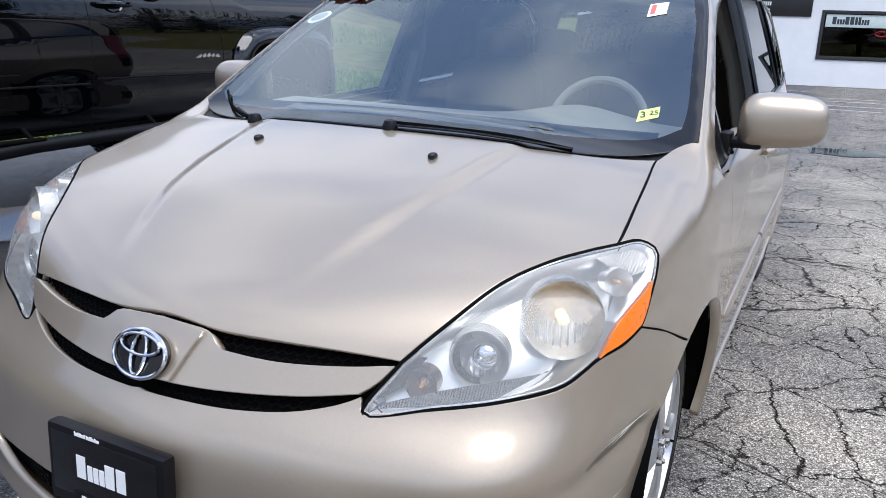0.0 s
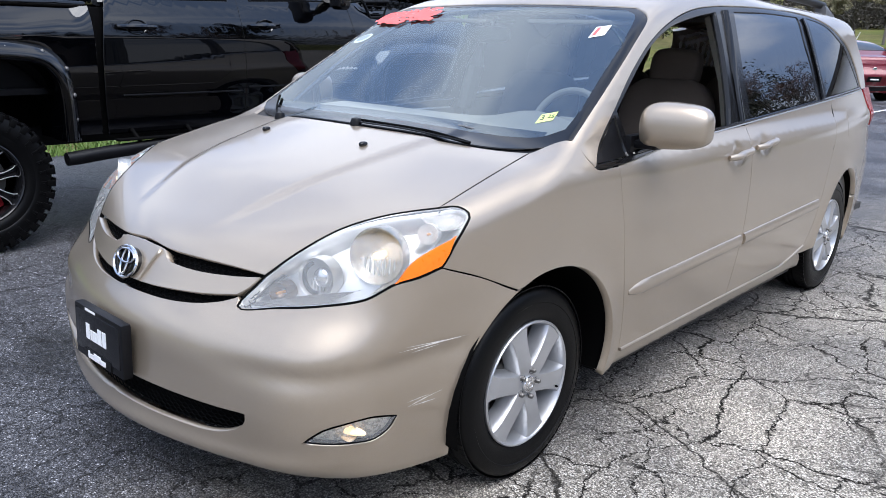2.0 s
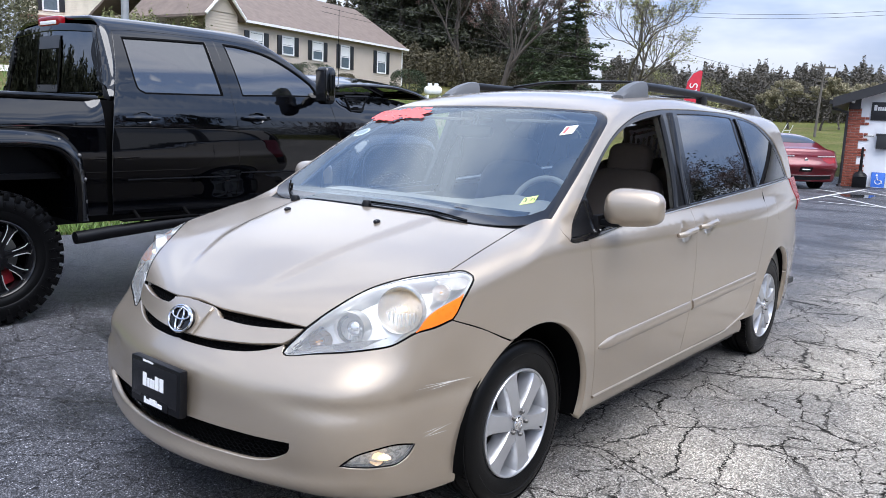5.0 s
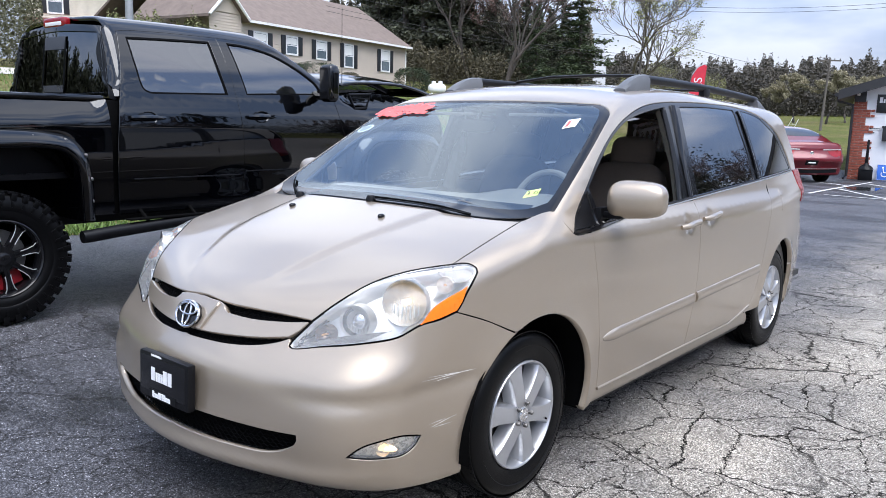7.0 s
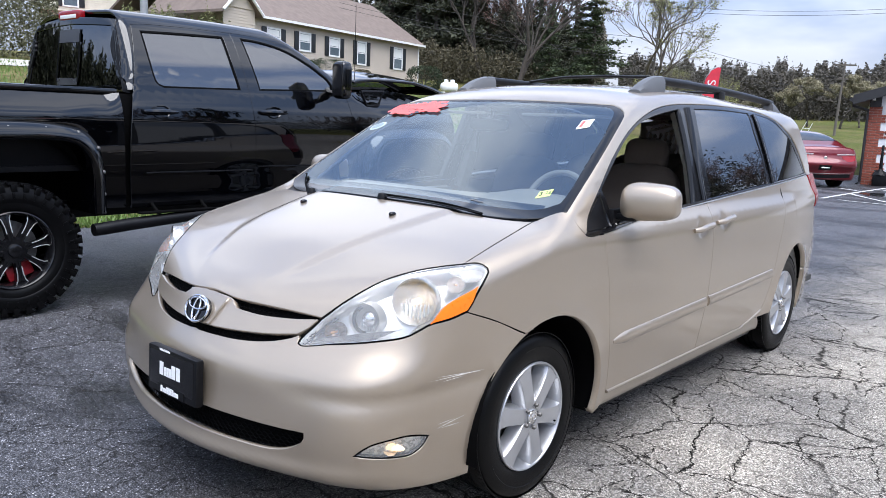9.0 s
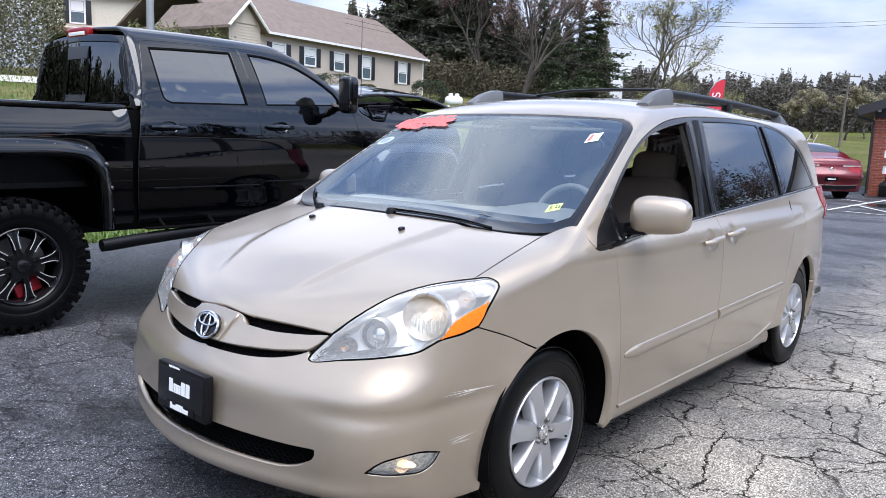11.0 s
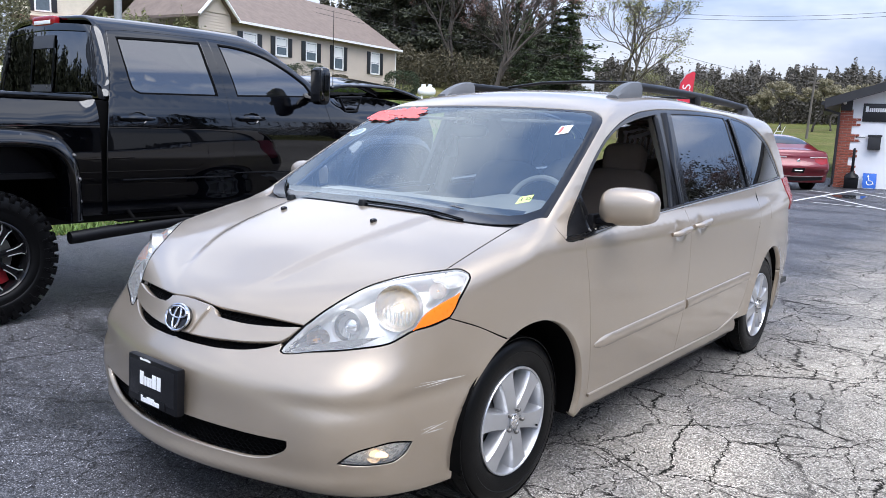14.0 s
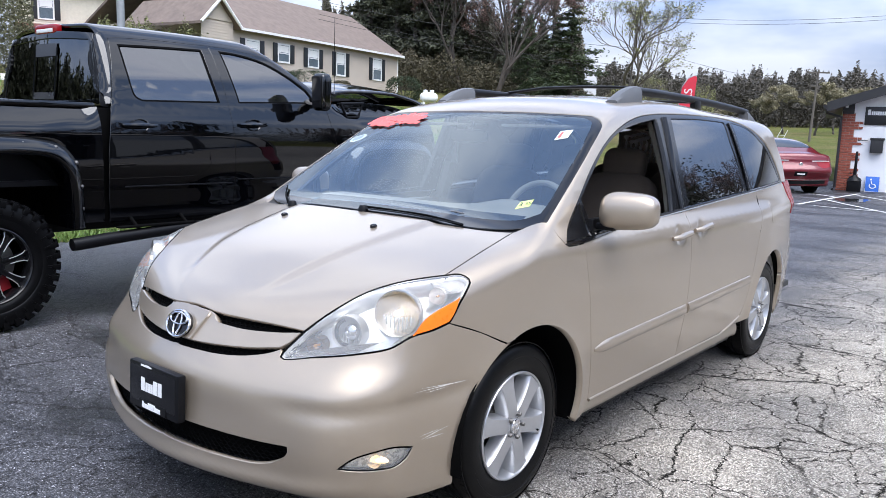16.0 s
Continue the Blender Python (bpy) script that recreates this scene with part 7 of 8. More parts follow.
# ---- sedan and a second car behind it ----
def sedan_body(x, y, z):
    """Nose towards +y, tail at y = 0."""
    ax = np.abs(x)
    w = 0.915 - 0.30 * np.clip(z - 0.62, 0, 1) ** 2 - 0.25 * np.clip(0.5 - z, 0, 1) ** 2 - 0.10 * np.clip(0.7 - y, 0, 1) ** 2 - 0.06 * np.clip(y - 3.8, 0, 2) ** 2
    tail = 0.10 + 0.16 * ax * ax + 0.10 * np.clip(0.55 - z, 0, 1) - 0.10 * np.exp(-((z - 0.62) / 0.13) ** 2) + 0.18 * np.clip(z - 0.80, 0, 1) - y
    top = z - curve(y, (-0.1, 0.12, 0.55, 1.2, 3.2, 4.2, 4.9), (1.02, 1.06, 1.06, 1.0, 0.98, 0.88, 0.70)) + 0.05 * ax * ax
    f = smax(smax(ax - w, tail, 0.14), top, 0.10)
    f = smax(f, y - 4.9 + 0.2 * ax * ax, 0.3)
    f = smax(f, 0.22 - z, 0.05)
    dz = np.clip(z - 0.95, 0, 1)
    cab = smax(ax - 0.80 + 0.36 * dz + 0.3 * dz * dz, z - 1.44 + 0.10 * ax * ax + 0.16 * (y - 1.95) ** 2, 0.12)
    cab = smax(cab, 0.9 - z, 0.03)
    return smin(f, cab, 0.05)


def hit_each(o, d, fn, far, steps=160):
    s = np.linspace(0, far, steps)
    p = o[:, None, :] + s[None, :, None] * d[:, None, :]
    inside = fn(p[..., 0], p[..., 1], p[..., 2]) < 0
    i = np.argmax(inside, axis=1)
    lo, hi = s[np.maximum(i - 1, 0)], s[i]
    for _ in range(18):
        mid = (lo + hi) / 2
        q = o + mid[:, None] * d
        inn = fn(q[:, 0], q[:, 1], q[:, 2]) < 0
        hi, lo = np.where(inn, mid, hi), np.where(inn, lo, mid)
    return o + hi[:, None] * d, None


def skin(fn, y0, y1, zc, nu=120, nv=120):
    o, d = [], []
    for i in range(nu):
        t = i / (nu - 1)
        e = math.pi / 2 * (1 - t / 0.3) if t < 0.3 else 0 if t < 0.7 else -math.pi / 2 * (t - 0.7) / 0.3
        y = y0 + (y1 - y0) * min(max((t - 0.3) / 0.4, 0), 1)
        for j in range(nv):
            a = 2 * math.pi * j / nv
            q = Vector((math.cos(a) * math.cos(e), -math.sin(e), math.sin(a) * math.cos(e)))
            o.append(Vector((0, y, zc)) + q * 2.4)
            d.append(-q)
    p, _ = hit_each(np.array(o), np.array(d), fn, 2.4)
    return Geo().add([tuple(q) for q in p], [(i * nv + j, i * nv + (j + 1) % nv, (i + 1) * nv + (j + 1) % nv, (i + 1) * nv + j) for i in range(nu - 1) for j in range(nv)])


def sedan(name, m, label, colour):
    car = thing(name, label, "car")
    part("body", skin(sedan_body, 1.0, 3.6, 0.7), colour, car, angle=60)

    def cut(nm, segs, material, way, inset=-0.006, tag="", mirror="", step=0.05):
        return panel(nm, segs, way, sedan_body, material, car, inset=inset, gap=0.0, depth=0.008, step=step, label=tag, mirror=mirror)

    def back(*xz):
        o = np.array([(x, -1.0, z) for x, z in xz])
        return [tuple(q) for q in first_hit(o, np.array((0, 1.0, 0)), sedan_body, 4, 0, 300)[0]]

    def above(*xy):
        o = np.array([(x, y, 2.2) for x, y in xy])
        return [tuple(q) for q in first_hit(o, np.array((0, 0, -1.0)), sedan_body, 3, 0, 300)[0]]

    cut("rear_window", [above((-0.55, 0.78), (0, 0.70), (0.55, 0.78)), above((0.55, 0.78), (0.50, 1.2)), above((0.50, 1.25), (0, 1.36), (-0.50, 1.25)), above((-0.50, 1.2), (-0.55, 0.78))], GLOSS_BLACK, (0, 0.4, -1), tag="dark rear window")
    for s in (1, -1):
        cut("tail_lamp", [[(s * x, y, z) for x, y, z in q] for q in (back((0.42, 0.84), (0.62, 0.86), (0.80, 0.85)), back((0.80, 0.85), (0.80, 0.74)), back((0.80, 0.74), (0.60, 0.70), (0.46, 0.76)), back((0.46, 0.76), (0.42, 0.84)))], RED_LENS, (0, 1, 0), tag="red tail lamp")
        cut("lamp_bar", [[(s * x, y, z) for x, y, z in q] for q in (back((0.30, 0.875), (0.78, 0.885)), back((0.78, 0.885), (0.78, 0.868)), back((0.78, 0.868), (0.30, 0.858)), back((0.30, 0.858), (0.30, 0.875)))], WHITE, (0, 1, 0), -0.012, step=0.03)
    cut("plate", [back((-0.16, 0.60), (0.16, 0.60)), back((0.16, 0.60), (0.16, 0.48)), back((0.16, 0.48), (-0.16, 0.48)), back((-0.16, 0.48), (-0.16, 0.60))], PLASTIC, (0, 1, 0), tag="dark plate with pale bars")
    part("badge", Geo().lathe([(0.0, 0.01), (0.035, 0.008), (0.045, 0.0)], 18, pose(0, back((0.0, 0.78))[0][1] - 0.008, 0.78, 90, 0, 0)), CHROME, car)
    part("plate_bars", Geo().box((-0.10, back((0, 0.54))[0][1] - 0.014, 0.525), (0.10, back((0, 0.54))[0][1] - 0.009, 0.56)), WHITE, car)
    cut("lower_trim", [back((-0.72, 0.38), (0, 0.36), (0.72, 0.38)), back((0.72, 0.38), (0.72, 0.30)), back((0.72, 0.30), (0.0, 0.27), (-0.72, 0.30)), back((-0.72, 0.30), (-0.72, 0.38))], PLASTIC, (0, 1, 0), -0.01)
    part("chrome_strip", Geo().tube(back(*[(-0.74 + 0.148 * i, 0.395 - 0.012 * math.cos(math.pi * (i - 5) / 10)) for i in range(11)]), 0.009, 6), STEEL, car)
    for s in (1, -1):
        for y in (1.05, 3.85):
            wh = part("wheel", Geo(), RUBBER, car, m=pose(s * 0.86, y, 0.33, 0, 90 * s, 0))
            part("tyre", Geo().lathe([(0.20, -0.2), (0.32, -0.2), (0.335, -0.17), (0.335, -0.03), (0.32, 0.0), (0.22, 0.01)], 32), RUBBER, wh)
            part("rim", Geo().lathe([(0.22, 0.008), (0.20, -0.02), (0.06, -0.01), (0.0, 0.0)], 24), ALLOY, wh)
        # dark bar below each side, standing in for the shade under the body
        part("shadow_gap", Geo().box((s * 0.6 - 0.15, 0.5, 0.2), (s * 0.6 + 0.15, 4.4, 0.26)), SEAL, car)
    part("aerial_fin", Geo().prism([(0.0, 0.0), (0.16, 0.0), (0.04, 0.07)], 0.02, pose(-0.01, 1.75, 1.40, 90, 0, 90)), colour, car)
    car.matrix_basis = m
    return car


sedan("red_sedan", Matrix.Translation((-3.02, 18.65, gz(-3.6, 19.8))) @ Matrix.Rotation(radians(41), 4, "Z"), "dark red sedan parked with its tail to the lot", RED_PAINT)
sedan("dark_sedan", Matrix.Translation((-4.6, 30.5, gz(-4.6, 30.5))) @ Matrix.Rotation(radians(-70), 4, "Z"), "dark green sedan parked beside the lawn", surface("dark_green_paint", (0.03, 0.05, 0.045), 0.25, 0.3, coat=1.0))

# ---- ranch house on the bank ----
SIDING = surface("tan_vinyl_siding", (0.52, 0.45, 0.37), 0.6, vary=0.05, scale=1, fine=40)
ROOF = surface("brown_asphalt_shingle", (0.16, 0.125, 0.105), 0.9, vary=0.25, scale=3, fine=26, bump=0.5)
TRIM = surface("white_trim", (0.78, 0.78, 0.76), 0.5, vary=0.03)
SHUTTER = surface("black_shutter", (0.015, 0.017, 0.02), 0.5)
PANE = surface("dim_window_pane", (0.10, 0.13, 0.15), 0.08, rough_vary=0.03)


def lap_wall(g, x0, x1, z0, z1, y, out=0.0, lap=0.13):
    """Horizontal boards, each with its lower edge proud."""
    n = int(math.ceil((z1 - z0) / lap))
    v = []
    for i in range(n):
        a, b = z0 + i * lap, min(z0 + (i + 1) * lap, z1)
        v += [(x0, y - 0.028, a), (x1, y - 0.028, a), (x0, y - 0.006, b), (x1, y - 0.006, b)]
    return g.add(v, [(2 * i, 2 * i + 1, 2 * i + 3, 2 * i + 2) for i in range(2 * n - 1)])


def house_window(parent, x, z0, z1, w, y, shutters=True):
    win_ = part("window", Geo(), TRIM, parent)
    part("casing", Geo().box((x - w / 2 - 0.09, y - 0.06, z0 - 0.09), (x - w / 2, y + 0.02, z1 + 0.09)).box((x + w / 2, y - 0.06, z0 - 0.09), (x + w / 2 + 0.09, y + 0.02, z1 + 0.09)).box((x - w / 2, y - 0.06, z1), (x + w / 2, y + 0.02, z1 + 0.09)).box((x - w / 2, y - 0.08, z0 - 0.09), (x + w / 2, y + 0.02, z0)), TRIM, win_)
    part("sash_bar", Geo().box((x - w / 2, y - 0.05, (z0 + z1) / 2 - 0.025), (x + w / 2, y - 0.02, (z0 + z1) / 2 + 0.025)), TRIM, win_)
    part("pane", Geo().box((x - w / 2, y - 0.035, z0), (x + w / 2, y - 0.025, z1)), PANE, win_)
    part("blind", Geo().box((x - w / 2 + 0.02, y - 0.042, (z0 + z1) / 2 + 0.05), (x + w / 2 - 0.02, y - 0.037, z1 - 0.02)), TRIM, win_)
    if shutters:
        for s in (1, -1):
            c = x + s * (w / 2 + 0.28)
            g = Geo().box((c - 0.17, y - 0.07, z0 - 0.08), (c + 0.17, y - 0.025, z1 + 0.08), 0.01)
            part("shutter", g, SHUTTER, win_)
    return win_


# local x runs along the front from its far end; the front faces local -y
HX = Vector((2.6, -15.1)).normalized()
ranch = thing("ranch_house", "tan sided ranch house with brown roof and black shutters", "house", m=Matrix.Translation((-33.4, 36.4, 3.78)) @ Matrix.Rotation(math.atan2(HX.y, HX.x), 4, "Z") @ Matrix.Diagonal((1, 1, 1, 1)))
L_, D_, E_, R_ = 17.0, 8.0, 2.5, 4.95
# the front faces the lot
ranch.matrix_basis = ranch.matrix_basis @ Matrix.Translation((L_, 0, 0)) @ Matrix.Rotation(math.pi, 4, "Z")
g = lap_wall(Geo(), 0, L_, -0.4, E_, 0)
part("front_wall", g, SIDING, ranch)
part("end_wall", Geo().box((0, 0, -0.4), (0.15, D_, E_)), SIDING, ranch)
part("end_wall", Geo().box((L_ - 0.15, 0, -0.4), (L_, D_, E_)).prism([(0, E_), (D_, E_), (D_ / 2, R_)], 0.15, Matrix.Translation((L_ - 0.15, 0, 0)) @ pose(0, 0, 0, 90, 0, 90)), SIDING, ranch)
for s in (0, 1):
    a, b = ((-0.35, E_ - 0.12), (D_ / 2, R_ + 0.12)) if s == 0 else ((D_ + 0.35, E_ - 0.12), (D_ / 2, R_ + 0.12))
    part("roof_slope", Geo().add([(-0.3, a[0], a[1]), (L_ + 0.3, a[0], a[1]), (L_ + 0.3, b[0], b[1]), (-0.3, b[0], b[1]), (-0.3, a[0], a[1] - 0.14), (L_ + 0.3, a[0], a[1] - 0.14), (L_ + 0.3, b[0], b[1] - 0.14), (-0.3, b[0], b[1] - 0.14)], [(0, 1, 2, 3), (4, 7, 6, 5), (0, 4, 5, 1), (1, 5, 6, 2), (0, 3, 7, 4)]), ROOF, ranch)
part("eave_board", Geo().box((-0.3, -0.40, E_ - 0.24), (L_ + 0.3, -0.36, E_ - 0.12)).box((L_ + 0.30, -0.38, E_ - 0.28), (L_ + 0.33, 0.2, E_ - 0.10)), TRIM, ranch)
part("corner_board", Geo().box((L_ - 0.02, -0.05, -0.4), (L_ + 0.08, 0.12, E_)), TRIM, ranch)
part("roof_vent", Geo().box((11.5, 2.4, 3.4), (11.8, 2.7, 3.75), 0.03), TRIM, ranch)
for s, z0, z1, w in ((2.35, 0.72, 1.92, 0.85), (6.15, 0.72, 1.92, 0.75), (8.7, 0.98, 1.88, 0.80), (11.2, 1.05, 1.88, 0.80), (13.6, 1.05, 1.85, 0.85)):
    house_window(ranch, L_ - s, z0, z1, w, 0)
# small front gable
GX0, GX1 = -1.35, 0.65
part("gable_wall", lap_wall(Geo(), GX0, GX1, -0.4, E_ - 0.15, -1.4).prism([(GX0, E_ - 0.15), (GX1, E_ - 0.15), ((GX0 + GX1) / 2, E_ + 0.78)], 0.1, pose(0, -1.35, 0, 90, 0, 0)).box((GX1 - 0.1, -1.4, -0.4), (GX1, 0.1, E_ - 0.15)), SIDING, ranch)
mid = (GX0 + GX1) / 2
for s in (1, -1):
    a = (mid + s * 1.25, E_ - 0.34)
    part("gable_roof", Geo().add([(mid, -1.7, E_ + 0.92), (a[0], -1.7, a[1]), (a[0], 3.5, a[1]), (mid, 3.5, E_ + 0.92), (mid, -1.7, E_ + 0.78), (a[0], -1.7, a[1] - 0.12), (a[0], 3.5, a[1] - 0.12), (mid, 3.5, E_ + 0.78)], [(0, 1, 2, 3), (7, 6, 5, 4), (0, 4, 5, 1), (1, 5, 6, 2)]), ROOF, ranch)
    part("rake_board", Geo().tube([(mid, -1.72, E_ + 0.84), (a[0], -1.72, a[1] - 0.03)], 0.07, 6), TRIM, ranch)

# ---- farther house with a porch ----
CREAM = surface("cream_siding", (0.62, 0.58, 0.46), 0.65, vary=0.06)
porch = thing("porch_house", "cream two-storey house with white porch and black shutters", "house", m=Matrix.Translation((-52, 20.5, gz(-52, 20.5) - 0.3)) @ Matrix.Rotation(radians(68), 4, "Z"))
part("front_wall", lap_wall(Geo(), 0, 9, 0, 5.6, 0), CREAM, porch)
part("side_wall", Geo().box((0, 0, 0), (0.15, 7, 5.6)).box((8.85, 0, 0), (9, 7, 5.6)), CREAM, porch)
part("roof", Geo().prism([(-0.5, 5.5), (7.5, 5.5), (3.5, 8.0)], 10, Matrix.Translation((-0.5, 0, 0)) @ pose(0, 0, 0, 90, 0, 90)), ROOF, porch)
part("porch_floor", Geo().box((0.0, -2.0, 0.2), (4.2, 0, 0.45)), TRIM, porch)
part("porch_roof", Geo().box((-0.3, -2.3, 2.75), (4.5, 0, 3.0), 0.03), surface("red_brown_metal_roof", (0.22, 0.08, 0.06), 0.5), porch)
for k in range(4):
    part("porch_post", Geo().box((0.1 + 1.35 * k, -1.95, 0.45), (0.25 + 1.35 * k, -1.80, 2.75)), TRIM, porch)
for x, z in ((1.6, 1.0), (3.3, 1.0), (6.2, 1.0), (7.9, 1.0), (1.6, 3.6), (6.2, 3.6)):
    house_window(porch, x, z, z + 1.4, 0.8, 0)

# ---- driveway, poles, wires, flag, tank ----
drive = sheet("driveway", -34.2, -31.2, 4, -12, 26, 30, LINE, 0.03)
tagged(part("driveway", drive, surface("pale_gravel_drive", (0.42, 0.39, 0.36), 0.95, vary=0.2, fine=50)), "pale gravel drive crossing the bank", "driveway", kind="structure")
POLE_WOOD = surface("grey_pole_wood", (0.13, 0.115, 0.10), 0.9, vary=0.25, scale=3, stretch=(1, 1, 0.1))


def at(az, r):
    """The place r metres from the lot's viewing corner at a bearing left of +y."""
    return 2.55 - r * math.sin(radians(az)), -2.52 + r * math.cos(radians(az))


def utility_pole(az, r, h, arms=True, lean=0.0, slim=1.0):
    x, y = at(az, r)
    z = gz(x, y)
    p = thing("utility_pole", "weathered wooden utility pole with crossarm", "pole", "utility poles", pose(x, y, z - 0.4, 0, lean, az))
    part("pole", Geo().tube([(0, 0, 0), (0, 0, h)], [0.12 * slim, 0.085 * slim], 10), POLE_WOOD, p)
    if arms:
        for zz, half in ((h - 0.2, 0.72), (h - 1.15, 0.34)):
            part("crossarm", Geo().box((-half, -0.05, zz - 0.05), (half, 0.05, zz + 0.05)), POLE_WOOD, p)
        for k in (-0.65, -0.3, 0.3, 0.65):
            part("insulator", Geo().lathe([(0.03, 0.0), (0.036, 0.05), (0.022, 0.10), (0.0, 0.12)], 8, Matrix.Translation((k, 0, h - 0.15))), STEEL, p)
    return p


utility_pole(14.5, 62, 5.45, True, 2, 0.8)
utility_pole(26.5, 48, 8.2, True, 3, 0.6)
x, y = at(61.2, 30)
p = thing("utility_pole", "slim grey steel utility pole", "pole", "utility poles", pose(x, y, gz(x, y) - 0.3))
part("pole", Geo().tube([(0, 0, 0), (0, 0, 9)], [0.14, 0.11], 12), surface("galvanised_steel", (0.34, 0.35, 0.36), 0.5, 0.6), p)
WIRE = surface("black_cable", (0.015, 0.015, 0.016), 0.6)
SPANS = (((48.3, 0.150, 46), (26.0, 0.104, 48)), ((48.3, 0.134, 46), (26.2, 0.083, 48)), ((48.3, 0.128, 46), (26.3, 0.080, 48)), ((26.0, 0.142, 48), (8.0, 0.139, 50)), ((26.0, 0.137, 48), (8.0, 0.135, 50)),
         ((26.0, 0.108, 48), (14.5, 0.062, 62)), ((26.2, 0.086, 48), (14.5, 0.049, 62)), ((26.3, 0.080, 48), (14.5, 0.044, 62)))
for (a0, s0, r0), (a1, s1, r1) in SPANS:
    (xa, ya), (xb, yb) = at(a0, r0), at(a1, r1)
    za, zb = 1.5 + s0 * r0, 1.5 + s1 * r1
    pts = [(xa + (xb - xa) * t, ya + (yb - ya) * t, za + (zb - za) * t - 0.35 * 4 * t * (1 - t)) for t in (i / 16 for i in range(17))]
    tagged(part("overhead_wire", Geo().tube(pts, 0.010, 5), WIRE), "thin black overhead cable between poles", "cable", "overhead wires")
x, y = at(22.35, 23)
flag = thing("feather_flag", "red feather flag with white letters on a pole", "flag", m=pose(x, y, gz(x, y), 0, 0, 20) @ Matrix.Diagonal((0.85, 0.85, 0.945, 1)))
sail = [(0.0, 0.9), (0.0, 2.4), (0.06, 2.75), (0.22, 3.0), (0.42, 3.1), (0.50, 3.06), (0.47, 2.7), (0.42, 1.6), (0.38, 0.9)]
part("sail", Geo().prism(sail, 0.012, pose(-0.25, 0, 0, 90, 0, 0)), surface("red_flag_cloth", (0.62, 0.035, 0.06), 0.8, vary=0.12, scale=4), flag)
part("flag_pole", Geo().tube([(-0.26, 0, 0), (-0.26, 0, 2.4), (-0.19, 0, 2.8), (0.0, 0, 3.06), (0.25, 0, 3.12)], 0.014, 8), ALLOY, flag)
text("RS", 0.36, pose(0.02, -0.02, 2.55, 90, -90, 0), INK, flag)
part("flag_base", Geo().box((-0.5, -0.25, 0.0), (0.0, 0.25, 0.05), 0.01), PLASTIC, flag)
x, y = at(40.4, 44)
tank = thing("propane_tank", "white propane tank on the grass beside the house", "tank", m=pose(x, y, gz(x, y), 0, 0, 60))
part("tank_shell", Geo().blob((0, 0, 0.62), (0.50, 0.28, 0.26), 0.7, 14), WHITE, tank)
part("tank_dome", Geo().lathe([(0.12, 0.0), (0.12, 0.16), (0.0, 0.18)], 16, Matrix.Translation((0.18, 0, 0.84))).lathe([(0.12, 0.0), (0.12, 0.16), (0.0, 0.18)], 16, Matrix.Translation((-0.2, 0, 0.84))), WHITE, tank)
part("tank_legs", Geo().box((-0.4, -0.2, 0), (-0.3, 0.2, 0.35)).box((0.3, -0.2, 0), (0.4, 0.2, 0.35)), WHITE, tank)

x, y = at(16.3, 58)
post = thing("lawn_frame", "white frame of two leaning posts standing on the lawn", "frame", m=pose(x, y, gz(x, y) - 0.05, 0, 0, 15))
part("post", Geo().tube([(-0.35, 0, 0), (0.12, 0, 1.05)], 0.020, 8), WHITE, post)
part("post", Geo().tube([(0.10, 0.1, 0), (0.48, 0.1, 0.95)], 0.020, 8), WHITE, post)
part("crossbar", Geo().tube([(-0.08, 0.05, 0.6), (0.34, 0.05, 0.6)], 0.012, 8), WHITE, post)

# ---- trees ----
BARK = surface("tree_bark", (0.055, 0.046, 0.038), 0.95, vary=0.35, scale=3, fine=30, bump=0.5)


def leaf_material(name, colour, spread=0.5):
    m, tree, b = nodes_of(name)
    info = tree.nodes.new("ShaderNodeNewGeometry")
    c = ramp(tree, info.outputs["Random Per Island"], [(0.0, tuple(v * (1 - spread) for v in colour)), (0.5, colour), (1.0, tuple(min(v * (1 + spread), 1) for v in colour))])
    tree.links.new(c, b.inputs["Base Color"])
    b.inputs["Roughness"].default_value = 0.75
    return m


PINE = leaf_material("dark_pine_needles", (0.052, 0.057, 0.032), 0.6)
CEDAR = leaf_material("cedar_needles", (0.042, 0.060, 0.022), 0.55)
BUD_RED = leaf_material("red_maple_buds", (0.12, 0.07, 0.055), 0.45)
BUD_GREEN = leaf_material("young_yellow_leaves", (0.19, 0.19, 0.07), 0.45)
PEAR = leaf_material("pear_blossom_leaves", (0.25, 0.225, 0.14), 0.45)
BRUSH = leaf_material("brown_green_brush", (0.075, 0.065, 0.035), 0.5)
HEDGE = leaf_material("hedge_leaves", (0.022, 0.036, 0.012), 0.5)


def leaves(centres, size, rng, flat=0.5):
    """One small bent leaf spray at every centre."""
    n = len(centres)
    a = rng.normal(size=(n, 3))
    a[:, 2] *= flat
    a /= np.linalg.norm(a, axis=1, keepdims=True)
    b = np.cross(a, rng.normal(size=(n, 3)))
    b /= np.linalg.norm(b, axis=1, keepdims=True)
    s = size * rng.uniform(0.5, 1.3, (n, 1))
    v = np.stack([centres - a * s, centres + b * s * 0.45, centres + a * s, centres - b * s * 0.45], axis=1).reshape(-1, 3)
    return v


def leaf_mesh(name, centres, size, rng, material, flat=0.5):
    v = leaves(np.asarray(centres), size, rng, flat)
    me = bpy.data.meshes.new(name)
    me.from_pydata([tuple(p) for p in v], [], [(4 * i, 4 * i + 1, 4 * i + 2, 4 * i + 3) for i in range(len(v) // 4)])
    me.materials.append(material)
    return me


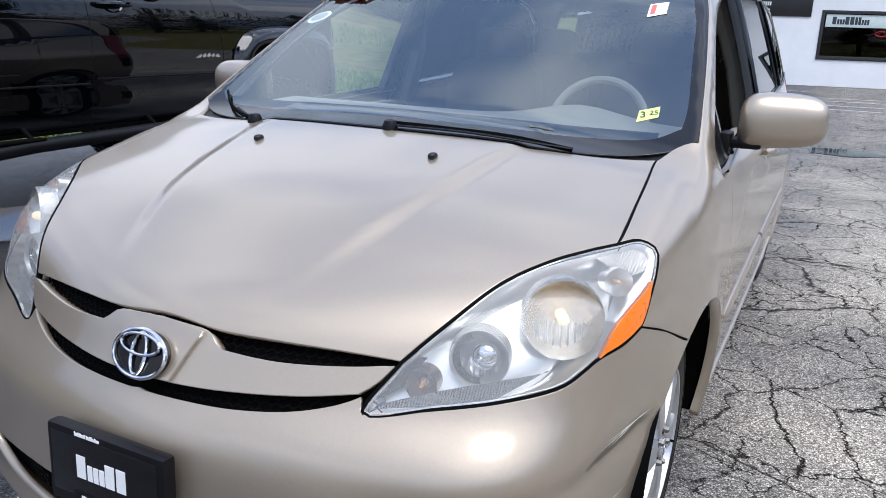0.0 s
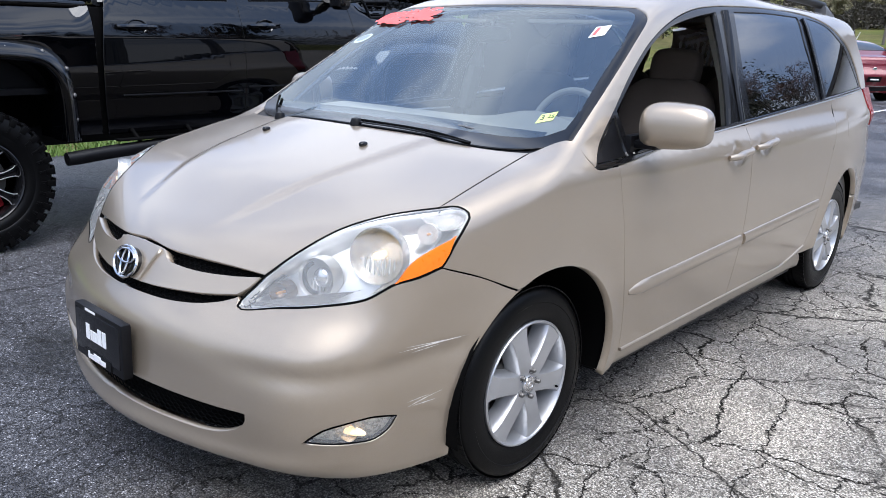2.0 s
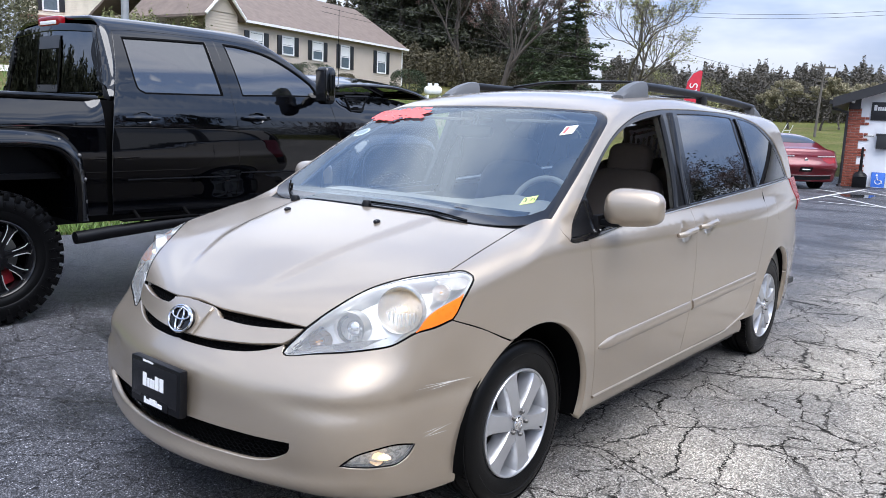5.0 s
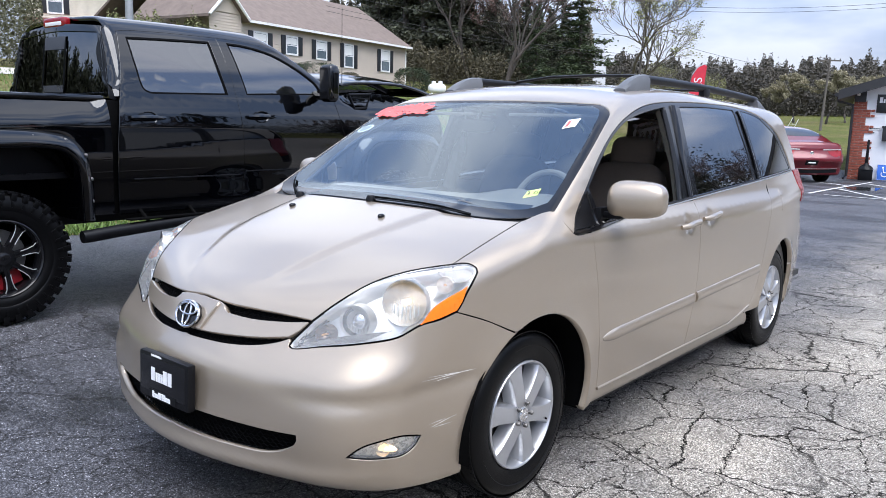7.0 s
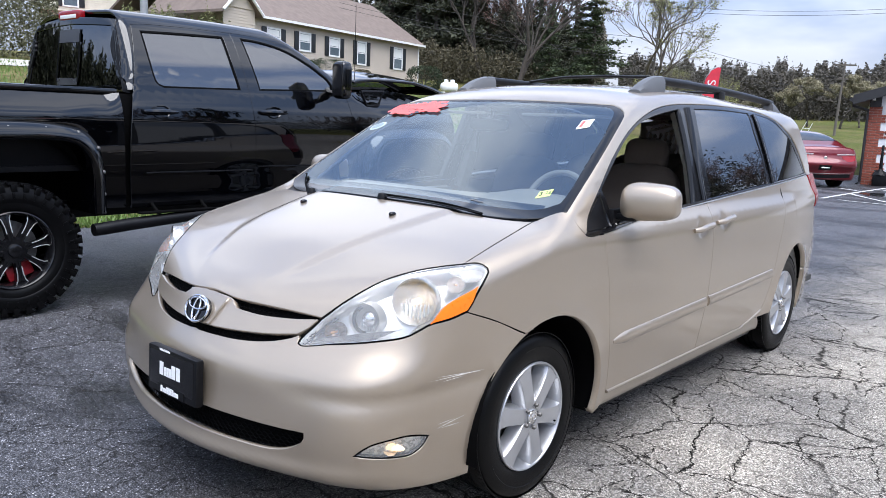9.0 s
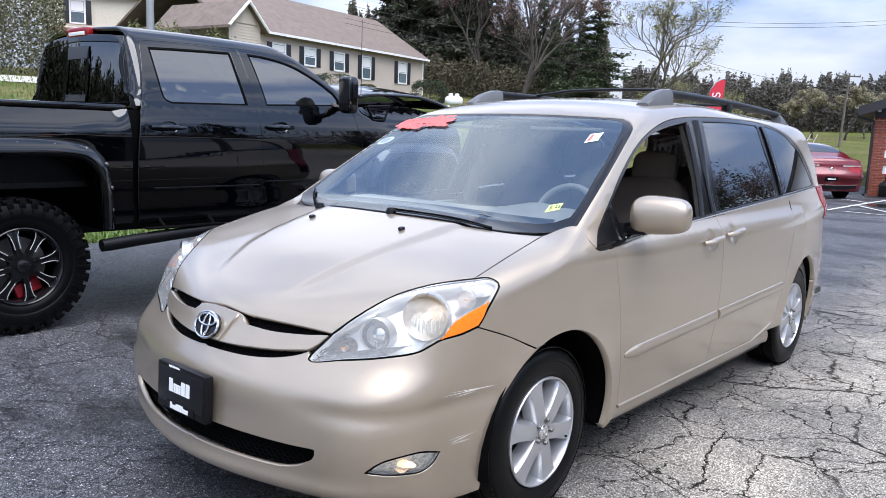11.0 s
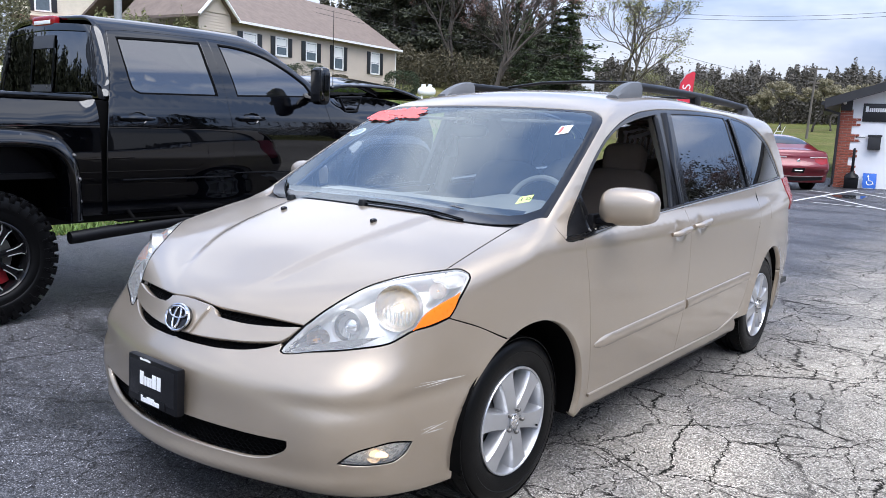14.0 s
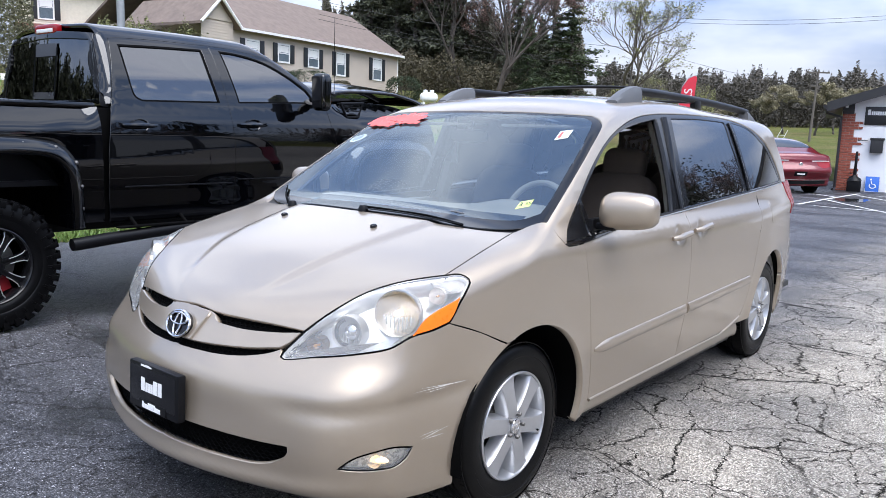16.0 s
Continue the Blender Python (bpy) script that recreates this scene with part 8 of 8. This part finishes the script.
def limbs(g, p, d, r, length, depth, rng, ends, spread=0.55, lift=0.12):
    n = 4
    pts, q = [Vector(p)], Vector(d)
    for i in range(n):
        q = (q + Vector(rng.normal(0, 0.12, 3)) + Vector((0, 0, lift * 0.3))).normalized()
        pts.append(pts[-1] + q * length / n)
    g.tube(pts, [r * (1 - 0.4 * i / n) for i in range(n + 1)], 6 if depth > 1 else 4, False)
    if depth == 0:
        ends += [tuple(x) for x in pts[2:]]
        return
    for k in range(3 if depth > 1 else 3):
        side = Vector(rng.normal(0, 1, 3))
        side = (side - side.dot(q) * q).normalized()
        start = pts[-1] if k == 0 else pts[rng.integers(2, n + 1)]
        limbs(g, start, (q + side * spread * rng.uniform(0.6, 1.3) + Vector((0, 0, lift))).normalized(), r * 0.58, length * rng.uniform(0.6, 0.85), depth - 1, rng, ends, spread, lift)


def broadleaf(seed, h, material, leafy, size, depth=4, spread=0.55, trunk=0.16, bark=None):
    rng = np.random.default_rng(seed)
    g, ends = Geo(), []
    limbs(g, (0, 0, -0.3), (0, 0, 1), trunk, h * 0.30, depth, rng, ends, spread)
    ends = np.array(ends)
    pick = ends[rng.integers(0, len(ends), leafy)] + rng.normal(0, size * 1.6, (leafy, 3))
    return mesh_of("trunk", g, bark or BARK), leaf_mesh("crown", pick, size, rng, material, 0.8)


def conifer(seed, h, material, width, n, bare=0.12):
    rng = np.random.default_rng(seed)
    g = Geo().tube([(0, 0, -0.4), (0, 0, h * 0.5), (0, 0, h * 0.97)], [0.02 * h, 0.012 * h, 0.003 * h], 7)
    c = []
    boughs = 60
    for k in range(boughs):
        t = bare + (1 - bare) * (k + rng.random()) / boughs
        z, reach = h * t, width * (1 - t) ** 0.8 * rng.uniform(0.55, 1.15) + 0.15
        a = rng.uniform(0, 2 * math.pi)
        m = max(8, int(n / boughs * (0.4 + 1.2 * (1 - t))))
        s = rng.random(m) ** 0.6
        x = np.stack([np.cos(a) * s * reach, np.sin(a) * s * reach, z - 0.12 * reach * s + 0 * s], axis=1)
        c.append(x + rng.normal(0, 0.10 * reach + 0.07, (m, 3)) * np.array([1, 1, 0.55]))
        g.tube([(0, 0, z), (math.cos(a) * reach * 0.8, math.sin(a) * reach * 0.8, z - 0.1 * reach)], [0.006 * h * (1 - t) + 0.01, 0.008], 4, False)
    return mesh_of("trunk", g, BARK), leaf_mesh("crown", np.concatenate(c), 0.0145 * h ** 0.85, rng, material, 0.6)


def plant(name, meshes, az, r, scale, turn, label, group, wide=1.0, spot=None):
    x, y = spot or at(az, r)
    t = thing(name, label, "tree", group, Matrix.Translation((x, y, gz(x, y))) @ Matrix.Rotation(turn, 4, "Z") @ Matrix.Diagonal((scale * wide, scale * wide, scale, 1)))
    for nm, me in zip(("trunk", "crown"), meshes):
        o = new(nm, me)
        o.parent = t
    return t


pines = [conifer(k, 16, PINE, 3.0, 17000, 0.10) for k in (1, 2, 3)]
cedar = conifer(9, 11, CEDAR, 2.6, 16000, 0.03)
maple = [broadleaf(k, 13, BUD_RED, 7000, 0.07, 5, 0.55, 0.20) for k in (21, 22)]
ash = broadleaf(31, 12, BUD_GREEN, 6000, 0.05, 6, 0.5, 0.15, surface("pale_grey_bark", (0.15, 0.13, 0.11), 0.95, vary=0.3, scale=3, fine=30, bump=0.4))
pear = [broadleaf(k, 6.5, PEAR, 22000, 0.075, 4, 0.5, 0.13) for k in (41, 42)]
rng = np.random.default_rng(11)
for k in range(19):
    az = 45.0 - 0.80 * k + rng.uniform(-0.4, 0.4)
    plant("pine_tree", pines[k % 3], az, rng.uniform(60, 76), rng.uniform(0.95, 1.25) if az > 38.5 else rng.uniform(0.46, 0.60), rng.uniform(0, 6), "tall dark pine in a dense evergreen stand", "pines behind the house")
plant("cedar_tree", cedar, 30.4, 54, 0.80, 0.4, "broad dark green cedar at the edge of the wood", "cedars", 1.5)
plant("cedar_tree", cedar, 33.4, 58, 0.66, 2.4, "broad dark green cedar at the edge of the wood", "cedars")
for k, (az, r, s) in enumerate(((35.9, 52, 1.0), (38.2, 60, 0.95), (33.0, 62, 1.05), (41.2, 62, 0.9), (36.8, 66, 1.1))):
    plant("maple_tree", maple[k % 2], az, r, s, 1.3 * k, "bare maple with reddish spring buds", "budding maples")
plant("ash_tree", ash, 26.6, 50, 0.95, 2.9, "half-bare tree with young yellow-green leaves", "young-leaved trees", 1.4)
plant("ash_tree", ash, 24.4, 60, 0.52, 2.2, "half-bare tree with young yellow-green leaves", "young-leaved trees")
plant("ash_tree", ash, 22.6, 76, 0.5, 4.2, "half-bare tree with young yellow-green leaves", "young-leaved trees")
for k, (az, r, s) in enumerate(((16.1, 84, 0.78), (17.9, 96, 0.7), (14.2, 80, 0.80), (13.1, 86, 0.78), (12.2, 92, 0.76), (19.6, 90, 0.5), (11.2, 98, 0.8))):
    plant("pear_tree", pear[k % 2], az, r, s, 1.1 * k, "round pear tree in pale spring leaf on the lawn", "pear trees", 1.25)


def brush(name, n, place, size, material, label):
    rng = np.random.default_rng(len(name) + n)
    me = leaf_mesh(name, place(rng, n), size, rng, material, 0.9)
    return tagged(new(name, me), label, "shrubs", kind="stuff")


def wood_at(a0, a1, r0, r1, h0, h1):
    def f(rng, n):
        az, r = rng.uniform(a0, a1, n), rng.uniform(r0, r1, n)
        x, y = 2.55 - r * np.sin(np.radians(az)), -2.52 + r * np.cos(np.radians(az))
        bump = 0.74 + 0.07 * np.sin(az * 2.1 + 1.2) + 0.05 * np.sin(az * 5.3) + 0.04 * np.sin(az * 13.1) + rng.normal(0, 0.04, n)
        return np.stack([x, y, ground_z(x, y) + h0 + (h1 - h0) * np.clip(bump, 0.25, 1.2) * rng.random(n) ** 0.8], axis=1)
    return f


brush("far_woods", 110000, wood_at(8, 28.5, 118, 152, 0, 9.5), 0.24, leaf_material("far_wood_foliage", (0.070, 0.062, 0.048), 0.22), "distant mixed woodland in early spring")
brush("undergrowth", 40000, wood_at(27.5, 45, 57, 66, 0, 3.6), 0.10, BRUSH, "brown and green undergrowth below the pines")
brush("spring_thicket", 9000, wood_at(20.5, 27.5, 62, 72, 0, 4.4), 0.07, BUD_GREEN, "thin thicket in young yellow-green leaf")
brush("wood_backing", 90000, wood_at(29.5, 48, 80, 92, 0, 9.8), 0.2, leaf_material("dim_wood_foliage", (0.078, 0.070, 0.048), 0.6), "dense dark evergreen wood behind the house")
# two unseen woods, added so that paint and glass mirror something dark
brush("roadside_woods", 130000, wood_at(-150, -14, 44, 58, 0, 11), 0.13, leaf_material("roadside_foliage", (0.030, 0.030, 0.020), 0.6), "unseen dark mixed wood across the road, added to darken reflections")
brush("bank_woods", 70000, wood_at(76, 132, 54, 64, 0, 7), 0.3, PINE, "unseen dark evergreen wood along the bank, added to darken reflections")
brush("bank_thicket", 30000, wood_at(66.3, 74, 40, 52, 0, 7.0), 0.08, leaf_material("thicket_leaf", (0.085, 0.085, 0.04), 0.55), "tangled brown and green thicket up the bank")
brush("bank_brush", 15000, wood_at(55.5, 62.6, 36, 44, 0.2, 3.6), 0.06, leaf_material("spring_brush", (0.13, 0.14, 0.05), 0.5), "tangled spring brush in pale leaf on the bank")


def shrub(az, r, half, label, material=HEDGE):
    x, y = at(az, r)
    rng = np.random.default_rng(int(az * 10))
    n = 4200
    d = rng.normal(size=(n, 3))
    d /= np.linalg.norm(d, axis=1, keepdims=True)
    c = np.sign(d) * np.abs(d) ** 0.7 * np.array(half) * rng.uniform(0.75, 1.0, (n, 1)) + np.array([0, 0, half[2]])
    s = thing("shrub", label, "shrub", "shrubs by the house", pose(x, y, gz(x, y) - 0.05, 0, 0, 40))
    o = new("foliage", leaf_mesh("foliage", c, 0.05, rng, material, 0.9))
    o.parent = s
    part("stems", Geo().tube([(0, 0, 0), (0.1, 0, half[2])], 0.04, 5).tube([(0, 0, 0), (-0.2, 0.1, half[2] * 1.2)], 0.03, 5), BARK, s)
    return s


shrub(42.2, 47, (1.1, 0.8, 0.75), "clipped dark hedge at the corner of the house")
shrub(46.6, 45, (0.55, 0.5, 0.5), "small reddish shrub under the window", BRUSH)
shrub(49.0, 43, (1.3, 0.9, 0.75), "clipped green hedge along the house front")
shrub(51.0, 42, (1.0, 0.8, 0.7), "clipped green hedge along the house front")

# unseen trees across the road, added for the cars' glass and paint to mirror
for k in range(14):
    plant("pine_tree", pines[k % 3], 0, 0, rng.uniform(0.55, 0.85), rng.uniform(0, 6), "tall dark pine across the road", "pines across the road", 1.3, (30 + rng.uniform(-3, 6), -34 + 6.2 * k))
for k, (x, y, s) in enumerate(((16.0, 38, 0.95), (18.5, 40, 1.0), (20.5, 37, 1.05), (23, 40, 0.95), (26, 38, 0.9), (19.5, 44, 1.1))):
    plant("pine_tree", pines[k % 3], 0, 0, 0.8 * s, 1.9 * k, "tall dark pine beyond the office", "pines beyond the office", 1.3, (x + 3, y + 10))
plant("maple_tree", maple[0], 0, 0, 0.8, 0.7, "bare maple with reddish spring buds beyond the office", "maples across the road", 1.0, (12.8, 36))
for k, (x, y) in enumerate(((21, 14), (27, 31), (16, -30), (-4, -36), (26, -8))):
    plant("maple_tree", maple[k % 2], 0, 0, 0.75, 1.3 * k, "bare maple with reddish spring buds across the road", "maples across the road", 1.0, (x, y))
for k in range(12):
    plant("pine_tree", pines[(k + 1) % 3], 0, 0, rng.uniform(0.25, 0.42), rng.uniform(0, 6), "tall dark pine across the road", "pines across the road", 1.3, (-44 + 6.4 * k, -58 + rng.uniform(-4, 4)))
for k in range(16):
    plant("pine_tree", pines[(k + 2) % 3], 76 + 3.4 * k, 54 + rng.uniform(-5, 5), rng.uniform(0.28, 0.42), rng.uniform(0, 6), "tall dark pine on the bank beyond the drive", "pines on the bank", 1.5)
